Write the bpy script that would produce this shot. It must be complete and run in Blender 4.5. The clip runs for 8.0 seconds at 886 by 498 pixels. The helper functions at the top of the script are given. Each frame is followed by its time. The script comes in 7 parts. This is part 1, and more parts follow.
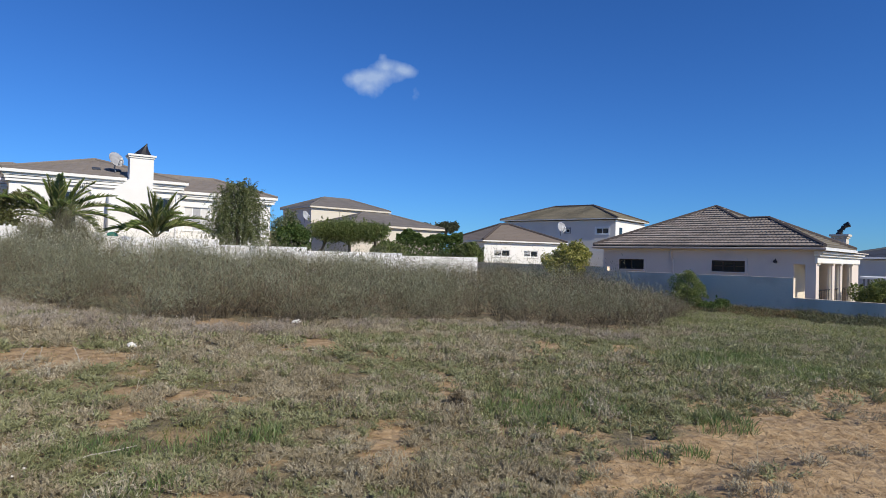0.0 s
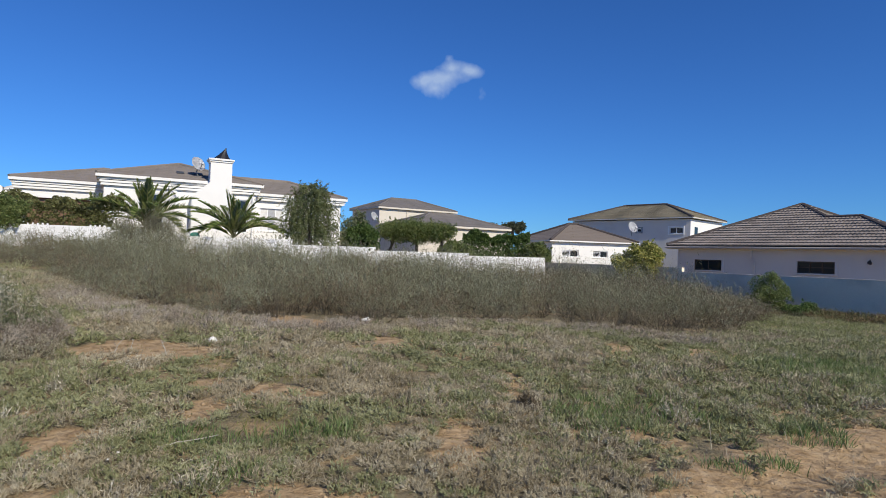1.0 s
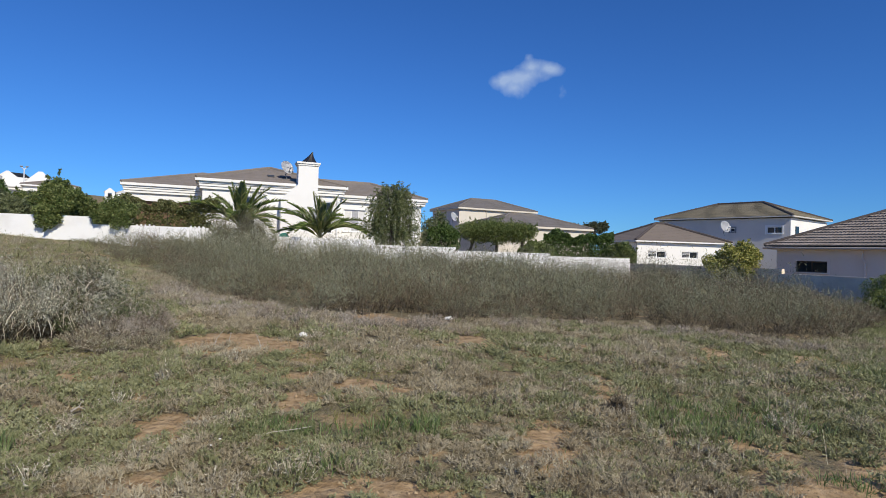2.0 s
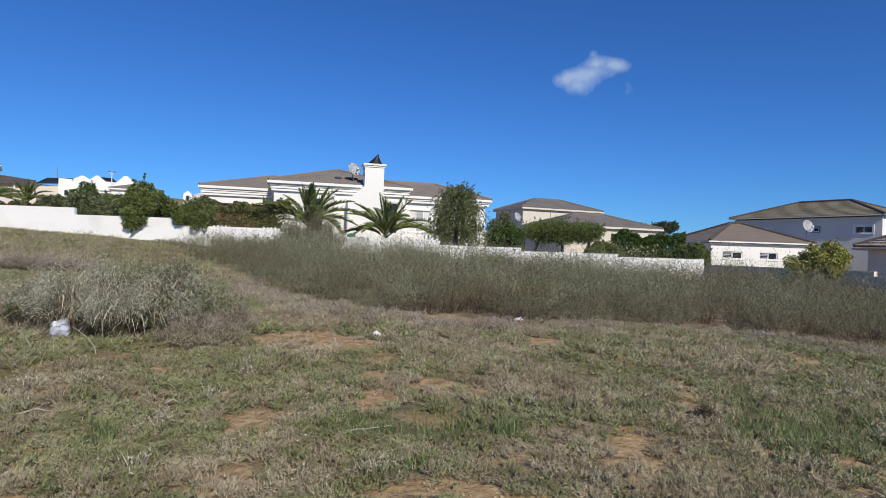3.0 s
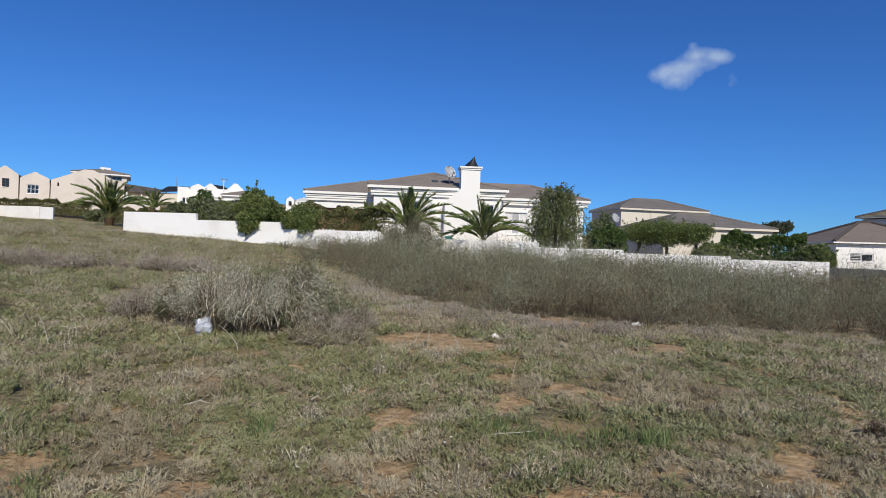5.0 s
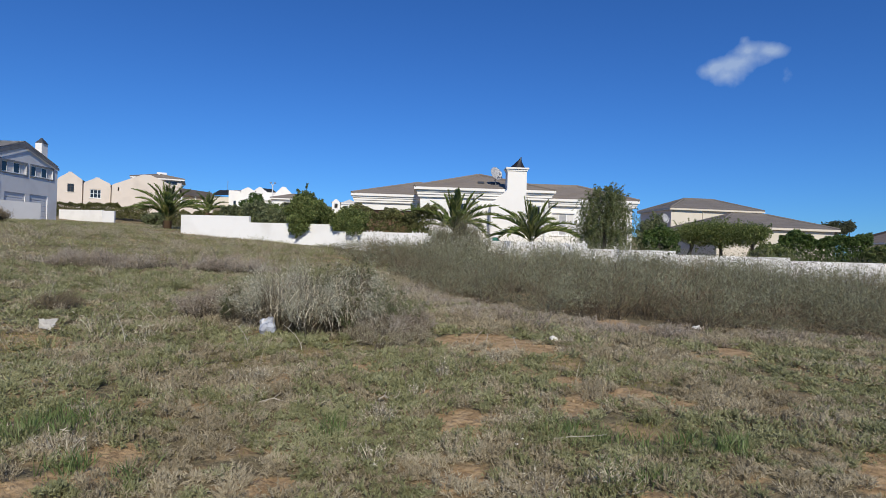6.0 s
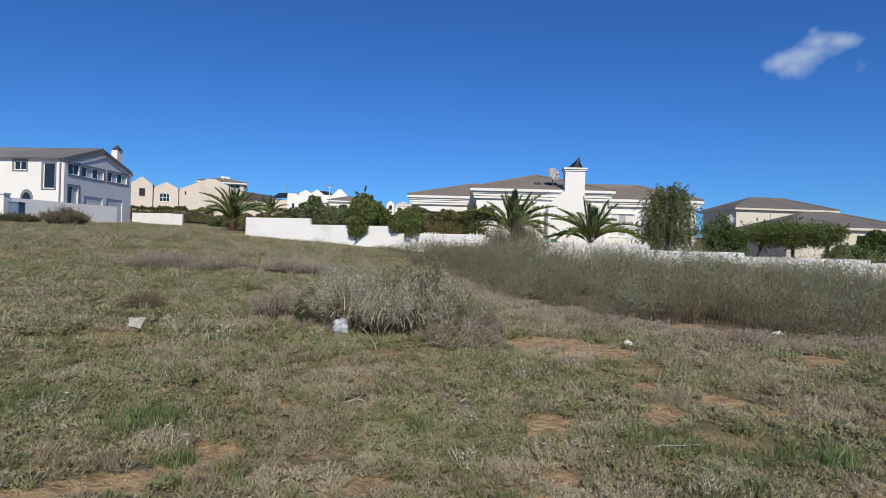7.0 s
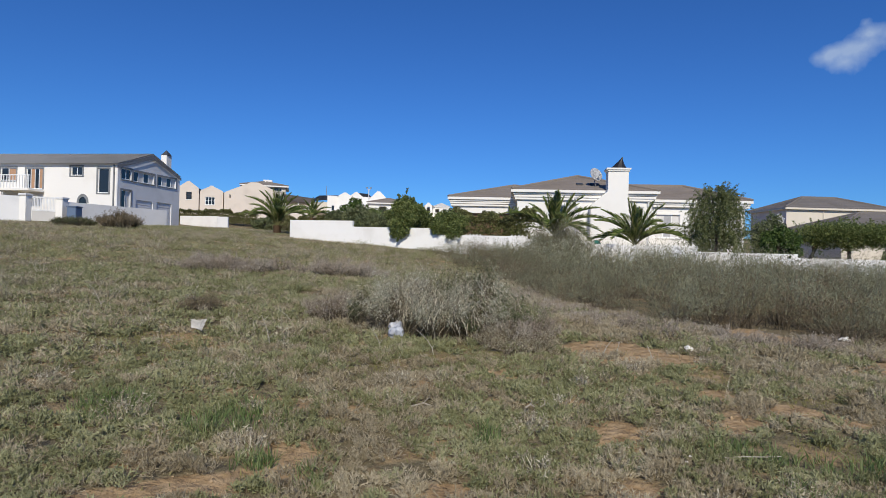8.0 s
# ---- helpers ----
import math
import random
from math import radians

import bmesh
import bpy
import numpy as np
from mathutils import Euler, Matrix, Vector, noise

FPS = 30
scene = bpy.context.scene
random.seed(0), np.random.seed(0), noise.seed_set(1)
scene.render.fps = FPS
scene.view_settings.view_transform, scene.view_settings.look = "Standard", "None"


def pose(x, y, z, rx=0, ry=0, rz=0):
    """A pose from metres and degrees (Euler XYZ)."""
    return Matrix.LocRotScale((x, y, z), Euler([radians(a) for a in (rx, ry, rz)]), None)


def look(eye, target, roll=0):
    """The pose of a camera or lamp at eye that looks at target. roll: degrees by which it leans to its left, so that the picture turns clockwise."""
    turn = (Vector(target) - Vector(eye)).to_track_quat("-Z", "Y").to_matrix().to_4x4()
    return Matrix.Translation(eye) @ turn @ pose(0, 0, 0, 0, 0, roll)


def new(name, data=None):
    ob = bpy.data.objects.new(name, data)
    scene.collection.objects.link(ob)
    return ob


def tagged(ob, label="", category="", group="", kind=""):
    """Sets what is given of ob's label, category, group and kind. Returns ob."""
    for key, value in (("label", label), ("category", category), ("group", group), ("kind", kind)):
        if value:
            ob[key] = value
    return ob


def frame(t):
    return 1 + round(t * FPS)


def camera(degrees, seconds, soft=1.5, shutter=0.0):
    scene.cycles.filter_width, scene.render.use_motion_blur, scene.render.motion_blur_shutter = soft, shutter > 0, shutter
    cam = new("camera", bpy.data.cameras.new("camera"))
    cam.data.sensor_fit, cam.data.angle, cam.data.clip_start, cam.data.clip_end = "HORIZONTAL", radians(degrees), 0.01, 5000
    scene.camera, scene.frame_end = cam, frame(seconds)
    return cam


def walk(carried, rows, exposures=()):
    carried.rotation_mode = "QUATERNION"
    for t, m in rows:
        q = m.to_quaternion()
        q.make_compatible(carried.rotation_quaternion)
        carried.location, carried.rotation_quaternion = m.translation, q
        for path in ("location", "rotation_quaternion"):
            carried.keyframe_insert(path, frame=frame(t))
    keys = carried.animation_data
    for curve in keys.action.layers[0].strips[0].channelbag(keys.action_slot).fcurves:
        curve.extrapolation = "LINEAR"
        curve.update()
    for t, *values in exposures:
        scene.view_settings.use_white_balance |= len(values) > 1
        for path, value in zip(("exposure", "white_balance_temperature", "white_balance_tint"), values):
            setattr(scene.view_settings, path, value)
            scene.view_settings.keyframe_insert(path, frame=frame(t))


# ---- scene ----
cam = camera(73.92, 8.0, 0.5)
# seconds, place of the eye, turn
PATH = [
    (0.0, 0.000, 0.000, 1.450, 90.66, -1.39, -0.00),
    (0.5, -0.011, 0.004, 1.448, 90.59, -1.42, 2.88),
    (1.0, -0.028, 0.021, 1.436, 90.52, -1.53, 6.43),
    (1.5, -0.057, 0.061, 1.416, 90.46, -1.60, 10.43),
    (3.0, -0.259, 0.068, 1.396, 90.23, -1.80, 20.10),
    (3.5, -0.344, 0.063, 1.393, 90.21, -1.78, 22.57),
    (4.0, -0.427, 0.030, 1.391, 90.18, -1.74, 24.74),
    (4.5, -0.542, -0.000, 1.386, 90.18, -1.74, 26.87),
    (6.0, -0.809, -0.164, 1.379, 90.21, -1.67, 32.99),
    (6.5, -0.902, -0.226, 1.375, 90.21, -1.67, 35.61),
    (7.0, -1.022, -0.301, 1.385, 90.18, -1.68, 38.07),
    (7.5, -1.140, -0.363, 1.390, 90.17, -1.66, 39.92),
    (8.0, -1.219, -0.450, 1.407, 90.20, -1.61, 41.64),
]
walk(cam, [(t, pose(x, y, z, rx, ry, rz)) for t, x, y, z, rx, ry, rz in PATH],
     [(0.0, 0.0), (1.5, -0.03), (3.5, -0.09), (6.0, -0.14), (8.0, -0.18)])

# ---- light ----
SUN_AZ, SUN_EL = -46.0, 37.0        # degrees from +x towards +y, and above the horizon
world = bpy.data.worlds.new("sky")
scene.world = world
world.use_nodes = True
wn, wl = world.node_tree.nodes, world.node_tree.links
wn.clear()
sky = wn.new("ShaderNodeTexSky")
sky.sky_type = "NISHITA"
sky.sun_disc = False
sky.sun_elevation = radians(SUN_EL)
sky.sun_rotation = radians(90 - SUN_AZ)
sky.altitude = 300
sky.air_density, sky.dust_density, sky.ozone_density = 1.0, 0.0, 2.0
bg = wn.new("ShaderNodeBackground")
bg.inputs["Strength"].default_value = 0.085
wout = wn.new("ShaderNodeOutputWorld")
# one small fair-weather cloud, high and far off
CLOUD_AZ, CLOUD_EL = 96.5, 16.5


def wmath(op, a, b=None):
    n = wn.new("ShaderNodeMath")
    n.operation = op
    for i, v in enumerate((a, b)):
        if v is None:
            continue
        if isinstance(v, (int, float)):
            n.inputs[i].default_value = v
        else:
            wl.new(v, n.inputs[i])
    return n.outputs[0]


tc = wn.new("ShaderNodeTexCoord")
az, el = radians(CLOUD_AZ), radians(CLOUD_EL)
c_dir = Vector((math.cos(az) * math.cos(el), math.sin(az) * math.cos(el), math.sin(el)))
c_right = Vector((math.sin(az), -math.cos(az), 0))
c_up = c_right.cross(c_dir)


def wdot(v):
    n = wn.new("ShaderNodeVectorMath")
    n.operation = "DOT_PRODUCT"
    wl.new(tc.outputs["Generated"], n.inputs[0])
    n.inputs[1].default_value = v
    return n.outputs["Value"]


wob = wn.new("ShaderNodeTexNoise")
wob.inputs["Scale"].default_value = 30
wob.inputs["Detail"].default_value = 6
wob.inputs["Roughness"].default_value = 0.5
wl.new(tc.outputs["Generated"], wob.inputs["Vector"])
cu, cv, cw = wdot(c_right), wdot(c_up), wdot(c_dir)


def puff(u0, v0, ru, rv, tilt):
    ca, sa = math.cos(radians(tilt)), math.sin(radians(tilt))
    du, dv = wmath("SUBTRACT", cu, u0), wmath("SUBTRACT", cv, v0)
    p = wmath("DIVIDE", wmath("ADD", wmath("MULTIPLY", du, ca), wmath("MULTIPLY", dv, sa)), ru)
    q = wmath("DIVIDE", wmath("SUBTRACT", wmath("MULTIPLY", dv, ca), wmath("MULTIPLY", du, sa)), rv)
    r = wmath("SQRT", wmath("ADD", wmath("MULTIPLY", p, p), wmath("MULTIPLY", q, q)))
    return wmath("SUBTRACT", 1.0, r)


def smooth_max(a, b):
    """The larger of the two densities, with a soft seam."""
    m = wmath("SMOOTH_MAX", a, b)
    m.node.inputs[2].default_value = 0.35
    return m


dens = puff(-0.004, 0.004, 0.062, 0.025, 12)
for a in ((-0.034, 0.000, 0.034, 0.019, 22), (0.006, 0.019, 0.032, 0.019, 0), (0.036, 0.015, 0.036, 0.016, -6)):
    dens = smooth_max(dens, puff(*a))
dens = smooth_max(dens, wmath("MULTIPLY", puff(-0.020, -0.013, 0.034, 0.026, -8), 0.85))
dens = smooth_max(dens, wmath("MULTIPLY", puff(0.002, 0.033, 0.014, 0.016, -20), 0.55))
dens = smooth_max(dens, wmath("MULTIPLY", puff(0.056, -0.016, 0.014, 0.026, 0), 0.30))
dens = wmath("ADD", dens, wmath("MULTIPLY", wmath("SUBTRACT", wob.outputs["Fac"], 0.70), 1.1))
dens = wmath("MULTIPLY", wmath("MINIMUM", wmath("MAXIMUM", dens, 0.0), 0.60), 1.0)
dens = wmath("MULTIPLY", dens, wmath("GREATER_THAN", cw, 0.5))
cmix = wn.new("ShaderNodeMix")
cmix.data_type = "RGBA"
cmix.inputs["B"].default_value = (6.2, 7.6, 9.6, 1)
wl.new(dens, cmix.inputs["Factor"])
tint = wn.new("ShaderNodeMix")
tint.data_type, tint.blend_type = "RGBA", "MULTIPLY"
tint.inputs["Factor"].default_value = 1.0
tint.inputs["B"].default_value = (0.285, 0.68, 1.33, 1)
wl.new(sky.outputs[0], tint.inputs["A"])
wl.new(tint.outputs["Result"], cmix.inputs["A"])
wl.new(cmix.outputs["Result"], bg.inputs["Color"])
wl.new(bg.outputs[0], wout.inputs[0])

sun = new("sun", bpy.data.lights.new("sun", "SUN"))
sun.data.energy, sun.data.angle, sun.data.color = 4.5, radians(0.53), (1.0, 0.93, 0.79)
sun.matrix_world = look((60, -60, 60), (60 - math.cos(radians(SUN_AZ)), -60 - math.sin(radians(SUN_AZ)), 60 - math.tan(radians(SUN_EL))))
scene.view_settings.exposure = 0.0


# ---- materials ----
def material(name, base, rough=0.8, fine=60.0, coarse=2.0, vary=0.12, bump=0.25, dirt=None, dirt_amount=0.35, metal=0.0, island=0.0, piece=0.0, depth=0.01):
    """A painted, plastered or mineral surface: base colour with grain and stains at two scales, and fine relief."""
    m = bpy.data.materials.new(name)
    m.use_nodes = True
    n, l = m.node_tree.nodes, m.node_tree.links
    b = n["Principled BSDF"]
    b.inputs["Roughness"].default_value = rough
    b.inputs["Metallic"].default_value = metal
    geo = n.new("ShaderNodeNewGeometry")
    big, small = n.new("ShaderNodeTexNoise"), n.new("ShaderNodeTexNoise")
    for t, s, d in ((big, coarse, 5), (small, fine, 4)):
        t.inputs["Scale"].default_value = s
        t.inputs["Detail"].default_value = d
        l.new(geo.outputs["Position"], t.inputs["Vector"])
    mix = n.new("ShaderNodeMix")
    mix.data_type = "RGBA"
    mix.inputs["A"].default_value = (*[c * (1 - vary) for c in base], 1)
    mix.inputs["B"].default_value = (*[min(c * (1 + vary), 0.95) for c in base], 1)
    l.new(small.outputs["Fac"], mix.inputs["Factor"])
    ramp = n.new("ShaderNodeMapRange")
    ramp.inputs["From Min"].default_value, ramp.inputs["From Max"].default_value = 0.48, 0.75
    ramp.inputs["To Max"].default_value = dirt_amount
    l.new(big.outputs["Fac"], ramp.inputs["Value"])
    mix2 = n.new("ShaderNodeMix")
    mix2.data_type = "RGBA"
    l.new(ramp.outputs[0], mix2.inputs["Factor"])
    l.new(mix.outputs["Result"], mix2.inputs["A"])
    mix2.inputs["B"].default_value = (*(dirt or [c * 0.6 for c in base]), 1)
    out = mix2.outputs["Result"]
    if island or piece:
        hs = n.new("ShaderNodeHueSaturation")
        mr = n.new("ShaderNodeMapRange")
        amount = island or piece
        mr.inputs["To Min"].default_value, mr.inputs["To Max"].default_value = 1 - amount, 1 + amount
        if island:
            l.new(geo.outputs["Random Per Island"], mr.inputs["Value"])
        else:
            oi = n.new("ShaderNodeObjectInfo")
            l.new(oi.outputs["Random"], mr.inputs["Value"])
        l.new(mr.outputs[0], hs.inputs["Value"])
        l.new(out, hs.inputs["Color"])
        out = hs.outputs[0]
    l.new(out, b.inputs["Base Color"])
    bp = n.new("ShaderNodeBump")
    bp.inputs["Strength"].default_value = bump
    bp.inputs["Distance"].default_value = depth
    l.new(small.outputs["Fac"], bp.inputs["Height"])
    l.new(bp.outputs[0], b.inputs["Normal"])
    return m


def leaf_material(name, colours, rough=0.6, through_light=0.25, patch=0.0, scale=0.6):
    """Leaves and stems: each one takes its own tone between the given colours."""
    m = bpy.data.materials.new(name)
    m.use_nodes = True
    n, l = m.node_tree.nodes, m.node_tree.links
    b = n["Principled BSDF"]
    b.inputs["Roughness"].default_value = rough
    b.inputs["Specular IOR Level"].default_value = 0.25
    geo = n.new("ShaderNodeNewGeometry")
    ramp = n.new("ShaderNodeValToRGB")
    e = ramp.color_ramp.elements
    while len(e) < len(colours):
        e.new(0.5)
    for i, c in enumerate(colours):
        e[i].position = i / max(1, len(colours) - 1)
        e[i].color = (*c, 1)
    fac = geo.outputs["Random Per Island"]
    if patch:
        no = n.new("ShaderNodeTexNoise")
        no.inputs["Scale"].default_value = scale
        no.inputs["Detail"].default_value = 3
        l.new(geo.outputs["Position"], no.inputs["Vector"])
        mr = n.new("ShaderNodeMapRange")
        mr.inputs["From Min"].default_value, mr.inputs["From Max"].default_value = 0.35, 0.65
        l.new(no.outputs["Fac"], mr.inputs["Value"])
        mx = n.new("ShaderNodeMix")
        mx.inputs["Factor"].default_value = patch
        l.new(fac, mx.inputs["A"])
        l.new(mr.outputs[0], mx.inputs["B"])
        fac = mx.outputs["Result"]
    l.new(fac, ramp.inputs["Fac"])
    l.new(ramp.outputs[0], b.inputs["Base Color"])
    if through_light:
        tr = n.new("ShaderNodeBsdfTranslucent")
        l.new(ramp.outputs[0], tr.inputs["Color"])
        ms = n.new("ShaderNodeMixShader")
        ms.inputs[0].default_value = through_light
        l.new(b.outputs[0], ms.inputs[1])
        l.new(tr.outputs[0], ms.inputs[2])
        l.new(ms.outputs[0], n["Material Output"].inputs["Surface"])
    return m


def glass_material(name, tint=(0.02, 0.025, 0.03), rough=0.05):
    m = bpy.data.materials.new(name)
    m.use_nodes = True
    b = m.node_tree.nodes["Principled BSDF"]
    b.inputs["Base Color"].default_value = (*tint, 1)
    b.inputs["Roughness"].default_value = rough
    b.inputs["Specular IOR Level"].default_value = 0.6
    return m


WHITE = material("white_plaster", (0.83, 0.81, 0.77), 0.85, 40, 0.7, 0.05, 0.2, (0.62, 0.58, 0.50), 0.25)
WALLWHITE = material("whitewashed_wall", (0.80, 0.79, 0.77), 0.9, 30, 0.9, 0.06, 0.4, (0.52, 0.49, 0.43), 0.4)
CREAM = material("cream_plaster", (0.66, 0.60, 0.50), 0.85, 40, 0.6, 0.05, 0.2)
PINKISH = material("pale_peach_plaster", (0.68, 0.60, 0.52), 0.85, 40, 0.6, 0.05, 0.2)
TAN = material("beige_plaster", (0.74, 0.64, 0.56), 0.85, 40, 0.6, 0.06, 0.2)
GREYPLASTER = material("grey_plaster", (0.60, 0.58, 0.55), 0.85, 40, 0.6, 0.05, 0.2)
GREYWALL = material("grey_boundary_wall", (0.80, 0.68, 0.52), 0.9, 25, 0.8, 0.10, 0.4, (0.46, 0.385, 0.29), 0.75)
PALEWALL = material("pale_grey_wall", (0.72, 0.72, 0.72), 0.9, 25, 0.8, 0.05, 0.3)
ROOFBROWN = material("brown_concrete_tile", (0.225, 0.192, 0.163), 0.85, 12, 0.5, 0.25, 0.5, (0.15, 0.128, 0.11), 0.5, island=0.10)
ROOFGREY = material("weathered_roof_tile", (0.205, 0.178, 0.135), 0.85, 12, 0.6, 0.25, 0.5, (0.10, 0.088, 0.07), 0.5, island=0.14)
TILE = material("flat_roof_tile", (0.28, 0.235, 0.20), 0.85, 20, 0.8, 0.22, 0.5, (0.10, 0.085, 0.075), 0.5, piece=0.16)
ROOFASH = material("ash_grey_roof_tile", (0.165, 0.148, 0.135), 0.85, 12, 0.6, 0.25, 0.5, (0.10, 0.092, 0.085), 0.5, island=0.12)
ROOFDARK = material("ridge_tile", (0.075, 0.06, 0.055), 0.85, 12, 1.0, 0.2, 0.4)
ROOFMOSS = material("mossy_brown_roof_tile", (0.235, 0.200, 0.128), 0.85, 10, 0.7, 0.28, 0.5, (0.115, 0.100, 0.066), 0.6, island=0.16)
ROOFPLAIN = material("plain_brown_roof_tile", (0.185, 0.150, 0.120), 0.85, 14, 0.5, 0.2, 0.4, (0.13, 0.105, 0.085), 0.5, island=0.05)
SHEETGREY = material("grey_roof_sheet", (0.58, 0.57, 0.55), 0.6, 12, 0.5, 0.1, 0.2)
SLATE = material("dark_slate_roof", (0.05, 0.055, 0.065), 0.6, 12, 0.5, 0.2, 0.2)
BLACK = material("black_painted_metal", (0.012, 0.012, 0.016), 0.5, 30, 2, 0.1, 0.1)
BROWNFRAME = material("dark_brown_frame", (0.05, 0.032, 0.022), 0.6, 30, 2, 0.15, 0.2)
FRAMEWHITE = material("white_frame", (0.78, 0.78, 0.77), 0.5, 30, 2, 0.04, 0.1)
FRAMEGREY = material("grey_surround", (0.22, 0.23, 0.24), 0.7, 30, 2, 0.06, 0.1)
WOOD = material("varnished_timber", (0.22, 0.12, 0.07), 0.6, 25, 2, 0.2, 0.2)
DISH = material("pale_dish_paint", (0.66, 0.66, 0.66), 0.5, 30, 2, 0.04, 0.1)
GLASS = glass_material("window_glass")
NETCURTAIN = material("grey_net_curtain", (0.40, 0.40, 0.41), 0.9, 10, 3, 0.15, 0.2)
CURTAIN = material("pale_curtain", (0.68, 0.66, 0.63), 0.9, 10, 3, 0.12, 0.2)


# ---- building helpers ----
def box(bm, x0, x1, y0, y1, z0, z1):
    v = [bm.verts.new(p) for p in ((x0, y0, z0), (x1, y0, z0), (x1, y1, z0), (x0, y1, z0), (x0, y0, z1), (x1, y0, z1), (x1, y1, z1), (x0, y1, z1))]
    for f in ((3, 2, 1, 0), (4, 5, 6, 7), (0, 1, 5, 4), (1, 2, 6, 5), (2, 3, 7, 6), (3, 0, 4, 7)):
        bm.faces.new([v[i] for i in f])


def block(x0, x1, y0, y1, z0, z1, bevel=0.0):
    bm = bmesh.new()
    box(bm, x0, x1, y0, y1, z0, z1)
    if bevel:
        bmesh.ops.bevel(bm, geom=bm.edges[:], offset=bevel, segments=1, affect="EDGES")
    return bm


def mesh_of(name, bm, mat, smooth=False):
    me = bpy.data.meshes.new(name)
    bm.to_mesh(me)
    bm.free()
    me.materials.append(mat)
    if smooth:
        me.polygons.foreach_set("use_smooth", [True] * len(me.polygons))
    return me


def part(name, bm, mat, parent=None, label="", smooth=False):
    ob = new(name, mesh_of(name, bm, mat, smooth))
    ob.parent = parent
    if label:
        tagged(ob, label)
    return ob


def thing(name, m, label, category, group="", kind=""):
    ob = new(name)
    ob.empty_display_size = 0.3
    ob.matrix_basis = m
    return tagged(ob, label, category, group, kind)


def wall_panel(bm, x0, x1, z0, z1, y0, y1, holes=()):
    """A wall along x from y0 to y1 thick, with holes (x0, x1, z0, z1) right through it: one closed skin."""
    xs = sorted({x0, x1, *[h[0] for h in holes], *[h[1] for h in holes]})
    zs = sorted({z0, z1, *[h[2] for h in holes], *[h[3] for h in holes]})
    nx, nz = len(xs) - 1, len(zs) - 1
    solid = {(i, k) for i in range(nx) for k in range(nz) if not any(h[0] < xs[i] + 1e-6 and h[1] > xs[i] + 1e-6 and h[2] < zs[k] + 1e-6 and h[3] > zs[k] + 1e-6 for h in holes)}
    seen = {}

    def vert(i, j, k):
        if (i, j, k) not in seen:
            seen[i, j, k] = bm.verts.new((xs[i], (y0, y1)[j], zs[k]))
        return seen[i, j, k]

    for i, k in solid:
        bm.faces.new((vert(i, 0, k), vert(i + 1, 0, k), vert(i + 1, 0, k + 1), vert(i, 0, k + 1)))
        bm.faces.new((vert(i + 1, 1, k), vert(i, 1, k), vert(i, 1, k + 1), vert(i + 1, 1, k + 1)))
        if (i - 1, k) not in solid:
            bm.faces.new((vert(i, 1, k), vert(i, 0, k), vert(i, 0, k + 1), vert(i, 1, k + 1)))
        if (i + 1, k) not in solid:
            bm.faces.new((vert(i + 1, 0, k), vert(i + 1, 1, k), vert(i + 1, 1, k + 1), vert(i + 1, 0, k + 1)))
        if (i, k - 1) not in solid:
            bm.faces.new((vert(i, 1, k), vert(i + 1, 1, k), vert(i + 1, 0, k), vert(i, 0, k)))
        if (i, k + 1) not in solid:
            bm.faces.new((vert(i, 0, k + 1), vert(i + 1, 0, k + 1), vert(i + 1, 1, k + 1), vert(i, 1, k + 1)))


def turned(bm, m):
    bmesh.ops.transform(bm, matrix=m, verts=bm.verts)
    return bm


def window_unit(parent, x0, x1, z0, z1, y, m=None, frame_mat=FRAMEWHITE, bars=1, cross=0, surround=None, curtain=False, bar_w=0.05, sill=True, shut=()):
    """A window in a hole of the wall whose face is at y: frame with mullions, panes behind, a sill below."""
    m = m or Matrix()
    bm = bmesh.new()
    f = 0.055
    a, b = y + 0.05, y + 0.11
    xs = [x0 + (x1 - x0) * i / (bars + 1) for i in range(bars + 2)]
    zs = [z0 + (z1 - z0) * i / (cross + 1) for i in range(cross + 2)]
    hb, hc = bar_w / 2, 0.02
    holes = []
    for i in range(bars + 1):
        for k in range(cross + 1):
            holes.append((xs[i] + (f if i == 0 else hb), xs[i + 1] - (f if i == bars else hb), zs[k] + (f if k == 0 else hc), zs[k + 1] - (f if k == cross else hc)))
    wall_panel(bm, x0, x1, z0, z1, a, b, holes)
    w = part("window", turned(bm, m), frame_mat, parent)
    n = bars + 1
    for i in range(n):
        c0, c1 = x0 + (x1 - x0) * i / n, x0 + (x1 - x0) * (i + 1) / n
        part("pane", turned(block(c0 + 0.03, c1 - 0.03, y + 0.075, y + 0.083, z0 + 0.03, z1 - 0.03), m), CURTAIN if i in shut else GLASS if not (curtain and i % 2) else CURTAIN if curtain is True else curtain, w)
    if sill:
        part("window_sill", turned(block(x0 - 0.06, x1 + 0.06, y - 0.05, y + 0.05, z0 - 0.07, z0 - 0.002, 0.01), m), surround or WHITE, w)
    if surround:
        bm = bmesh.new()
        s = 0.11
        box(bm, x0 - s, x1 + s, y - 0.03, y + 0.06, z1 + 0.002, z1 + s)
        box(bm, x0 - s, x0 - 0.002, y - 0.03, y + 0.06, z0 - 0.08, z1)
        box(bm, x1 + 0.002, x1 + s, y - 0.03, y + 0.06, z0 - 0.08, z1)
        part("surround", turned(bm, m), surround, w)
    return w


def quad(bm, *pts):
    bm.faces.new([bm.verts.new(p) for p in pts])


def lerp(a, b, t):
    return Vector(a) + (Vector(b) - Vector(a)) * t


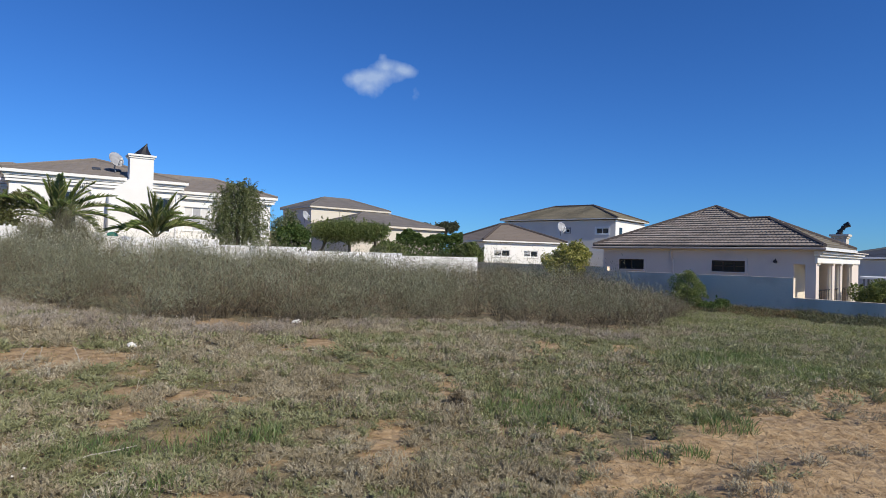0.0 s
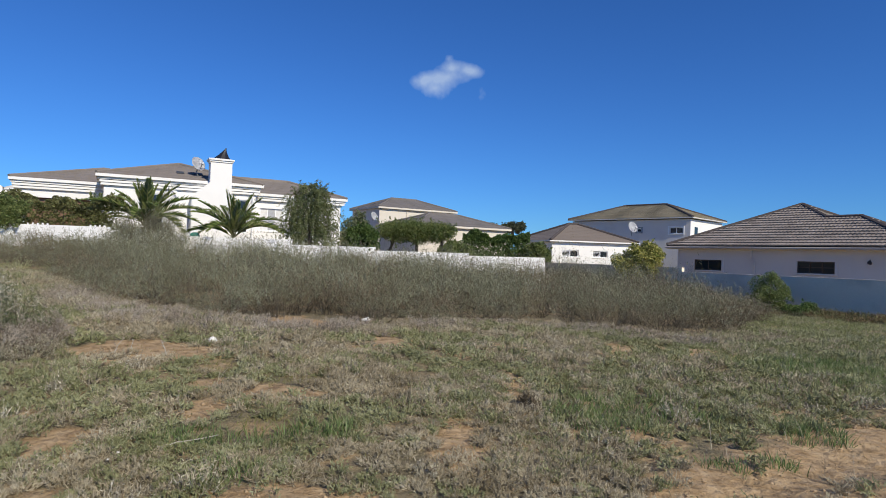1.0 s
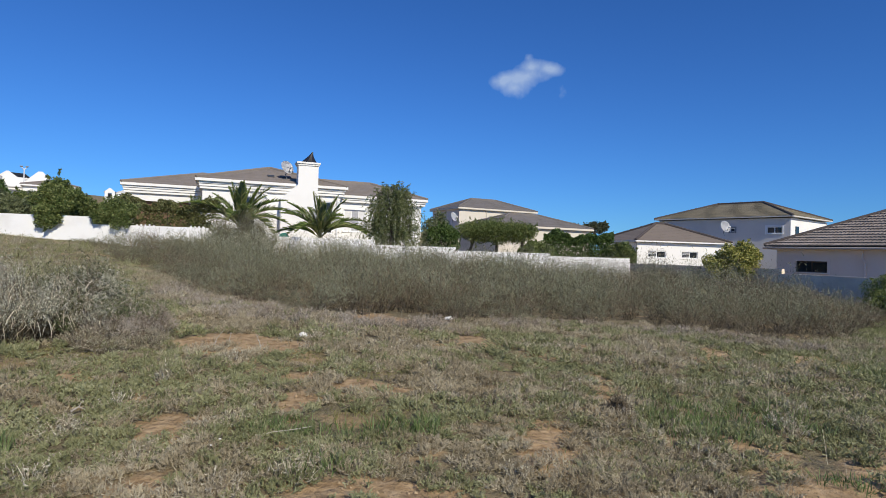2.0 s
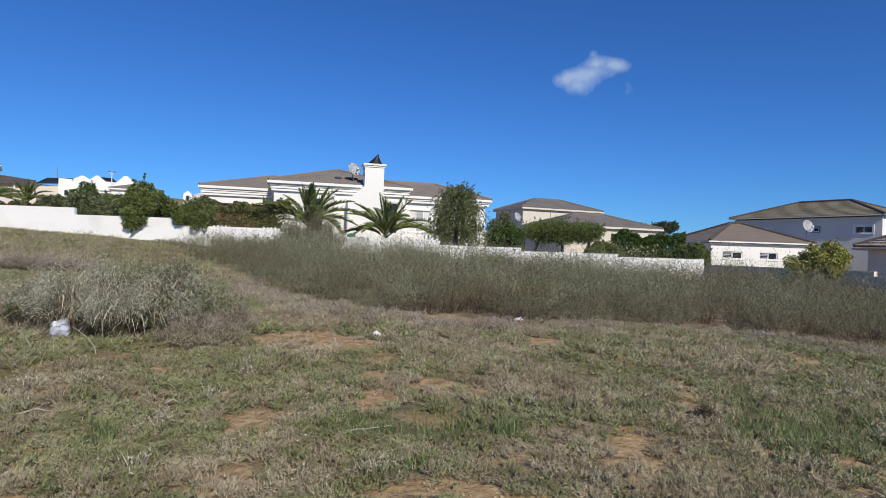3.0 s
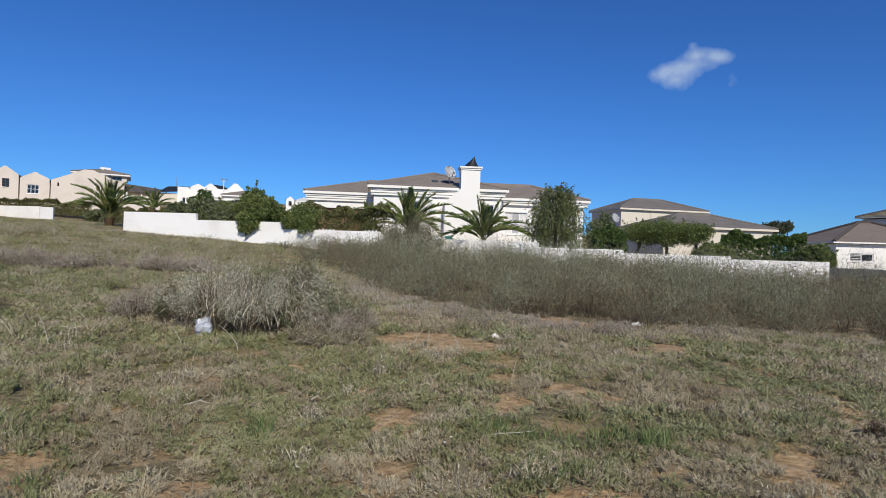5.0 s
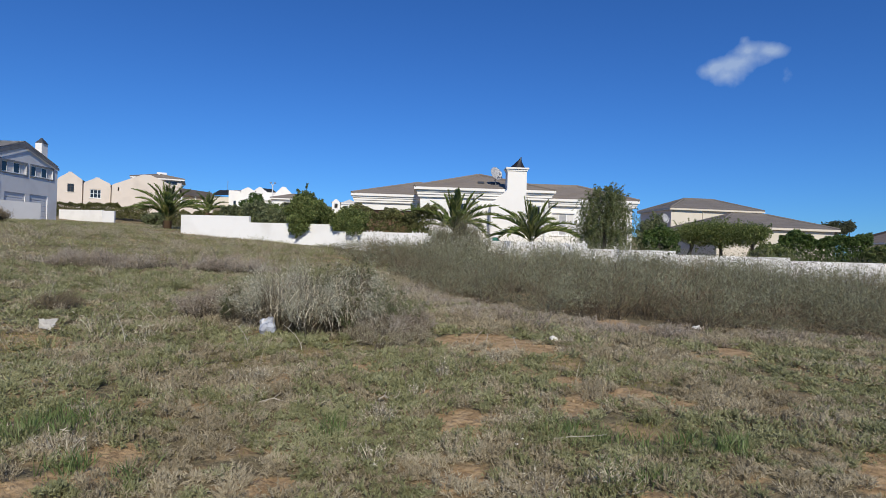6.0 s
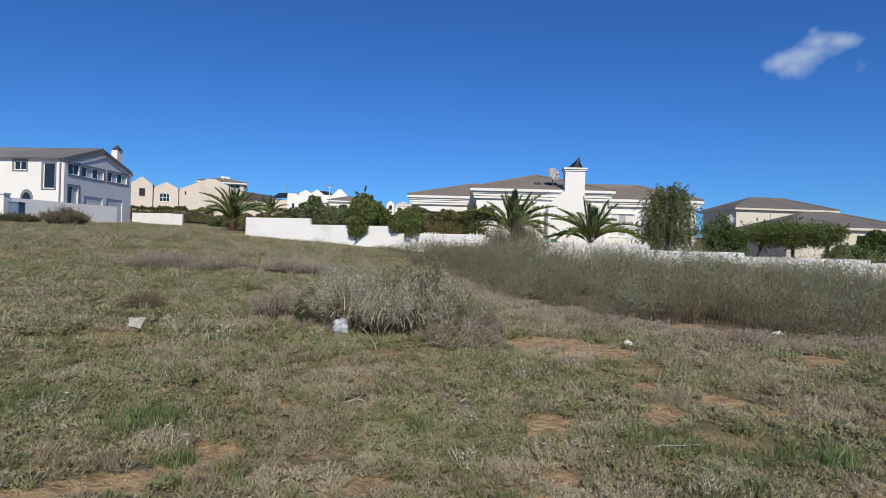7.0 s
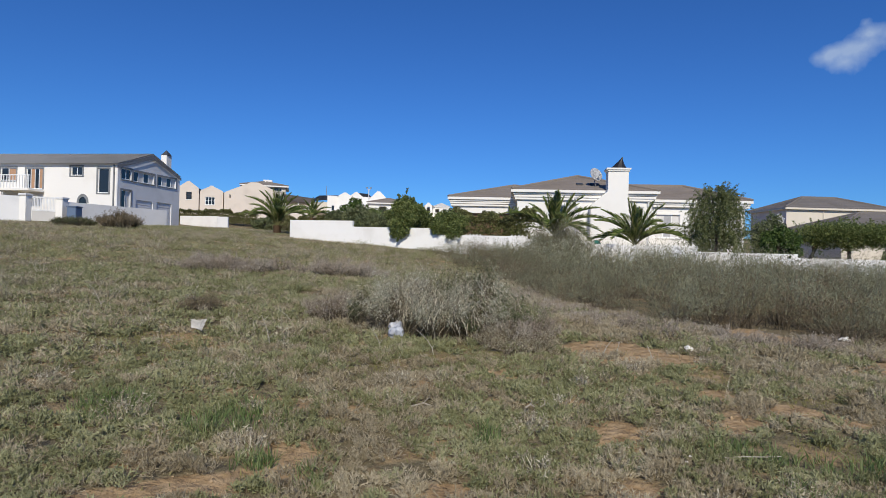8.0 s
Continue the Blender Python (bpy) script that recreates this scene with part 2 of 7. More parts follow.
def courses(bm, a, b, c, d, n, lift=0.035):
    """Roof courses on the plane from the eave a-b up to the ridge d-c, each overlapping the one below."""
    a, b, c, d = Vector(a), Vector(b), Vector(c), Vector(d)
    up = (b - a).cross(d - a).normalized()
    if up.z < 0:
        up = -up
    for k in range(n):
        t0, t1 = k / n, (k + 1) / n
        p, q, r, s = lerp(a, d, t0), lerp(b, c, t0), lerp(b, c, t1), lerp(a, d, t1)
        quad(bm, p + up * lift, q + up * lift, r + up * 0.004, s + up * 0.004)
        quad(bm, p - up * 0.004, q - up * 0.004, q + up * lift, p + up * lift)


def hip_solid(bm, e, r0, r1):
    """The closed body under a hip roof: eave corners e (4, counter-clockwise from the front left), ridge ends r0 and r1."""
    v = [bm.verts.new(p) for p in e] + [bm.verts.new(r0), bm.verts.new(r1)]
    for f in ((3, 2, 1, 0), (0, 1, 5, 4), (2, 3, 4, 5), (1, 2, 5), (3, 0, 4)):
        bm.faces.new([v[i] for i in f])


def bar(bm, a, b, w, h=None, sides=6):
    """A bar of round section from a to b."""
    a, b = Vector(a), Vector(b)
    d = b - a
    m = Matrix.Translation((a + b) / 2) @ d.to_track_quat("Z", "Y").to_matrix().to_4x4()
    bmesh.ops.create_cone(bm, cap_ends=True, segments=sides, radius1=w / 2, radius2=(h or w) / 2, depth=d.length, matrix=m)


def ridge_lines(roof, hips, mat):
    for a, b in hips:
        if (Vector(a) - Vector(b)).length > 0.05:
            bm = bmesh.new()
            bar(bm, (a[0], a[1], a[2] + 0.03), (b[0], b[1], b[2] + 0.03), 0.2)
            part("ridge_cap", bm, mat, roof)


def hip_roof(parent, x0, x1, y0, y1, z, rise, mat, n=9, over=0.45, ridge_mat=None, fascia_mat=WHITE, fascia=0.16, inset=None, lift=0.018):
    """A hip roof over the plan x0..x1, y0..y1 with its eaves at z: body, courses, ridge caps and fascia."""
    x0, x1, y0, y1 = x0 - over, x1 + over, y0 - over, y1 + over
    w = min(x1 - x0, y1 - y0) / 2 if inset is None else inset
    if x1 - x0 >= y1 - y0:
        r0, r1 = (x0 + w, (y0 + y1) / 2, z + rise), (x1 - w, (y0 + y1) / 2, z + rise)
    else:
        r0, r1 = ((x0 + x1) / 2, y0 + w, z + rise), ((x0 + x1) / 2, y1 - w, z + rise)
    e = [(x0, y0, z), (x1, y0, z), (x1, y1, z), (x0, y1, z)]
    bm = bmesh.new()
    if x1 - x0 >= y1 - y0:
        hip_solid(bm, e, r0, r1)
        faces = [(e[0], e[1], r1, r0), (e[1], e[2], r1, r1), (e[2], e[3], r0, r1), (e[3], e[0], r0, r0)]
        hips = [(e[0], r0), (e[3], r0), (e[1], r1), (e[2], r1), (r0, r1)]
    else:
        v = [bm.verts.new(p) for p in e] + [bm.verts.new(r0), bm.verts.new(r1)]
        for f in ((3, 2, 1, 0), (0, 1, 4), (1, 2, 5, 4), (2, 3, 5), (3, 0, 4, 5)):
            bm.faces.new([v[i] for i in f])
        faces = [(e[0], e[1], r0, r0), (e[1], e[2], r1, r0), (e[2], e[3], r1, r1), (e[3], e[0], r0, r1)]
        hips = [(e[0], r0), (e[1], r0), (e[2], r1), (e[3], r1), (r0, r1)]
    roof = part("roof", bm, mat, parent)
    bm = bmesh.new()
    for f in faces:
        courses(bm, *f, n, lift)
    tagged(part("tiling", bm, mat, roof), kind="stuff")
    ridge_lines(roof, hips, ridge_mat or mat)
    bm = bmesh.new()
    box(bm, x0 - 0.03, x1 + 0.03, y0 - 0.03, y1 + 0.03, z - fascia, z - 0.004)
    part("fascia", bm, fascia_mat, roof)
    return roof


# ---- ground ----
def smooth(t):
    t = np.clip(t, 0, 1)
    return t * t * (3 - 2 * t)


def ground_z(x, y):
    """Height of the plot: level near the path, rising to a low hill on one side and falling gently on the other."""
    x, y = np.asarray(x, float), np.asarray(y, float)
    s = -0.9 * x + 0.3 * y
    z = 2.6 * smooth((s - 4) / 42) + 0.11 * np.maximum(s - 52, 0)
    far = np.maximum(np.hypot(x, y) - 190, 0)
    z = z * np.clip(1 - far / 500, 0, 1)
    r = np.maximum(0.8 * x + 0.3 * y - 1, 0)
    z = z - 0.030 * r
    z = np.where(z < -2.5, -2.5 + 0.2 * (z + 2.5), z)
    rut = np.clip((4.9 + 0.6 * x - y) / 0.9, 0, 1) * np.clip((x - 0.5) / 0.9, 0, 1) * (np.hypot(x, y) < 16)
    z = z + rut * (0.030 * np.sin(5.2 * (y - 0.55 * x) + 1.5 * np.sin(1.7 * x)) + 0.02 * np.sin(7.3 * x + 4.1 * y + np.sin(5 * y)))
    z = z + 0.17 * np.exp(-((x + 4.5) / 5) ** 2 - ((y - 8.5) / 5) ** 2)
    near = np.clip(1 - np.hypot(x, y) / 60, 0, 1)
    z = z + near * (0.014 * np.sin(1.3 * x + 0.7 * y + 1) + 0.012 * np.sin(0.8 * x - 1.9 * y) + 0.016 * np.sin(2.9 * x + 1.1 * y + 2) * np.sin(2.3 * y - 0.6 * x) + 0.012 * np.sin(6.1 * x + 2.0 * np.sin(3 * y)) * np.sin(5.3 * y + 1))
    z = z + np.exp(-((x + 3.5) ** 2 + (y - 5.5) ** 2) / 55) * (-0.118 -0.0186 * x +0.0018 * (y - 5))
    return z


# bare or grassy patches: centre, half width, half length, turn in degrees
SAND = [(-4.68, 6.86, 0.66, 0.40, 34), (-3.75, 6.91, 0.27, 0.32, 29), (-1.80, 9.05, 0.27, 0.75, 11), (1.92, 10.54, 0.26, 0.75, -10), (2.68, 10.96, 0.14, 0.4, -14), (3.48, 10.68, 0.37, 0.46, -18), (0.08, 6.85, 0.13, 0.62, -1), (-0.43, 4.87, 0.19, 0.47, 5), (-3.0, 5.67, 0.16, 0.19, 28), (-2.19, 5.62, 0.28, 0.24, 21), (-2.61, 4.85, 0.17, 0.3, 28), (-3.18, 3.89, 0.19, 0.20, 32)]
SAND += [(-2.63, 3.02, 0.19, 0.15, 38), (-1.3, 3.38, 0.45, 0.13, 16), (-5.7, 2.35, 0.14, 0.18, 61), (-4.65, 1.86, 0.2, 0.14, 59), (-5.09, 4.92, 0.14, 0.21, 38), (-4.57, 1.07, 0.6, 0.14, 69), (-8.70, 3.16, 0.26, 0.55, 66), (-3.72, 10.19, 0.59, 0.52, 20), (-3.54, 2.19, 0.2, 0.13, 45)]
GREEN = [(-5.49, 1.93, 0.38, 0.43, 63), (-2.37, 4.18, 0.25, 0.2, 17), (-1.5, 4.6, 0.26, 0.18, 15), (-4.17, 1.74, 0.08, 0.2, 57), (-4.52, 1.56, 0.11, 0.16, 62), (-3.93, 3.16, 0.1, 0.14, 40), (-6.5, 1.35, 0.3, 0.34, 71), (0.92, 5.93, 0.44, 0.6, -9), (1.6, 4.73, 0.16, 0.14, -19), (2.13, 4.85, 0.17, 0.15, -24), (2.73, 5.78, 0.27, 0.3, -25), (5.21, 9.71, 1.31, 1.3, -28), (-1.8, 3.67, 0.18, 0.16, 26), (1.55, 6.16, 0.32, 0.38, -14), (-1.83, 4.31, 0.25, 0.2, 10)]
MOSS = [(-3.33, 6.4, 0.33, 0.4, 28), (-2.45, 6.11, 0.47, 0.24, 22), (-5.44, 5.35, 0.25, 0.32, 44), (-8.94, 2.52, 0.71, 0.76, 70), (-6.09, 4.84, 0.41, 0.38, 45), (-6.18, 4.06, 0.45, 0.51, 56), (-1.89, 4.69, 0.36, 0.28, 18), (-5.9, 5.6, 0.5, 0.3, 50)]


def lump(x, y, k=0):
    """Smooth irregular field between about -1 and 1."""
    return (np.sin(1.7 * x + 1.3 * np.sin(1.1 * y + k)) + np.sin(2.1 * y - 0.9 * x + 2 * k + 1.4 * np.sin(0.8 * x)) + np.sin(0.63 * x + 0.9 * y + k) + 0.6 * np.sin(4.3 * x + 2.7 * y + k) * np.sin(3.7 * y - 2 * x)) / 3.0


def in_patches(x, y, patches, grow=1.0):
    """How far inside the nearest patch: 1 in its middle, 0 at its ragged rim and beyond."""
    best = np.zeros_like(x)
    rag = 0.26 * lump(4 * x, 4 * y, 3)
    for px, py, ra, rb, turn in patches:
        ca, sa = math.cos(radians(turn)), math.sin(radians(turn))
        u, v = (x - px) * ca + (y - py) * sa, (y - py) * ca - (x - px) * sa
        best = np.maximum(best, np.clip(1.3 - np.hypot(u / (ra * grow), v / (rb * grow)) - rag, 0, 1))
    return best


FRONT_X = [-22, -17, -12, -9.7, -8.7, -7.1, -6.0, -4.3, -3.0, -2.4, -1.6, -0.75, 0.5, 1.6, 2.7, 3.9, 4.6, 5.8, 7.5, 10, 13]
FRONT_Y = [21.5, 18.0, 14.7, 12.9, 11.8, 10.6, 10.05, 9.75, 10.3, 10.9, 12.2, 13.4, 13.8, 13.8, 13.2, 12.6, 13.5, 15.4, 18.5, 25, 40]


def thicket_front(x):
    return np.interp(x, FRONT_X, FRONT_Y)


def bare_right(x, y):
    """Bare trampled sand at the lower corner of the plot."""
    return np.clip((4.9 + 0.6 * x - y) / 0.9 + 0.7 * lump(1.6 * x, 1.6 * y, 1), 0, 1) * np.clip((x - 0.6) / 1.2 + 0.5 * lump(1.5 * x, 1.5 * y, 4), 0, 1)


def gz(x, y):
    return float(ground_z(x, y))


def axis_steps(lo, hi, fine_lo, fine_hi, fine, growth=1.22):
    v = list(np.arange(fine_lo, fine_hi + fine / 2, fine))
    d, p = fine, fine_hi
    while p < hi:
        d *= growth
        p += d
        v.append(p)
    d, p = fine, fine_lo
    while p > lo:
        d *= growth
        p -= d
        v.insert(0, p)
    return np.array(v)


gxs, gys = axis_steps(-4200, 4200, -16, 12, 0.16), axis_steps(-4200, 4200, -4, 17, 0.16)
GX, GY = np.meshgrid(gxs, gys)
GZ = ground_z(GX, GY)
nx, ny = len(gxs), len(gys)
verts = np.stack([GX.ravel(), GY.ravel(), GZ.ravel()], 1)
ii = (np.arange(ny - 1)[:, None] * nx + np.arange(nx - 1)[None, :]).ravel()
faces = np.stack([ii, ii + 1, ii + 1 + nx, ii + nx], 1)


def fast_mesh(name, verts, faces, mat, smooth_faces=False):
    """A mesh from arrays: verts n x 3, faces m x k."""
    me = bpy.data.meshes.new(name)
    k = faces.shape[1]
    me.vertices.add(len(verts))
    me.vertices.foreach_set("co", np.ascontiguousarray(verts, np.float32).ravel())
    me.loops.add(faces.size)
    me.loops.foreach_set("vertex_index", np.ascontiguousarray(faces, np.int32).ravel())
    me.polygons.add(len(faces))
    me.polygons.foreach_set("loop_start", np.arange(0, faces.size, k, dtype=np.int32))
    me.polygons.foreach_set("loop_total", np.full(len(faces), k, np.int32))
    if smooth_faces:
        me.polygons.foreach_set("use_smooth", np.ones(len(faces), bool))
    me.update(calc_edges=True)
    me.materials.append(mat)
    return me


def soil_material():
    m = bpy.data.materials.new("sandy_soil")
    m.use_nodes = True
    n, l = m.node_tree.nodes, m.node_tree.links
    b = n["Principled BSDF"]
    b.inputs["Roughness"].default_value = 0.95
    b.inputs["Specular IOR Level"].default_value = 0.15
    geo = n.new("ShaderNodeNewGeometry")

    def no(scale, detail, rough=0.55):
        t = n.new("ShaderNodeTexNoise")
        t.inputs["Scale"].default_value, t.inputs["Detail"].default_value, t.inputs["Roughness"].default_value = scale, detail, rough
        l.new(geo.outputs["Position"], t.inputs["Vector"])
        return t.outputs["Fac"]

    def ramp(fac, stops):
        r = n.new("ShaderNodeValToRGB")
        e = r.color_ramp.elements
        while len(e) < len(stops):
            e.new(0.5)
        for i, (p, c) in enumerate(stops):
            e[i].position, e[i].color = p, (*c, 1)
        l.new(fac, r.inputs["Fac"])
        return r.outputs[0]

    sand = ramp(no(9, 6), [(0.3, (0.29, 0.190, 0.096)), (0.5, (0.440, 0.305, 0.166)), (0.72, (0.56, 0.410, 0.245))])
    litter = ramp(no(60, 5, 0.7), [(0.35, (0.115, 0.094, 0.053)), (0.55, (0.235, 0.197, 0.118)), (0.75, (0.385, 0.325, 0.205))])
    mx = n.new("ShaderNodeMix")
    mx.data_type = "RGBA"
    mr = n.new("ShaderNodeMapRange")
    mr.inputs["From Min"].default_value, mr.inputs["From Max"].default_value = 0.50, 0.66
    at = n.new("ShaderNodeAttribute")
    at.attribute_name = "bare"
    ad = n.new("ShaderNodeMath")
    ad.operation = "MULTIPLY_ADD"
    ad.inputs[1].default_value = 0.42
    l.new(at.outputs["Fac"], ad.inputs[0])
    l.new(no(1.6, 7, 0.65), ad.inputs[2])
    l.new(ad.outputs[0], mr.inputs["Value"])
    l.new(mr.outputs[0], mx.inputs["Factor"])
    l.new(litter, mx.inputs["A"])
    l.new(sand, mx.inputs["B"])
    l.new(mx.outputs["Result"], b.inputs["Base Color"])
    b1, b2 = n.new("ShaderNodeBump"), n.new("ShaderNodeBump")
    b1.inputs["Strength"].default_value, b1.inputs["Distance"].default_value = 1.0, 0.11
    b2.inputs["Strength"].default_value, b2.inputs["Distance"].default_value = 0.6, 0.012
    l.new(no(7, 8, 0.6), b1.inputs["Height"])
    l.new(no(70, 5, 0.65), b2.inputs["Height"])
    l.new(b1.outputs[0], b2.inputs["Normal"])
    l.new(b2.outputs[0], b.inputs["Normal"])
    return m


SOIL = soil_material()
ground_me = fast_mesh("ground", verts, faces, SOIL, True)
bare = ground_me.attributes.new("bare", "FLOAT", "POINT")
bare.data.foreach_set("value", np.maximum(np.clip(1.6 * in_patches(verts[:, 0], verts[:, 1], SAND, 1.15), 0, 1), np.maximum(bare_right(verts[:, 0], verts[:, 1]), np.clip((verts[:, 0] - 0.5) / 1.1 + 0.5 * lump(1.5 * verts[:, 0], 1.5 * verts[:, 1], 2), 0, 1) * np.clip((4.5 + 0.25 * verts[:, 0] - verts[:, 1]) / 0.6, 0, 1)) * np.clip((14 - np.hypot(verts[:, 0], verts[:, 1])) / 3, 0, 1) * np.clip((verts[:, 1] + 2.5) / 2.5 + 0.5 * lump(0.8 * verts[:, 0], 0.8 * verts[:, 1], 5), 0, 1)).astype(np.float32))
tagged(new("ground", ground_me), "orange-brown sandy soil of a vacant sloping plot", "ground", kind="structure")


# ---- boundary walls ----
def plan_wall(name, label, p, q, z_top, thick, mat, sink=0.5, cap=0.0, cap_mat=None, group="", end_mat=None):
    """A straight run of boundary wall from p to q in plan, top at z_top, footing below the ground."""
    p, q = Vector(p), Vector(q)
    d = q - p
    zb = min(gz(*p), gz(*q)) - sink
    ob = thing(name, pose(p.x, p.y, zb, 0, 0, math.degrees(math.atan2(d.y, d.x))), label, "wall", group, "structure")
    bm = bmesh.new()
    n = max(1, round(d.length / 0.8))
    L = d.length
    for i in range(n):
        box(bm, L * i / n, L * (i + 1) / n, 0, thick, 0, z_top - zb - cap)
    bmesh.ops.remove_doubles(bm, verts=bm.verts, dist=0.0005)
    part("wall_body", bm, mat, ob)
    if cap:
        part("coping", block(-0.02, L + 0.02, -0.03, thick + 0.03, z_top - zb - cap, z_top - zb, 0.012), cap_mat or mat, ob)
    return ob


WD = (math.cos(radians(25)), math.sin(radians(25)))


def on_white(k):
    return (-10.3 + k * WD[0], 27.2 + k * WD[1])


WHITE_RUNS = [(-21.0, -17.2, 2.90), (-17.2, -12.75, 2.575), (-12.75, -7.8, 2.24), (-7.8, -4.6, 2.10), (-4.6, -0.05, 1.955), (-0.05, 4.0, 1.70), (4.0, 9.0, 1.535), (9.0, 13.5, 1.40)]
for a, b, z in WHITE_RUNS:
    plan_wall("wall_white", "whitewashed plastered boundary wall run, stepped down the slope", on_white(a), on_white(b), z, 0.2, WALLWHITE, group="white wall runs")
plan_wall("wall_white", "whitewashed return of the boundary wall at its upper end", (on_white(-21.0)[0] - 2.8, on_white(-21.0)[1] + 6), (on_white(-21.0)[0], on_white(-21.0)[1] + 0.01), 2.9, 0.2, WALLWHITE, group="white wall runs")
fence = thing("picket_fence", pose(*on_white(-11.0), gz(*on_white(-11.0)), 0, 0, 25), "short white picket fence just behind the boundary wall", "fence")
FZ = 2.31 - gz(*on_white(-11.0))
for i in (0, 1, 2, 3, 4, 13, 14, 15, 16):
    part("picket", block(i * 0.18, i * 0.18 + 0.07, 0.36, 0.385, 0.2, FZ + 0.015 * (i % 2), 0.006), FRAMEWHITE, fence)
for z in (0.7, FZ - 0.22):
    part("fence_rail", block(-0.05, 17 * 0.18, 0.386, 0.42, z, z + 0.07), FRAMEWHITE, fence)
GD = (math.cos(radians(-49)), math.sin(radians(-49)))


def on_grey(k):
    return (13.05 + k * GD[0], 21.9 + k * GD[1])


for a, b, z in ((-16.9, -8.0, 1.13), (-8.0, 0.0, 0.94), (0.0, 9.0, 0.2)):
    plan_wall("wall_grey", "grey painted plastered boundary wall run with a flat top", on_grey(a), on_grey(b), z, 0.2, GREYWALL, group="grey wall runs")


# ---- houses ----
def cornice(parent, x0, x1, y0, y1, z, mat=WHITE, n=3):
    """Plaster mouldings under the eaves, stepping out towards the top, along the front and both ends."""
    for i in range(n):
        o, h = 0.25 - 0.05 * i, z - 0.162 - 0.15 * i
        bm = bmesh.new()
        box(bm, x0 - o, x1 + o, y0 - o, y1, h - 0.125, h)
        part("cornice", bm, mat, parent)


def chimney_stack(parent, x0, x1, y0, y1, z0, z1, mat=WHITE, cowl=True, shoulder=0.0, z_sh=0.0):
    bm = bmesh.new()
    if shoulder:
        box(bm, x0 - shoulder, x1, y0, y1, z0, z_sh - 0.75)
        v = [bm.verts.new(p) for p in ((x0 - shoulder, y0, z_sh - 0.75), (x1, y0, z_sh - 0.75), (x1, y1, z_sh - 0.75), (x0 - shoulder, y1, z_sh - 0.75), (x0, y0, z_sh + 0.1), (x1, y0, z_sh + 0.1), (x1, y1, z_sh + 0.1), (x0, y1, z_sh + 0.1))]
        for f in ((0, 1, 5, 4), (1, 2, 6, 5), (2, 3, 7, 6), (3, 0, 4, 7)):
            bm.faces.new([v[i] for i in f])
        box(bm, x0, x1, y0, y1, z_sh + 0.1, z1 - 0.2)
    else:
        box(bm, x0, x1, y0, y1, z0, z1 - 0.2)
    ch = part("chimney", bm, mat, parent)
    bm = bmesh.new()
    box(bm, x0 - 0.05, x1 + 0.05, y0 - 0.05, y1 + 0.05, z1 - 0.2, z1 - 0.1)
    box(bm, x0 - 0.11, x1 + 0.11, y0 - 0.11, y1 + 0.11, z1 - 0.1, z1)
    part("chimney_cap", bm, mat, ch)
    if cowl:
        cx, cy = (x0 + x1) / 2 + 0.08, (y0 + y1) / 2
        bm = bmesh.new()
        # a hooded revolving cowl that tapers to a swept tip
        rings = []
        for k in range(7):
            t = k / 6
            r, dx = 0.44 * (1 - t) ** 1.35 + 0.025, 0.20 * t ** 1.4
            rings.append([bm.verts.new((cx + dx + r * math.cos(a) * 1.05, cy + r * 0.8 * math.sin(a), z1 + 0.03 + 0.68 * t)) for a in [2 * math.pi * j / 10 for j in range(10)]])
        for r0, r1 in zip(rings, rings[1:]):
            for j in range(10):
                bm.faces.new((r0[j], r0[(j + 1) % 10], r1[(j + 1) % 10], r1[j]))
        bm.faces.new(rings[-1])
        bm.faces.new(rings[0][::-1])
        part("chimney_cowl", bm, BLACK, ch, "black metal chimney cowl")
    return ch


def dish_aerial(m, r, label="pale grey satellite dish on a bracket fixed to the roof"):
    """A satellite dish, its bowl facing local -y."""
    ob = thing("satellite_dish", m, label, "satellite dish")
    bm = bmesh.new()
    rings = []
    for k in range(6):
        t = k / 5
        rings.append([bm.verts.new((r * t * math.cos(a) if k else 0.001 * math.cos(a), -0.22 * r * t * t, r * 1.08 * t * math.sin(a) if k else 0.001 * math.sin(a))) for a in [2 * math.pi * j / 24 for j in range(24)]])
    for r0, r1 in zip(rings, rings[1:]):
        for j in range(24):
            bm.faces.new((r0[j], r0[(j + 1) % 24], r1[(j + 1) % 24], r1[j]))
    bmesh.ops.solidify(bm, geom=bm.faces[:], thickness=0.02)
    part("bowl", bm, DISH, ob, smooth=True)
    bm = bmesh.new()
    bar(bm, (0, 0.03, -0.1), (0, 0.25, -0.35), 0.06)
    bar(bm, (0, 0.25, -0.3), (0, 0.25, -r * 1.5), 0.06)
    part("bracket", bm, FRAMEGREY, ob)
    bm = bmesh.new()
    bar(bm, (0, 0, -r), (0, -r * 0.9, -r * 0.45), 0.03)
    part("feed_arm", bm, FRAMEGREY, ob)
    part("receiver", block(-0.06, 0.06, -r * 0.9 - 0.12, -r * 0.9 + 0.02, -r * 0.45 - 0.06, -r * 0.45 + 0.06, 0.015), DISH, ob)
    return ob


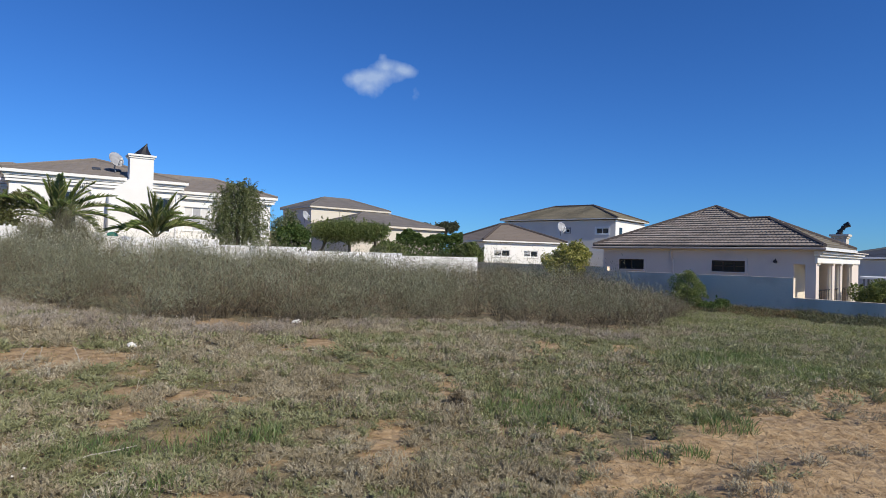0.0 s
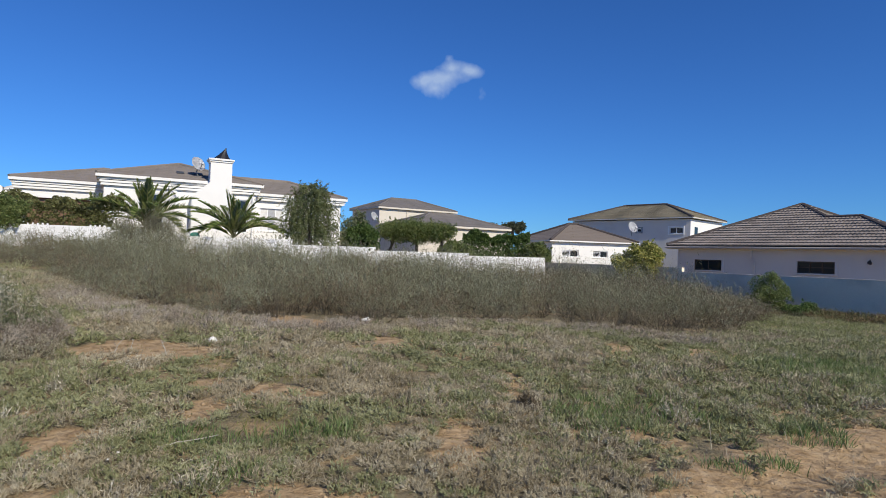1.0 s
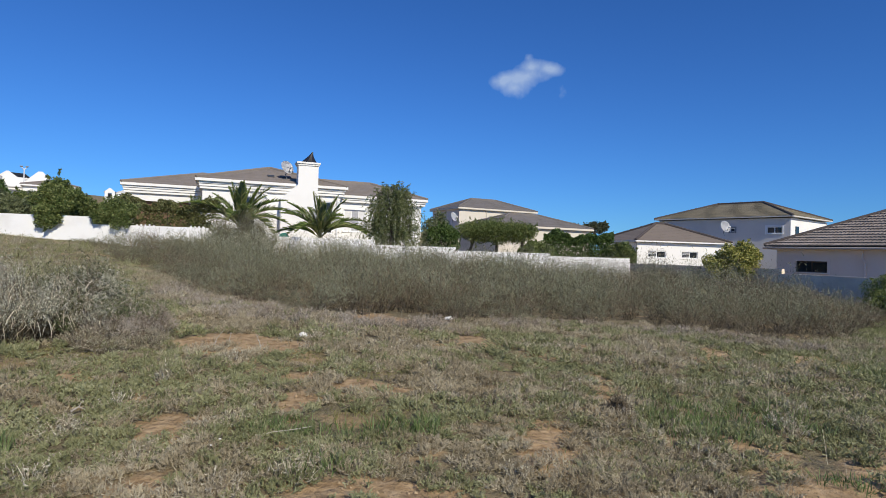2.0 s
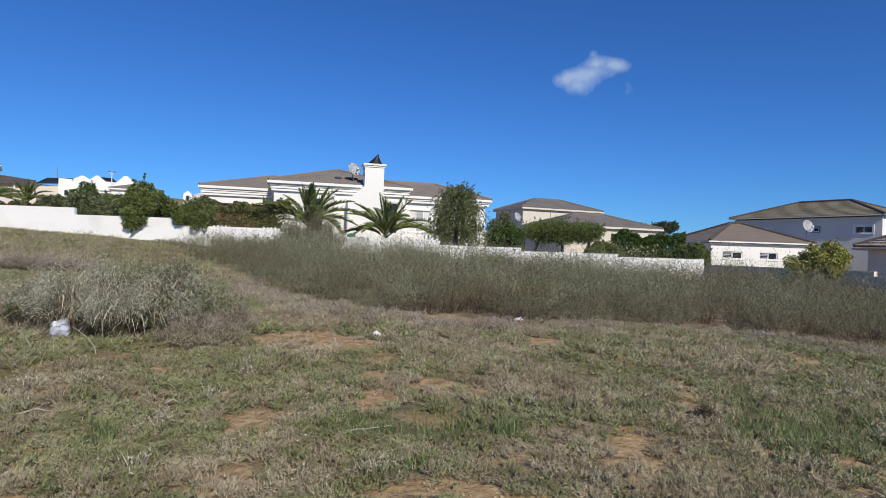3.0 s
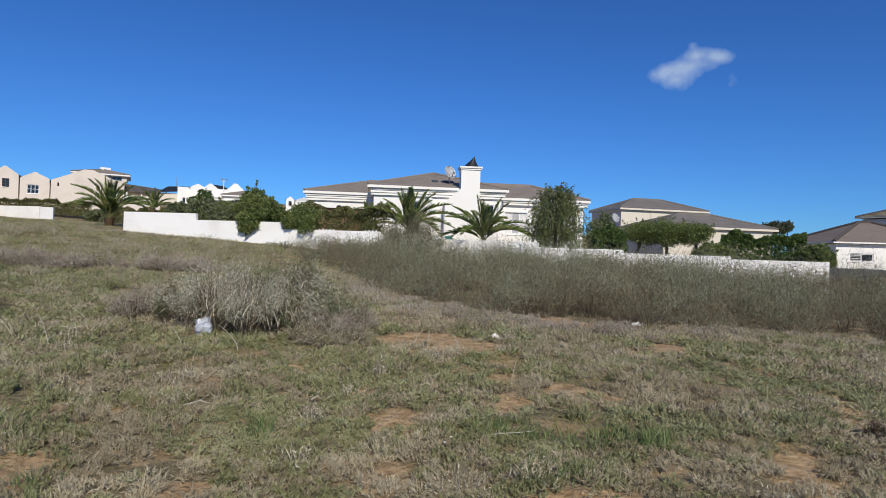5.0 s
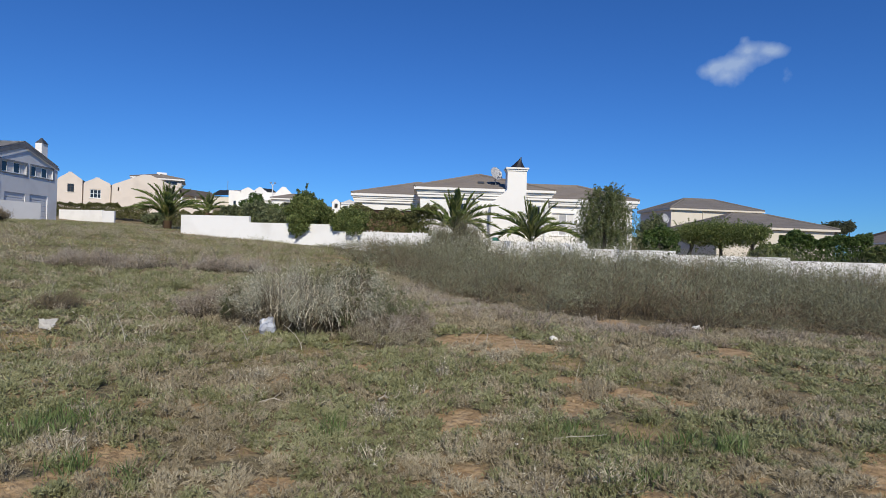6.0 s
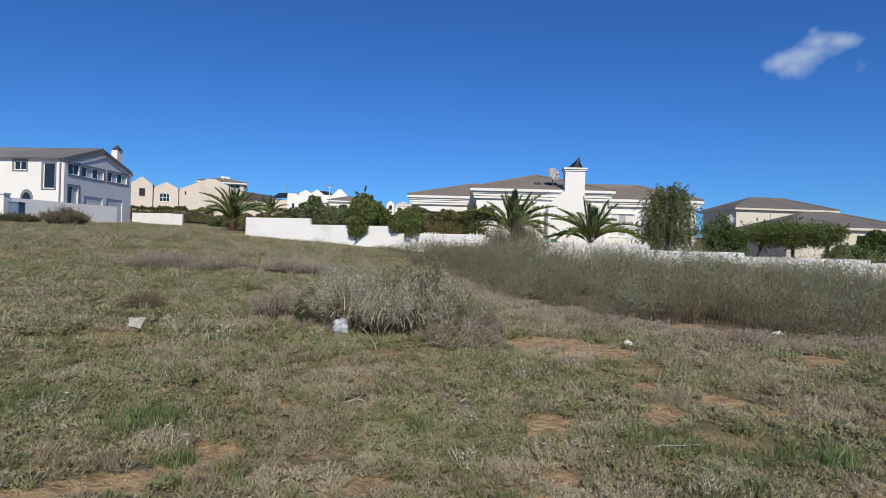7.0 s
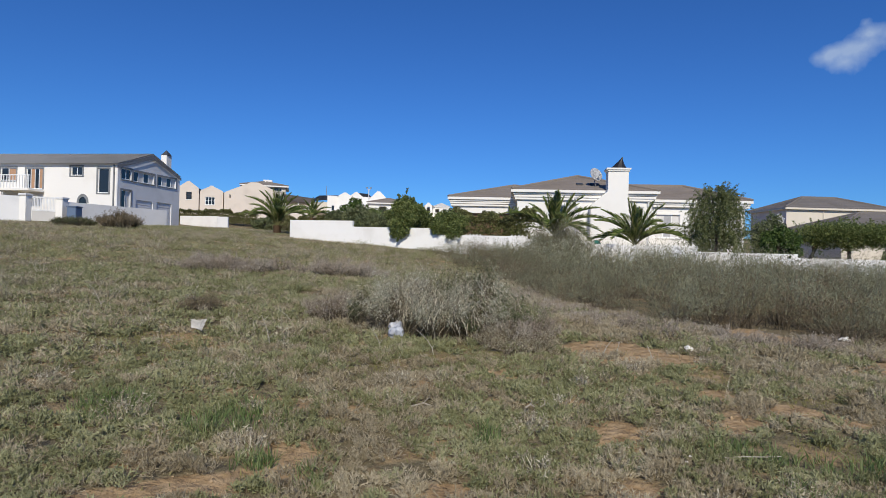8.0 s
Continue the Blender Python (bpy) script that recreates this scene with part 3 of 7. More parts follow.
def body_walls(parent, x0, x1, y0, y1, z0, z1, mat, front=(), right=(), left=(), t=0.22, name="wall"):
    """Four outer walls of a block, with holes in the front (along x), the right and left ends (along y)."""
    bm = bmesh.new()
    wall_panel(bm, x0, x1, z0, z1, y0, y0 + t, front)
    part(name, bm, mat, parent)
    bm = bmesh.new()
    wall_panel(bm, x0, x1, z0, z1, y1 - t, y1)
    part(name, bm, mat, parent)
    for x, holes, sx in ((x1, right, 1), (x0, left, -1)):
        bm = bmesh.new()
        # along +y for the right end, along -y for the left
        wall_panel(bm, y0 + t, y1 - t, z0, z1, 0, t, holes)
        rot = Matrix(((0, -1, 0, x), (1, 0, 0, 0), (0, 0, 1, 0), (0, 0, 0, 1))) if sx > 0 else Matrix(((0, 1, 0, x), (1, 0, 0, 0), (0, 0, 1, 0), (0, 0, 0, 1)))
        part(name, turned(bm, rot), mat, parent)
    part("floor_slab", block(x0 + t, x1 - t, y0 + t, y1 - t, z0 + 0.3, z0 + 0.35), GREYPLASTER, parent)


def end_right(x):
    """Turns a unit built along x into the right-hand end wall at x, whose face looks to +x."""
    return Matrix(((0, -1, 0, x), (1, 0, 0, 0), (0, 0, 1, 0), (0, 0, 0, 1)))


def gable_block(parent, x0, x1, y0, y1, z0, z_eave, z_peak, mat, roof_mat, holes=(), parapet=0.25):
    """A block with its gable end towards -y: walls with holes, two roof slopes, a gable parapet with a small cap."""
    t = 0.22
    xm = (x0 + x1) / 2
    cw = 0.06 * (x1 - x0)
    body_walls(parent, x0, x1, y0, y1, z0, z_eave, mat, front=holes)
    bm = bmesh.new()
    pr = [(x0, z_eave), (x1, z_eave), (x1 - 0.1, z_eave + parapet * 0.6), (xm + cw * 1.5, z_peak + parapet * 0.6), (xm + cw, z_peak + parapet), (xm - cw, z_peak + parapet), (xm - cw * 1.5, z_peak + parapet * 0.6), (x0 + 0.1, z_eave + parapet * 0.6)]
    f = [bm.verts.new((x, y0 - 0.003, z)) for x, z in pr]
    b = [bm.verts.new((x, y0 + t, z)) for x, z in pr]
    bm.faces.new(f)
    bm.faces.new(b[::-1])
    for i in range(len(pr)):
        j = (i + 1) % len(pr)
        bm.faces.new((f[j], f[i], b[i], b[j]))
    part("gable", bm, mat, parent)
    for s in (0, 1):
        e = x0 - 0.2 if s == 0 else x1 + 0.2
        bm = bmesh.new()
        quad(bm, (e, y0 + t, z_eave - 0.05), (xm, y0 + t, z_peak), (xm, y1, z_peak), (e, y1, z_eave - 0.05))
        bmesh.ops.solidify(bm, geom=bm.faces[:], thickness=0.12)
        part("roof", bm, roof_mat, parent)


# the white single-storey house with the tall chimney
H1 = thing("house", pose(-16.71, 32.6, 0, 0, 0, 35), "white plastered single-storey house with brown hip roof and tall chimney", "house")
F1 = 1.9
body_walls(H1, -6.0, 1.95, 0.3, 9.5, F1 - 1.6, 5.1, WHITE, front=((-3.75, -2.45, F1 + 0.1, 4.4), (0.75, 1.5, F1 + 0.5, 4.35)))
hip_roof(H1, -6.0, 1.95, 0.3, 9.5, 5.28, 1.35, ROOFBROWN, 14, over=0.36)
cornice(H1, -6.0, 1.95, 0.3, 9.5, 5.28)
w = window_unit(H1, -3.75, -2.45, F1 + 0.1, 4.4, 0.3, bars=1, cross=1, curtain=True)
bm = bmesh.new()
for i in range(12):
    a0, a1 = math.pi * i / 12, math.pi * (i + 1) / 12
    q = [(-3.1 + r * math.cos(a), z) for r, a in ((0.66, a0), (0.84, a0), (0.84, a1), (0.66, a1)) for z in [4.25 + r * 0.75 * math.sin(a)]]
    for y in (0.22, 0.34):
        quad(bm, *[(x, y, z) for x, z in (q if y > 0.3 else q[::-1])])
    quad(bm, (q[1][0], 0.22, q[1][1]), (q[1][0], 0.34, q[1][1]), (q[2][0], 0.34, q[2][1]), (q[2][0], 0.22, q[2][1]))
    quad(bm, (q[0][0], 0.22, q[0][1]), (q[3][0], 0.22, q[3][1]), (q[3][0], 0.34, q[3][1]), (q[0][0], 0.34, q[0][1]))
bmesh.ops.remove_doubles(bm, verts=bm.verts, dist=0.0005)
part("arch_moulding", bm, WHITE, w)
window_unit(H1, 0.75, 1.5, F1 + 0.5, 4.35, 0.3, bars=0, cross=1)
chimney_stack(H1, -0.75, 0.42, -0.55, 0.35, F1 - 1.6, 6.56, shoulder=0.95, z_sh=5.1)
body_walls(H1, 1.96, 7.6, 1.3, 7.0, F1 - 1.6, 4.75, WHITE, front=((2.4, 3.85, 2.6, 4.0), (5.9, 6.9, 2.5, 3.95)))
hip_roof(H1, -2.5, 7.6, 1.3, 7.0, 4.9, 1.15, ROOFBROWN, 11, over=0.32)
cornice(H1, 2.3, 7.6, 1.3, 7.0, 4.9, n=2)
window_unit(H1, 2.4, 3.85, 2.6, 4.0, 1.3, bars=2, cross=1, curtain=NETCURTAIN, shut=(0, 2), surround=WHITE)
window_unit(H1, 5.9, 6.9, 2.5, 3.95, 1.3, bars=2, cross=1, shut=(1, 2), surround=WHITE)
body_walls(H1, -10.3, -6.01, 3.9, 12.0, F1 - 1.6, 4.95, WHITE, front=((-9.9, -6.3, F1 - 1.0, 4.05),))
hip_roof(H1, -10.3, -2.0, 3.9, 12.0, 5.1, 1.26, ROOFBROWN, 14, over=0.32)
cornice(H1, -10.3, -6.3, 3.9, 12.0, 5.1)
part("veranda_screen", block(-9.9, -6.3, 4.15, 4.2, F1 - 1.0, 4.05), WOOD, H1)
for i in range(5):
    part("screen_post", block(-9.9 + i * 0.88, -9.82 + i * 0.88, 4.09, 4.148, F1 - 1.0, 4.05), WOOD, H1)
bm = bmesh.new()
bar(bm, (1.75, 0.22, 5.1), (1.75, 0.22, F1 - 0.6), 0.09)
part("downpipe", bm, FRAMEWHITE, H1)
for x0, x1, z in ((-2.35, -1.95, 5.75), (-1.5, -0.95, 5.78)):
    # flat dark plates standing in for shadows on the front slope
    bm = block(x0, x1, 0, 0.5, 0.03, 0.10, 0.01)
    part("roof_shadow_plate", turned(bm, Matrix.Translation((0, 1.35, 5.28 + 1.47 * 0.285)) @ Matrix.Rotation(math.atan(0.285), 4, "X")), SLATE, H1)
dish_aerial(pose(-16.71 - 1.28 * math.cos(radians(35)) - 1.0 * math.sin(radians(35)), 32.6 - 1.28 * math.sin(radians(35)) + 1.0 * math.cos(radians(35)), 6.33, -25, 0, 62), 0.42)

GUTTER = material("brown_grey_gutter", (0.50, 0.42, 0.36), 0.7, 20, 2, 0.06, 0.1)
# the beige house with the tiled roof and the porch
H5 = thing("house", pose(8.15, 31.98, 0, 0, 0, -45), "beige single-storey house with grey-brown tiled hip roof and porch", "house")
G5 = -0.9
body_walls(H5, 0.4, 10.4, 0.4, 9.0, G5, 2.05, TAN, front=((1.32, 2.72, 1.0, 1.52), (6.11, 7.59, 1.03, 1.55), (9.55, 10.0, -0.4, 1.45)), right=((0.9, 3.3, -0.4, 1.5), (3.75, 4.9, -0.4, 1.5), (5.3, 7.4, -0.4, 1.5)))
window_unit(H5, 1.32, 2.72, 1.0, 1.52, 0.4, frame_mat=BROWNFRAME, bars=1, surround=TAN)
window_unit(H5, 6.11, 7.59, 1.03, 1.55, 0.4, frame_mat=BROWNFRAME, bars=2, cross=1, surround=TAN)
# back wall and floor of the porch
part("porch_back_wall", block(8.3, 8.5, 0.65, 8.7, G5 + 0.36, 2.0), CREAM, H5)
part("porch_ceiling", block(8.5, 10.17, 0.63, 8.77, 1.9, 1.95), WHITE, H5)
for y in (0.75, 3.4, 5.0, 7.5):
    bm = bmesh.new()
    bar(bm, (10.29, y, G5 + 0.3), (10.29, y, 1.5), 0.26, 0.22, 12)
    box(bm, 10.13, 10.45, y - 0.16, y + 0.16, 1.45, 1.52)
    part("porch_column", bm, CREAM, H5)
bm = bmesh.new()
bar(bm, (10.3, 0.9, 0.33), (10.3, 7.4, 0.33), 0.05)
part("porch_rail", bm, BLACK, H5)
for i in range(16):
    bm = bmesh.new()
    bar(bm, (10.3, 1.1 + i * 0.4, -0.3), (10.3, 1.1 + i * 0.4, 0.33), 0.025, sides=5)
    part("baluster", bm, BLACK, H5)
for h, o, d in ((2.03, 0.32, 0.11), (1.917, 0.20, 0.11), (1.804, 0.08, 0.285)):
    part("cornice", block(10.4 - 0.05, 10.4 + o * 0.9, 0.4 - o * 0.6, 9.0, h - d, h, 0.015), WHITE, H5)
part("porch_door", block(8.505, 8.55, 1.2, 2.2, -0.5, 1.45, 0.01), FRAMEWHITE, H5, "white door at the back of the porch")
bm = bmesh.new()
bar(bm, (4.15, 0.30, 2.05), (4.15, 0.30, 1.65), 0.09)
bar(bm, (4.15, 0.30, 1.65), (4.28, 0.33, 1.5), 0.09)
bar(bm, (4.28, 0.33, 1.5), (4.28, 0.33, G5), 0.09)
part("downpipe", bm, TAN, H5)
bm = bmesh.new()
bar(bm, (8.88, 0.36, 1.52), (8.88, 0.20, 1.56), 0.10, 0.16, 10)
bar(bm, (8.88, 0.28, 1.58), (8.88, 0.28, 1.68), 0.05)
part("wall_lamp", bm, BROWNFRAME, H5)
bm = bmesh.new()
bar(bm, (-0.02, -0.06, 2.12), (10.85, -0.06, 2.12), 0.11)
part("gutter", bm, GUTTER, H5)
# the roof body: a square hip with a lower hip wing on one side, one front slope to both
RK = 0.479
RB = 10.8


def r5(x, y, h):
    return (x, y, 2.2 + RK * h)


bm = bmesh.new()
ap = r5(4.7, 4.7, 4.7)
wl_, wr_ = r5(6.4, 3.0, 3.0), r5(7.8, 3.0, 3.0)
quad(bm, r5(0, 0, 0), r5(RB, 0, 0), wr_, wl_, ap)
quad(bm, r5(RB, 0, 0), r5(RB, 6.0, 0), wr_)
quad(bm, wr_, r5(RB, 6.0, 0), r5(9.4, 6.0, 0), wl_)
quad(bm, ap, wl_, r5(9.4, 6.0, 0), r5(9.4, 9.4, 0))
quad(bm, r5(9.4, 9.4, 0), r5(0, 9.4, 0), ap)
quad(bm, r5(0, 9.4, 0), r5(0, 0, 0), ap)
bmesh.ops.remove_doubles(bm, verts=bm.verts, dist=0.001)
roof5 = part("roof", bm, ROOFGREY, H5)
ridge_lines(roof5, [(r5(0, 0, 0.05), ap), (ap, wl_), (wl_, wr_), (wr_, r5(RB, 0, 0.05)), (wr_, r5(RB, 6.0, 0.05)), (ap, r5(0, 9.4, 0.05)), (ap, r5(9.4, 9.4, 0.05))], ROOFDARK)
bm = bmesh.new()
courses(bm, r5(RB, 0, 0), r5(RB, 6.0, 0), wr_, wr_, 11, 0.05)
courses(bm, r5(9.4, 6.0, 0), r5(9.4, 9.4, 0), ap, lerp(wl_, ap, 0.02), 14, 0.04)
courses(bm, r5(0, 9.4, 0), r5(0, 0, 0), ap, ap, 17, 0.05)
tagged(part("tiling", bm, ROOFGREY, roof5), kind="stuff")
part("fascia", block(10.8, 10.84, -0.02, 6.2, 2.06, 2.19), FRAMEWHITE, roof5)
part("soffit", block(0.02, 10.78, 0.02, 9.38, 2.05, 2.09), TAN, roof5)
CH5 = chimney_stack(H5, 9.75, 10.35, 6.3, 6.9, 2.2, 3.0, CREAM, cowl=False)
bm = bmesh.new()
pts = [(10.0, 6.6, 3.0), (9.95, 6.6, 3.12), (10.12, 6.6, 3.24), (10.2, 6.6, 3.42), (10.42, 6.6, 3.52)]
for (p, q), w0, w1 in zip(zip(pts, pts[1:]), (0.40, 0.20, 0.20, 0.22), (0.20, 0.20, 0.22, 0.30)):
    bar(bm, p, q, w0, w1, 10)
part("chimney_cowl", bm, BLACK, CH5, "black swan-necked chimney cowl")

# the small white house with two windows
H3 = thing("house", pose(2.99, 40.89, 0, 0, 0, 24), "white single-storey outbuilding with brown hip roof and two windows", "house")
body_walls(H3, 0, 6.6, 0.3, 6.2, -1.0, 2.5, WHITE, front=((0.79, 2.1, 1.5, 1.97), (3.24, 4.45, 1.5, 1.95)))
hip_roof(H3, 0, 6.6, 0.3, 6.2, 2.62, 1.33, ROOFPLAIN, 11, over=0.25, ridge_mat=ROOFDARK, fascia=0.09, lift=0.010)
for x0, x1 in ((0.79, 2.1), (3.24, 4.45)):
    w = window_unit(H3, x0, x1, 1.5, 1.96, 0.3, bars=1, cross=0)
    for k in range(4):
        part("burglar_bar", block(x0 + 0.05, (x0 + x1) / 2 - 0.02, 0.325, 0.345, 1.57 + 0.09 * k, 1.595 + 0.09 * k), FRAMEWHITE, w)

# the grey two-storey house
H4 = thing("house", pose(14.15, 47.96, 0, 0, 0, -38), "grey two-storey house with brown hip roof, its sunlit end coloured white", "house")
body_walls(H4, -11.0, -0.3, 0.3, 7.2, -1.5, 4.75, GREYPLASTER, front=((-1.95, -0.85, 3.6, 4.1), (-4.75, -4.35, 3.72, 4.05)), right=((1.1, 1.7, 3.55, 4.15),))
# white skin puts the sunlight on this end into the colour
part("sunlit_end_render", block(-0.298, -0.27, 0.3, 7.2, -1.5, 4.75), WHITE, H4)
hip_roof(H4, -11.0, -0.3, 0.3, 7.2, 4.9, 1.4, ROOFMOSS, 13, over=0.3, ridge_mat=ROOFDARK, fascia_mat=GREYPLASTER, fascia=0.08, lift=0.035)
window_unit(H4, -1.95, -0.85, 3.6, 4.1, 0.3, bars=1, surround=FRAMEWHITE)
window_unit(H4, -4.75, -4.35, 3.72, 4.05, 0.3, bars=0, surround=FRAMEGREY)
part("end_window", block(-0.265, -0.24, 1.1, 1.7, 3.55, 4.15), GLASS, H4)
dish_aerial(pose(9.5, 47.6, 3.95, -20, 0, 30), 0.42, "pale satellite dish on the wall of the grey house")

# the beige two-storey house behind the hedge
H2 = thing("house", pose(-12.83, 56.56, 0, 0, 0, 41), "cream two-storey house with brown hip roofs above a hedge", "house")
body_walls(H2, 0.2, 9.2, 0.2, 6.2, -0.5, 5.85, CREAM)
# beige skin over the cream: a colour tone for the end in shade
part("end_shade_tone", block(0.17, 0.198, 0.2, 6.2, -0.5, 5.85), TAN, H2)
hip_roof(H2, 0.2, 9.2, 0.2, 6.2, 5.98, 1.2, ROOFASH, 11, over=0.25, fascia_mat=CREAM)
bm = bmesh.new()
bar(bm, (3.3, 0.14, 5.8), (3.3, 0.14, 3.5), 0.08)
part("downpipe", bm, CREAM, H2)
dish_aerial(pose(-13.2, 56.0, 4.95, -20, 0, 60), 0.42, "pale satellite dish on the cream house")
H2B = thing("house", pose(-7.5, 46.4, 0, 0, 0, 40), "long cream single-storey house with grey-brown hip roof", "house")
body_walls(H2B, 0.2, 9.6, 0.2, 6.6, -0.5, 3.68, CREAM, front=((5.2, 6.6, 2.6, 3.3),))
hip_roof(H2B, 0.2, 9.6, 0.2, 6.6, 3.81, 1.15, ROOFASH, 11, over=0.25, fascia_mat=CREAM)
window_unit(H2B, 5.2, 6.6, 2.6, 3.3, 0.2, bars=1, frame_mat=BROWNFRAME)

# the two-storey house with the gable greyed for shade
CURTAINTAN = material("tan_curtain", (0.42, 0.25, 0.15), 0.9, 10, 3, 0.15, 0.2)
RAKESHADE = material("grey_rake_shade", (0.36, 0.36, 0.37), 0.7, 20, 2, 0.06, 0.1)
H8 = thing("house", pose(-44.66, 14.67, 0, 0, 0, 32), "white two-storey house with grey roof, gable coloured greyer for its shade, and garage doors", "house")
W8 = dict(frame_mat=FRAMEWHITE, surround=FRAMEGREY)
front8 = ((-1.42, -0.58, 4.73, 6.43), (-3.54, -2.63, 5.92, 6.54), (-7.1, -5.77, 4.95, 6.41), (-9.2, -7.94, 5.53, 6.44))
right8 = ((0.35, 1.33, 5.75, 6.5), (1.55, 3.77, 5.73, 6.45), (4.2, 6.4, 5.73, 6.45), (0.35, 1.29, 2.9, 5.0), (1.86, 3.73, 2.6, 4.45), (4.15, 5.94, 2.6, 4.48))
body_walls(H8, -18, 0, 0, 6.9, 1.6, 6.75, WHITE, front=front8)
# pale grey gable skin: the shade of this end is put into the colour
bm = bmesh.new()
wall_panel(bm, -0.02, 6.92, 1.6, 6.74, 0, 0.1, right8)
part("shade_toned_gable_wall", turned(bm, end_right(0.11)), PALEWALL, H8)
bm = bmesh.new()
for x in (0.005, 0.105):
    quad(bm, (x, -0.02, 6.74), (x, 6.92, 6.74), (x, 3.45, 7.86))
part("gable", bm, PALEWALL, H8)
for k, (x0, x1, z0, z1) in enumerate(front8):
    window_unit(H8, x0, x1, z0, z1, 0.0, bars=(0, 1, 3, 1)[k], curtain=(False, False, CURTAINTAN, CURTAINTAN)[k], **W8)
part("corner_pipe", block(-0.2, -0.12, -0.09, -0.01, 1.6, 6.7), FRAMEGREY, H8)
for k, (y0, y1, z0, z1) in enumerate(right8[:4]):
    window_unit(H8, y0, y1, z0, z1, 0.0, end_right(0.11), bars=(1, 3, 3, 1)[k], curtain=k > 0, **W8)
for y0, y1, z0, z1 in right8[4:]:
    d = part("garage_door", turned(block(y0, y1, 0.08, 0.12, z0, z1), end_right(0.11)), PALEWALL, H8, "pale grey panelled garage door")
    for k in range(5):
        part("door_panel", turned(block(y0 + 0.06, y1 - 0.06, 0.06, 0.079, z0 + 0.05 + k * 0.37, z0 + 0.36 + k * 0.37, 0.01), end_right(0.11)), PALEWALL, d)
bm = bmesh.new()
for i in range(9):
    a0, a1 = math.pi * i / 9, math.pi * (i + 1) / 9
    q = [(-2.54 + r * math.cos(a), 4.05 + r * 1.35 * math.sin(a)) for r, a in ((0.30, a0), (0.45, a0), (0.45, a1), (0.30, a1))]
    quad(bm, *[(x, -0.05, z) for x, z in q[::-1]])
    quad(bm, (q[1][0], -0.05, q[1][1]), (q[1][0], 0, q[1][1]), (q[2][0], 0, q[2][1]), (q[2][0], -0.05, q[2][1]))
bmesh.ops.remove_doubles(bm, verts=bm.verts, dist=0.0005)
ow = part("oval_window", bm, FRAMEGREY, H8)
bm = bmesh.new()
bmesh.ops.create_circle(bm, cap_ends=True, segments=20, radius=0.31, matrix=Matrix.Translation((-2.54, -0.012, 4.05)) @ Matrix.Rotation(radians(90), 4, "X") @ Matrix.Diagonal((1, 1.35, 1, 1)))
part("pane", bm, GLASS, ow)
for y_e, s in ((-0.3, 1), (6.95, -1)):
    bm = bmesh.new()
    quad(bm, (-18, y_e, 6.72), (0.22, y_e, 6.72), (0.22, 3.45, 8.0), (-18, 3.45, 8.0))
    bmesh.ops.solidify(bm, geom=bm.faces[:], thickness=0.16)
    part("roof", bm, SHEETGREY, H8)
    # dark grey board standing in for the shade under the roof overhang
    bm = bmesh.new()
    quad(bm, (0.225, y_e, 6.60), (0.225, 3.45, 7.88), (0.225, 3.45, 7.58), (0.225, y_e, 6.40))
    bmesh.ops.solidify(bm, geom=bm.faces[:], thickness=0.03)
    part("rake_shade_board", bm, RAKESHADE, H8)
part("chimney", block(-0.78, -0.3, 5.75, 6.4, 6.5, 8.28, 0.02), WHITE, H8)
bm = bmesh.new()
bmesh.ops.create_cone(bm, cap_ends=True, segments=4, radius1=0.42, radius2=0.03, depth=0.42, matrix=Matrix.Translation((-0.54, 6.08, 8.49)) @ Matrix.Rotation(radians(45), 4, "Z"))
part("chimney_cowl", bm, SLATE, H8, "dark pyramid chimney cowl")
# balcony and the grey block beside it
part("balcony_slab", block(-8.9, -5.6, -1.3, -0.01, 4.72, 4.9, 0.02), WHITE, H8)
for i in range(14):
    part("baluster", block(-8.85 + i * 0.245, -8.81 + i * 0.245, -1.28, -1.24, 4.9, 5.75), FRAMEWHITE, H8)
part("handrail", block(-8.9, -5.6, -1.29, -1.23, 5.75, 5.81), FRAMEWHITE, H8)
part("side_block", block(-13.5, -8.0, -4.2, -1.5, 1.6, 5.05, 0.02), GREYPLASTER, H8)


# its gate, pillars and boundary wall
def pillar(x, y, z_top):
    z = gz(x, y)
    ob = thing("gate_pillar", pose(x, y, z, 0, 0, 32), "white plastered gate pillar with a capping slab", "pillar", "gate pillars")
    part("shaft", block(-0.21, 0.21, -0.21, 0.21, -0.3, z_top - z - 0.12, 0.02), WHITE, ob)
    part("capping", block(-0.26, 0.26, -0.26, 0.26, z_top - z - 0.12, z_top - z, 0.02), PALEWALL, ob)


pillar(-40.2, 8.5, 3.95)
pillar(-39.8, 10.15, 3.86)
gate = thing("driveway_gate", pose(-40.2, 8.5, gz(-40.2, 8.5), 0, 0, 76.4), "white slatted driveway gate between the pillars", "gate")
part("gate_rail", block(0.3, 1.4, -0.03, 0.03, 1.35, 1.43), FRAMEWHITE, gate)
part("gate_rail", block(0.3, 1.4, -0.03, 0.03, 0.62, 0.70), FRAMEWHITE, gate)
part("gate_board", block(0.3, 1.4, -0.02, 0.02, 0.06, 0.619), GREYPLASTER, gate)
for i in range(16):
    part("slat", block(0.32 + i * 0.068, 0.36 + i * 0.068, -0.015, 0.015, 0.70, 1.35), FRAMEWHITE, gate)
plan_wall("wall_pale", "pale grey-white plastered boundary wall beside the gate", (-39.75, 10.4), (-41.7, 16.85), 3.62, 0.2, PALEWALL)
plan_wall("wall_pale", "pale grey boundary wall of the upper house", (-43.2, 1.0), (-40.35, 8.25), 3.8, 0.2, PALEWALL)
bin_ob = thing("wheelie_bin", pose(-39.15, 10.6, gz(-39.15, 10.6), 0, 0, 40), "blue-grey wheelie bin beside the gate pillar", "bin")
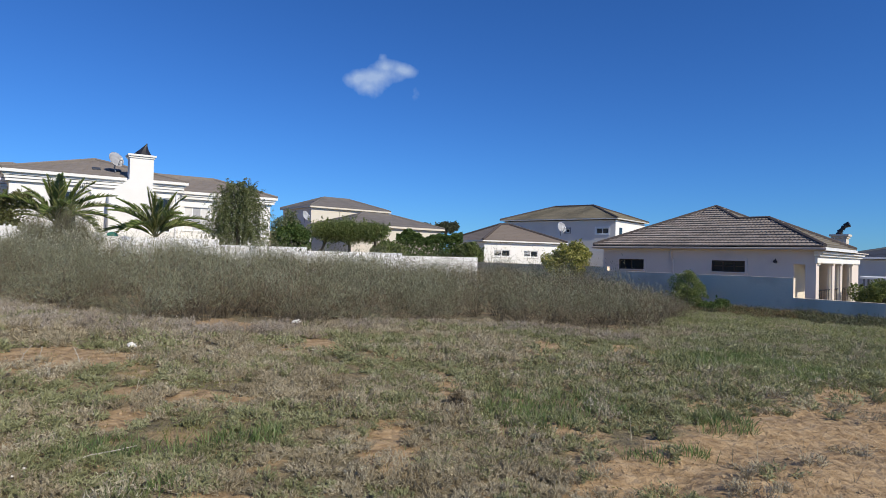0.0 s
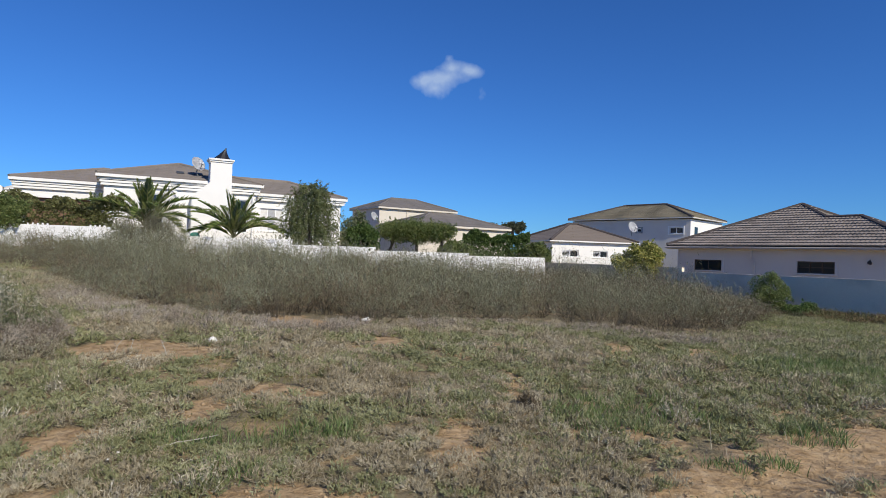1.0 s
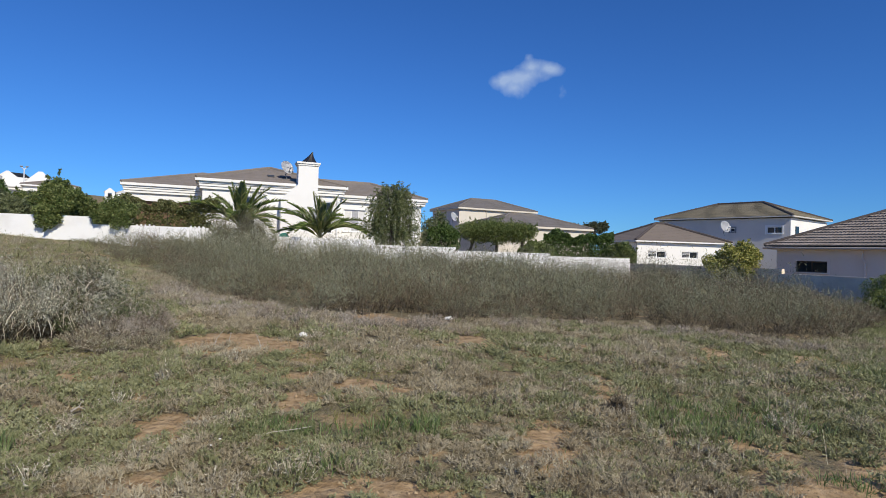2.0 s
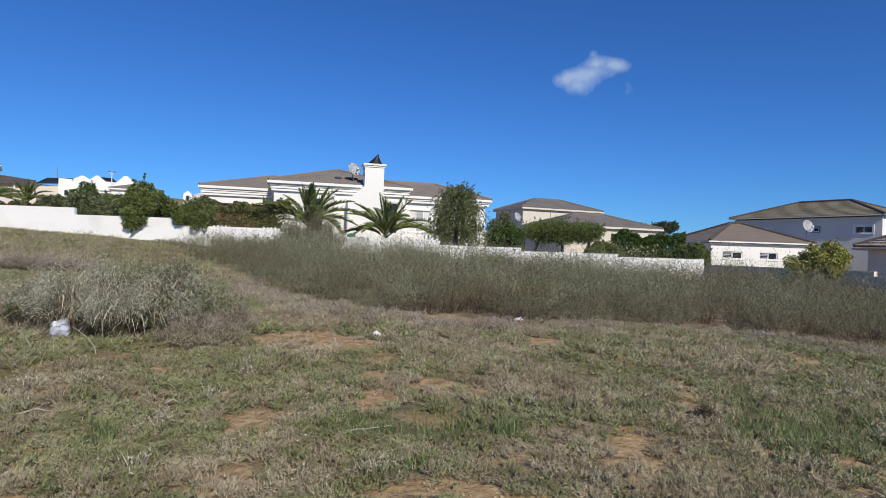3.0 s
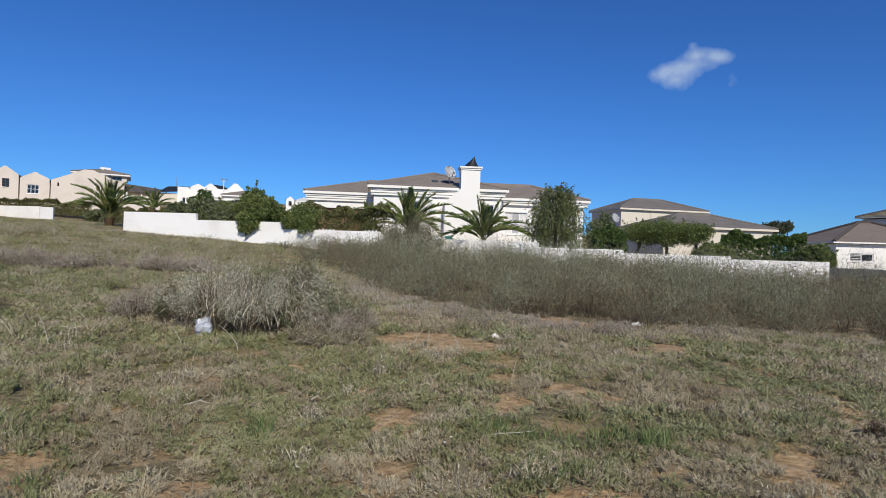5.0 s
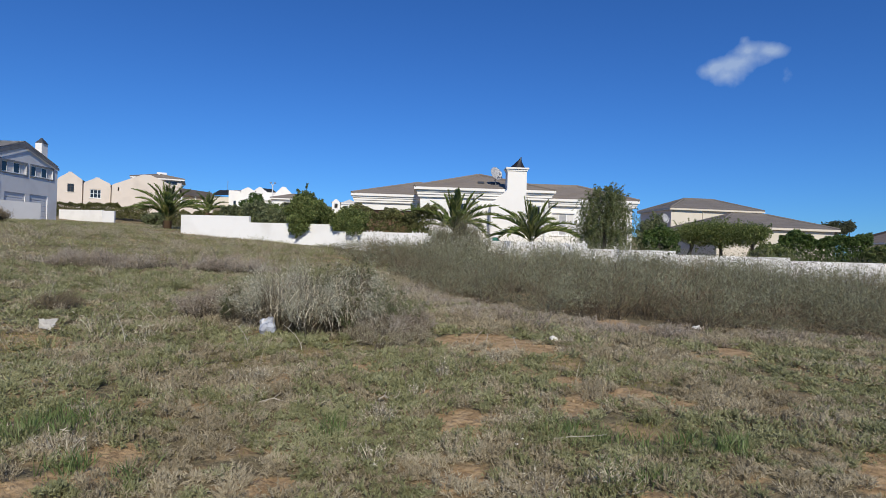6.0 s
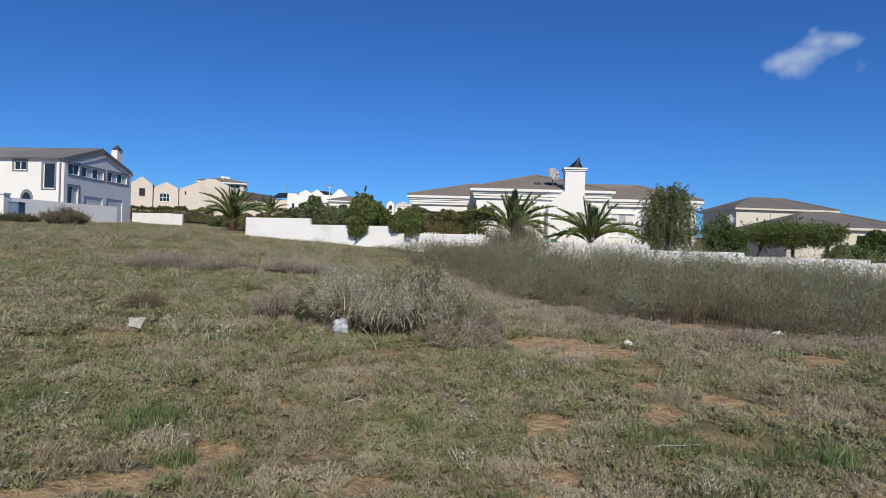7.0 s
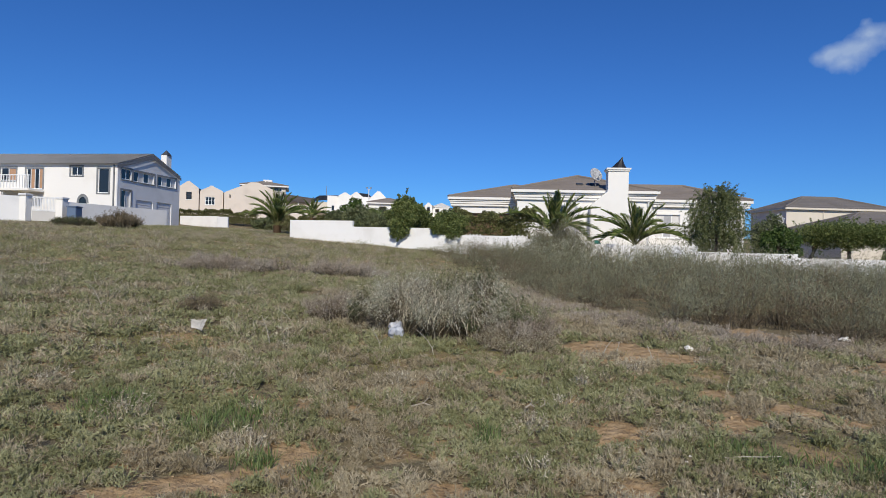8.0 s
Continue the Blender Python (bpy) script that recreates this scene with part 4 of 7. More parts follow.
BINBLUE = material("blue_grey_plastic", (0.12, 0.17, 0.26), 0.5, 20, 3, 0.08, 0.1)
part("bin_body", block(-0.27, 0.27, -0.3, 0.3, 0.0, 0.92, 0.04), BINBLUE, bin_ob)
part("bin_lid", block(-0.3, 0.3, -0.33, 0.33, 0.925, 0.99, 0.02), BINBLUE, bin_ob)
# low white wall by the road
plan_wall("wall_low_white", "low white plastered garden wall by the road", (-56.0, 24.2), (-52.1, 25.8), 4.0, 0.22, WALLWHITE)
plan_wall("wall_low_white", "pale grey end of the low garden wall by the road", (-52.08, 25.81), (-51.3, 26.42), 3.96, 0.22, PALEWALL)

# the peach house on the hill
H9 = thing("house", pose(-72.42, 31.3, 0, 0, 0, 56), "pale peach house on the hill with curved gables", "house")
gable_block(H9, -0.1, 2.3, 0, 7, 4.4, 8.15, 8.8, PINKISH, ROOFBROWN, ((0.86, 1.5, 6.81, 7.72),))
gable_block(H9, 2.42, 5.1, 0, 7, 4.4, 7.85, 8.35, PINKISH, ROOFBROWN, ((3.05, 4.15, 6.26, 7.23),))
gable_block(H9, 5.25, 12.3, -0.4, 9, 4.4, 7.75, 9.0, PINKISH, ROOFBROWN, ((5.85, 6.0, 7.2, 7.6),))
window_unit(H9, 0.86, 1.5, 6.81, 7.72, 0, frame_mat=BROWNFRAME, bars=1, cross=2)
window_unit(H9, 3.05, 4.15, 6.26, 7.23, 0, bars=2, cross=1)
body_walls(H9, 7.4, 12.4, 4.5, 10, 4.4, 9.3, PINKISH, front=((9.4, 11.9, 8.7, 9.15),))
window_unit(H9, 9.4, 11.9, 8.7, 9.15, 4.5, bars=3, frame_mat=FRAMEGREY)
hip_roof(H9, 7.0, 12.4, 4.5, 10, 9.42, 0.75, ROOFBROWN, 7, over=0.35)
part("water_tank", block(9.4, 10.6, 7.0, 7.8, 9.9, 10.45, 0.05), FRAMEWHITE, H9)
body_walls(H9, 10.95, 15.7, 0.5, 7, 4.4, 7.2, PINKISH, front=((11.3, 12.6, 5.3, 6.9), (13.0, 15.2, 5.3, 6.9)))
bm = bmesh.new()
quad(bm, (10.7, -0.9, 7.25), (16.2, -0.9, 6.95), (16.0, 4, 8.0), (10.7, 4, 8.5))
bmesh.ops.solidify(bm, geom=bm.faces[:], thickness=0.14)
part("veranda_roof", bm, ROOFBROWN, H9)
for i in range(4):
    part("veranda_post", block(11.0 + i * 1.5, 11.14 + i * 1.5, -0.7, -0.56, 4.4, 7.05), WHITE, H9)
for i in range(22):
    part("baluster", block(11.1 + i * 0.22, 11.17 + i * 0.22, -0.68, -0.6, 6.0, 6.6), WHITE, H9)
part("veranda_floor", block(10.95, 16.0, -0.8, 0.45, 4.4, 5.95), PINKISH, H9)

# the white houses further back
HW = thing("house", pose(-88.93, 65.92, 0, 0, 0, 50), "white house with dark slate roofs behind the trees", "house")
body_walls(HW, 0, 8.0, 0, 7, 5.5, 11.0, WHITE, front=((0.8, 1.25, 8.3, 9.2),))
window_unit(HW, 0.8, 1.25, 8.3, 9.2, 0, bars=0, frame_mat=FRAMEGREY)
gable_block(HW, 2.0, 4.4, -0.6, 6, 5.5, 11.0, 11.5, WHITE, SLATE, (), 0.12)
gable_block(HW, 4.0, 6.4, 1.6, 8, 5.5, 11.2, 11.9, WHITE, SLATE, (), 0.12)
gable_block(HW, 7.6, 11.0, -0.4, 6, 5.5, 10.7, 12.0, WHITE, SLATE, (), 0.1)
body_walls(HW, -3.0, -0.05, 1, 7, 5.5, 9.9, CREAM)
bm = bmesh.new()
quad(bm, (-3.2, 0.6, 9.9), (0.2, 0.6, 10.2), (1.9, 4.2, 11.5), (-1.8, 4.2, 11.3))
bmesh.ops.solidify(bm, geom=bm.faces[:], thickness=0.15)
part("roof", bm, SLATE, HW)
bm = bmesh.new()
quad(bm, (5.6, 1.2, 10.6), (8.8, 1.2, 10.6), (7.4, 4.2, 12.0), (5.0, 4.2, 12.1))
bmesh.ops.solidify(bm, geom=bm.faces[:], thickness=0.15)
part("roof", bm, SLATE, HW)
bm = bmesh.new()
bar(bm, (-0.35, 3, 11.2), (-0.35, 3, 13.0), 0.09)
part("aerial_mast", bm, FRAMEGREY, HW)
part("veranda_roof", block(5.0, 11.2, -2.2, -0.45, 9.3, 9.45, 0.02), SHEETGREY, HW)
for i in range(3):
    part("veranda_post", block(5.2 + i * 2.8, 5.4 + i * 2.8, -2.1, -1.9, 5.5, 9.3), WHITE, HW)
HX = thing("house", pose(-83.9, 86.5, 0, 0, 0, 42), "small distant white house with blue-grey roof", "house")
gable_block(HX, 0, 1.6, 0, 5, 5.5, 10.6, 11.1, WHITE, SHEETGREY, ((0.5, 1.1, 9.4, 10.3),), 0.1)
body_walls(HX, 1.65, 5.0, 1.2, 6, 5.5, 10.4, WHITE, front=((2.2, 3.0, 9.3, 10.0), (3.8, 4.4, 9.3, 10.0)))
hip_roof(HX, 1.9, 5.0, 1.2, 6, 10.5, 0.8, SHEETGREY, 5, over=0.15)
HY = thing("house", pose(-60.5, 55.2, 0, 0, 0, 45), "distant white house with grey roof among the trees", "house")
body_walls(HY, -3, 2.2, 0, 5, 3.0, 7.7, WHITE, front=((-1.6, -0.6, 6.6, 7.3), (0.5, 1.4, 6.6, 7.3)))
hip_roof(HY, -3, 2.2, 0, 5, 7.8, 0.8, ROOFBROWN, 6, over=0.3)
# a grey house far beyond the porch
HZ = thing("house", pose(33.0, 49.5, 0, 0, 0, -40), "dark grey house beyond the porch, in shade", "house")
body_walls(HZ, 0.3, 12, 0.3, 8, -2.5, 2.0, GREYPLASTER)
hip_roof(HZ, 0.3, 12, 0.3, 8, 2.2, 1.0, SLATE, 9, over=0.4)
HQ = thing("carport", pose(29.0, 41.0, 0, 0, 0, -40), "low carport with pale grey roof sheet", "carport")
part("carport_roof", block(0, 7, 0, 4, 0.55, 0.7, 0.02), PALEWALL, HQ)
for x, y in ((0.2, 0.2), (6.7, 0.2), (0.2, 3.7), (6.7, 3.7)):
    part("post", block(x, x + 0.12, y, y + 0.12, -2.0, 0.55), FRAMEGREY, HQ)

# street lamp among the upper gardens
lamp = thing("street_lamp", pose(-69.1, 58.6, gz(-69.1, 58.6), 0, 0, 45), "grey street lamp pole with twin heads", "street lamp")
bm = bmesh.new()
bar(bm, (0, 0, -0.2), (0, 0, 4.75), 0.17, 0.12, 8)
part("pole", bm, PALEWALL, lamp)
for s in (-1, 1):
    bm = bmesh.new()
    bar(bm, (0, 0, 4.6), (s * 0.3, 0, 4.95), 0.08)
    head = part("arm", bm, PALEWALL, lamp)
    part("lamp_head", block(s * 0.3 - 0.16, s * 0.3 + 0.16, -0.12, 0.12, 4.95, 5.1, 0.03), FRAMEGREY, head)

# green reel by the house wall
reel = thing("hose_reel", pose(-16.1, 28.6, gz(-16.1, 28.6) - 0.12, 0, 0, 35), "teal plastic hose reel beside the house wall", "hose reel")
TEAL = material("teal_plastic", (0.02, 0.22, 0.18), 0.45, 20, 3, 0.08, 0.1)
for y in (-0.12, 0.12):
    bm = bmesh.new()
    bmesh.ops.create_cone(bm, cap_ends=True, segments=20, radius1=0.27, radius2=0.27, depth=0.03, matrix=Matrix.Translation((0, y, 0.95)) @ Matrix.Rotation(radians(90), 4, "X"))
    part("side_disc", bm, TEAL, reel)
bm = bmesh.new()
bar(bm, (0, -0.12, 0.95), (0, 0.12, 0.95), 0.3, sides=14)
part("hose_drum", bm, TEAL, reel)
for x in (-0.2, 0.2):
    bm = bmesh.new()
    bar(bm, (x, 0, -0.1), (0, 0, 0.95), 0.05)
    part("stand_leg", bm, FRAMEGREY, reel)



# ---- vegetation ----
rng = np.random.default_rng(11)
DRY = leaf_material("dry_shoots", [(0.065, 0.053, 0.035), (0.203, 0.171, 0.116), (0.335, 0.295, 0.207), (0.450, 0.405, 0.296), (0.635, 0.583, 0.448)], 0.75, 0.15, 0.35, 1.1)
OLIVE = leaf_material("olive_shoots", [(0.122, 0.126, 0.054), (0.240, 0.244, 0.112), (0.365, 0.360, 0.182), (0.500, 0.480, 0.272)], 0.7, 0.3, 0.4, 0.9)
GREENGRASS = leaf_material("green_grass", [(0.110, 0.140, 0.044), (0.210, 0.254, 0.090), (0.300, 0.348, 0.135), (0.415, 0.436, 0.195)], 0.6, 0.4)
COVERGREY = leaf_material("grey_cover_shoots", [(0.215, 0.172, 0.104), (0.345, 0.292, 0.190), (0.460, 0.400, 0.275), (0.585, 0.522, 0.380)], 0.75, 0.2, 0.5, 2.2)
COVEROLIVE = leaf_material("olive_cover_shoots", [(0.145, 0.150, 0.066), (0.246, 0.252, 0.121), (0.345, 0.348, 0.185), (0.460, 0.448, 0.272)], 0.65, 0.25, 0.5, 2.2)
COVERSTEM = leaf_material("cover_stems", [(0.130, 0.100, 0.065), (0.250, 0.205, 0.140), (0.400, 0.345, 0.255)], 0.75, 0.1)
MOSSGREEN = leaf_material("yellow_green_moss", [(0.150, 0.150, 0.045), (0.230, 0.222, 0.075), (0.320, 0.290, 0.125)], 0.7, 0.2)
HEATHLEAF = leaf_material("heath_leaves", [(0.165, 0.160, 0.095), (0.208, 0.206, 0.128), (0.262, 0.264, 0.168), (0.325, 0.326, 0.216)], 0.75, 0.3, 0.92, 1.3)
HEATH = leaf_material("heath_stems", [(0.085, 0.066, 0.045), (0.135, 0.112, 0.076), (0.190, 0.164, 0.116)], 0.75, 0.1, 0.4, 0.8)
GREYTWIG = leaf_material("grey_twigs", [(0.198, 0.155, 0.103), (0.395, 0.342, 0.246), (0.567, 0.503, 0.375), (0.750, 0.698, 0.546)], 0.75, 0.3)
FRESH = leaf_material("fresh_grass", [(0.085, 0.125, 0.040), (0.145, 0.205, 0.068), (0.205, 0.272, 0.098), (0.300, 0.350, 0.160)], 0.55, 0.35)
DEADWOOD = material("silver_dead_wood", (0.40, 0.355, 0.285), 0.85, 40, 6, 0.2, 0.5)
HEATHBROWN = leaf_material("heath_brown_leaves", [(0.105, 0.078, 0.048), (0.170, 0.132, 0.082), (0.238, 0.190, 0.122), (0.320, 0.268, 0.182)], 0.75, 0.2, 0.7, 0.9)
PINKTWIG = leaf_material("pink_grey_twigs", [(0.182, 0.140, 0.091), (0.332, 0.279, 0.191), (0.439, 0.390, 0.276), (0.556, 0.523, 0.382)], 0.75, 0.15)
PINKSCRUB = leaf_material("pink_grey_scrub", [(0.235, 0.185, 0.140), (0.350, 0.292, 0.228), (0.450, 0.392, 0.318), (0.560, 0.505, 0.425)], 0.75, 0.2, 0.4, 1.5)
SILVER = leaf_material("silver_leaves", [(0.172, 0.172, 0.113), (0.342, 0.336, 0.238), (0.514, 0.499, 0.378), (0.741, 0.713, 0.575)], 0.65, 0.2)
DARKOLIVE = leaf_material("dark_olive_leaves", [(0.05, 0.058, 0.026), (0.10, 0.11, 0.052), (0.165, 0.175, 0.09), (0.25, 0.25, 0.15)], 0.65, 0.3)
REDDISH = leaf_material("reddish_groundcover", [(0.13, 0.075, 0.04), (0.22, 0.13, 0.07), (0.17, 0.18, 0.07), (0.27, 0.25, 0.12)], 0.7, 0.2)

LEAF_DARK = leaf_material("dark_leaves", [(0.038, 0.066, 0.019), (0.070, 0.118, 0.031), (0.112, 0.175, 0.047), (0.185, 0.245, 0.075)], 0.5, 0.35)
LEAF_MID = leaf_material("green_leaves", [(0.075, 0.110, 0.032), (0.135, 0.180, 0.055), (0.210, 0.250, 0.082), (0.310, 0.335, 0.130)], 0.5, 0.4)
LEAF_GREY = leaf_material("grey_green_leaves", [(0.090, 0.110, 0.052), (0.142, 0.168, 0.078), (0.210, 0.235, 0.115), (0.290, 0.310, 0.170)], 0.55, 0.35)
LEAF_WEEP = leaf_material("weeping_leaves", [(0.085, 0.105, 0.040), (0.150, 0.180, 0.070), (0.235, 0.262, 0.115), (0.370, 0.385, 0.205)], 0.55, 0.45)
FARLEAF = leaf_material("far_brown_green_leaves", [(0.035, 0.045, 0.025), (0.06, 0.07, 0.038), (0.09, 0.10, 0.055), (0.12, 0.125, 0.07)], 0.7, 0.15)
LEAF_YELLOW = leaf_material("variegated_leaves", [(0.09, 0.125, 0.028), (0.23, 0.25, 0.055), (0.42, 0.39, 0.11), (0.62, 0.57, 0.21)], 0.5, 0.3)
LEAF_BROWN = leaf_material("brownish_leaves", [(0.085, 0.085, 0.034), (0.145, 0.155, 0.052), (0.205, 0.190, 0.085), (0.255, 0.280, 0.105)], 0.55, 0.35)

BARK = material("grey_brown_bark", (0.13, 0.105, 0.08), 0.9, 30, 3, 0.3, 0.6)
def strip_mesh(name, base, grow, bend, width, turn, mat):
    """Blades as one mesh: each a tapered strip of three triangles from base along grow, its tip drawn aside by bend."""
    n = len(base)
    side = np.stack([np.cos(turn), np.sin(turn), np.zeros(n)], 1) * (width / 2)[:, None]
    mid = base + grow * 0.55 + bend * 0.22
    v = np.stack([base - side, base + side, mid + side * 0.85, mid - side * 0.85, base + grow + bend], 1).reshape(-1, 3)
    o = np.arange(n)[:, None] * 5
    f = np.concatenate([o + [0, 1, 2], o + [0, 2, 3], o + [3, 2, 4]], 1).reshape(-1, 3)
    return fast_mesh(name, v, f, mat)


def shoots(name, x, y, height, width, spread, mat, per=1, radius=0.0, fine=False):
    """Shoots growing from the ground at x, y; per of them from each place, fanning out by spread."""
    n = len(x) * per
    X, Y, H, W = (np.repeat(a, per) for a in (x, y, height, width))
    a = rng.uniform(0, 2 * np.pi, n)
    r = radius * np.sqrt(rng.uniform(0, 1, n))
    X, Y = X + r * np.cos(a), Y + r * np.sin(a)
    out = a + rng.normal(0, 0.6, n)
    H = H * rng.uniform(0.55, 1.2, n)
    lean = spread * np.abs(rng.normal(0.5, 0.45, n))
    base = np.stack([X, Y, ground_z(X, Y) - 0.01], 1)
    grow = np.stack([np.cos(out) * lean * H, np.sin(out) * lean * H, H], 1)
    bend = np.stack([np.cos(out) * lean * H * 0.5, np.sin(out) * lean * H * 0.5, -0.12 * H * lean], 1)
    if fine:
        return sliver_mesh(name, base, grow + bend, W * 1.25 * rng.uniform(0.7, 1.3, n), mat)
    return strip_mesh(name, base, grow, bend, W * rng.uniform(0.7, 1.3, n), rng.uniform(0, np.pi, n), mat)


def leaf_mesh(name, pts, size, mat, droop=0.0, slim=0.5):
    """Leaves as small kites at the points, turned every way; droop pulls them downwards."""
    n = len(pts)
    d = rng.normal(0, 1, (n, 3)) + np.array([0, 0, 0.35 - droop])
    d /= np.linalg.norm(d, axis=1)[:, None]
    u = np.cross(d, rng.normal(0, 1, (n, 3)))
    u /= np.linalg.norm(u, axis=1)[:, None]
    s = (size * rng.uniform(0.6, 1.3, n))[:, None]
    d, u = d * s, u * s * slim
    v = np.stack([pts - d, pts + u - d * 0.1, pts + d, pts - u - d * 0.1], 1).reshape(-1, 3)
    o = np.arange(n)[:, None] * 4
    return fast_mesh(name, v, o + np.arange(4)[None], mat)


def small_leaves(name, pts, size, mat, droop=0.0, slim=0.5):
    """Crown leaves as single triangles, turned every way; droop pulls them downwards."""
    n = len(pts)
    d = rng.normal(0, 1, (n, 3)) + np.array([0, 0, 0.3 - droop])
    d *= (size * rng.uniform(0.7, 1.4, n) / np.linalg.norm(d, axis=1))[:, None]
    return sliver_mesh(name, pts - d, d * 2, size * 2.2 * slim * rng.uniform(0.8, 1.2, n), mat)


def sliver_mesh(name, base, grow, width, mat):
    """Very small leaves, one triangle each."""
    n = len(base)
    u = np.cross(grow, rng.normal(0, 1, (n, 3)))
    u *= (width / 2 / (np.linalg.norm(u, axis=1) + 1e-9))[:, None]
    vv = np.stack([base - u, base + u, base + grow], 1).reshape(-1, 3)
    return fast_mesh(name, vv, np.arange(n * 3).reshape(-1, 3), mat)


def scatter(n, x0, x1, y0, y1):
    return rng.uniform(x0, x1, n), rng.uniform(y0, y1, n)


def stuff(name, me, label, category):
    return tagged(new(name, me), label, category, kind="stuff")


# low cover of the open plot
def open_plot(x, y):
    keep = y < thicket_front(x) + 0.4
    return keep & (np.hypot(x, y) > 1.6)


def thin(x, y, p):
    k = rng.uniform(0, 1, len(x)) < p
    return x[k], y[k]


def in_walk_view(x, y):
    """The part of the plot that opens before the path."""
    return (x < 0.80 * y + 0.8) & (y > -0.2 * x - 1.0)


def plumes(cx, cy, radius, height, heads, per, L, leaf, wide, spread, arch=0.1, low=0.12, gather=0.16, upright=0.8, root=0.45):
    """Dome-shaped plants: shoots gather in heads under the dome and carry narrow leaves along their length.
    Gives arrays for sliver_mesh: the shoots (base, grow, width), and the leaves with their share of the way up the shoot."""
    nb = len(cx)
    B = np.repeat(np.arange(nb), heads)
    a, r = rng.uniform(0, 2 * np.pi, nb * heads), np.sqrt(rng.uniform(0, 1, nb * heads))
    hx, hy = radius[B] * r * np.cos(a), radius[B] * r * np.sin(a)
    hz = height[B] * np.sqrt(1 - upright * r * r) * rng.uniform(0.66, 1.06, nb * heads)
    S = np.repeat(np.arange(nb * heads), per)
    n, b = len(S), B[S]
    tx, ty = hx[S] + rng.normal(0, gather, n) * radius[b], hy[S] + rng.normal(0, gather, n) * radius[b]
    tz = hz[S] * np.clip(1 + rng.normal(-0.08, 0.16, n), 0.3, 1.3)
    bx, by = tx * root + rng.normal(0, 0.1, n) * radius[b], ty * root + rng.normal(0, 0.1, n) * radius[b]
    base = np.stack([cx[b] + bx, cy[b] + by, ground_z(cx[b] + bx, cy[b] + by) - 0.01], 1)
    tip = np.stack([cx[b] + tx, cy[b] + ty, ground_z(cx[b] + tx, cy[b] + ty) + tz], 1)
    ro = np.hypot(tx, ty) + 1e-6
    bow = np.stack([tx / ro, ty / ro, np.full(n, 0.9)], 1) * (arch * height[b])[:, None] + rng.normal(0, 0.04, (n, 3)) * height[b][:, None]
    t = low + (1 - low) * rng.uniform(0, 1, (n, L)) ** 0.85
    at = base[:, None] + (tip - base)[:, None] * t[..., None] + bow[:, None] * (4 * t * (1 - t))[..., None]
    way = (tip - base)[:, None] + bow[:, None] * (4 - 8 * t)[..., None]
    way = way / (np.linalg.norm(way, axis=2)[..., None] + 1e-9) + rng.normal(0, spread, (n, L, 3))
    way = way / (np.linalg.norm(way, axis=2)[..., None] + 1e-9) * (leaf * rng.uniform(0.65, 1.3, (n, L)))[..., None]
    return (base, tip - base), (at.reshape(-1, 3), way.reshape(-1, 3), wide * rng.uniform(0.7, 1.3, n * L)), t.ravel()


def jittered(x0, x1, y0, y1, step):
    """Places spread evenly but irregularly over a field."""
    gx, gy = np.meshgrid(np.arange(x0, x1, step), np.arange(y0, y1, step))
    return gx.ravel() + rng.uniform(-0.5, 0.5, gx.size) * step * 1.1, gy.ravel() + rng.uniform(-0.5, 0.5, gx.size) * step * 1.1


def mean_range(x, y):
    """Metres from the middle of the walk."""
    return np.hypot(x + 0.6, y + 0.1)


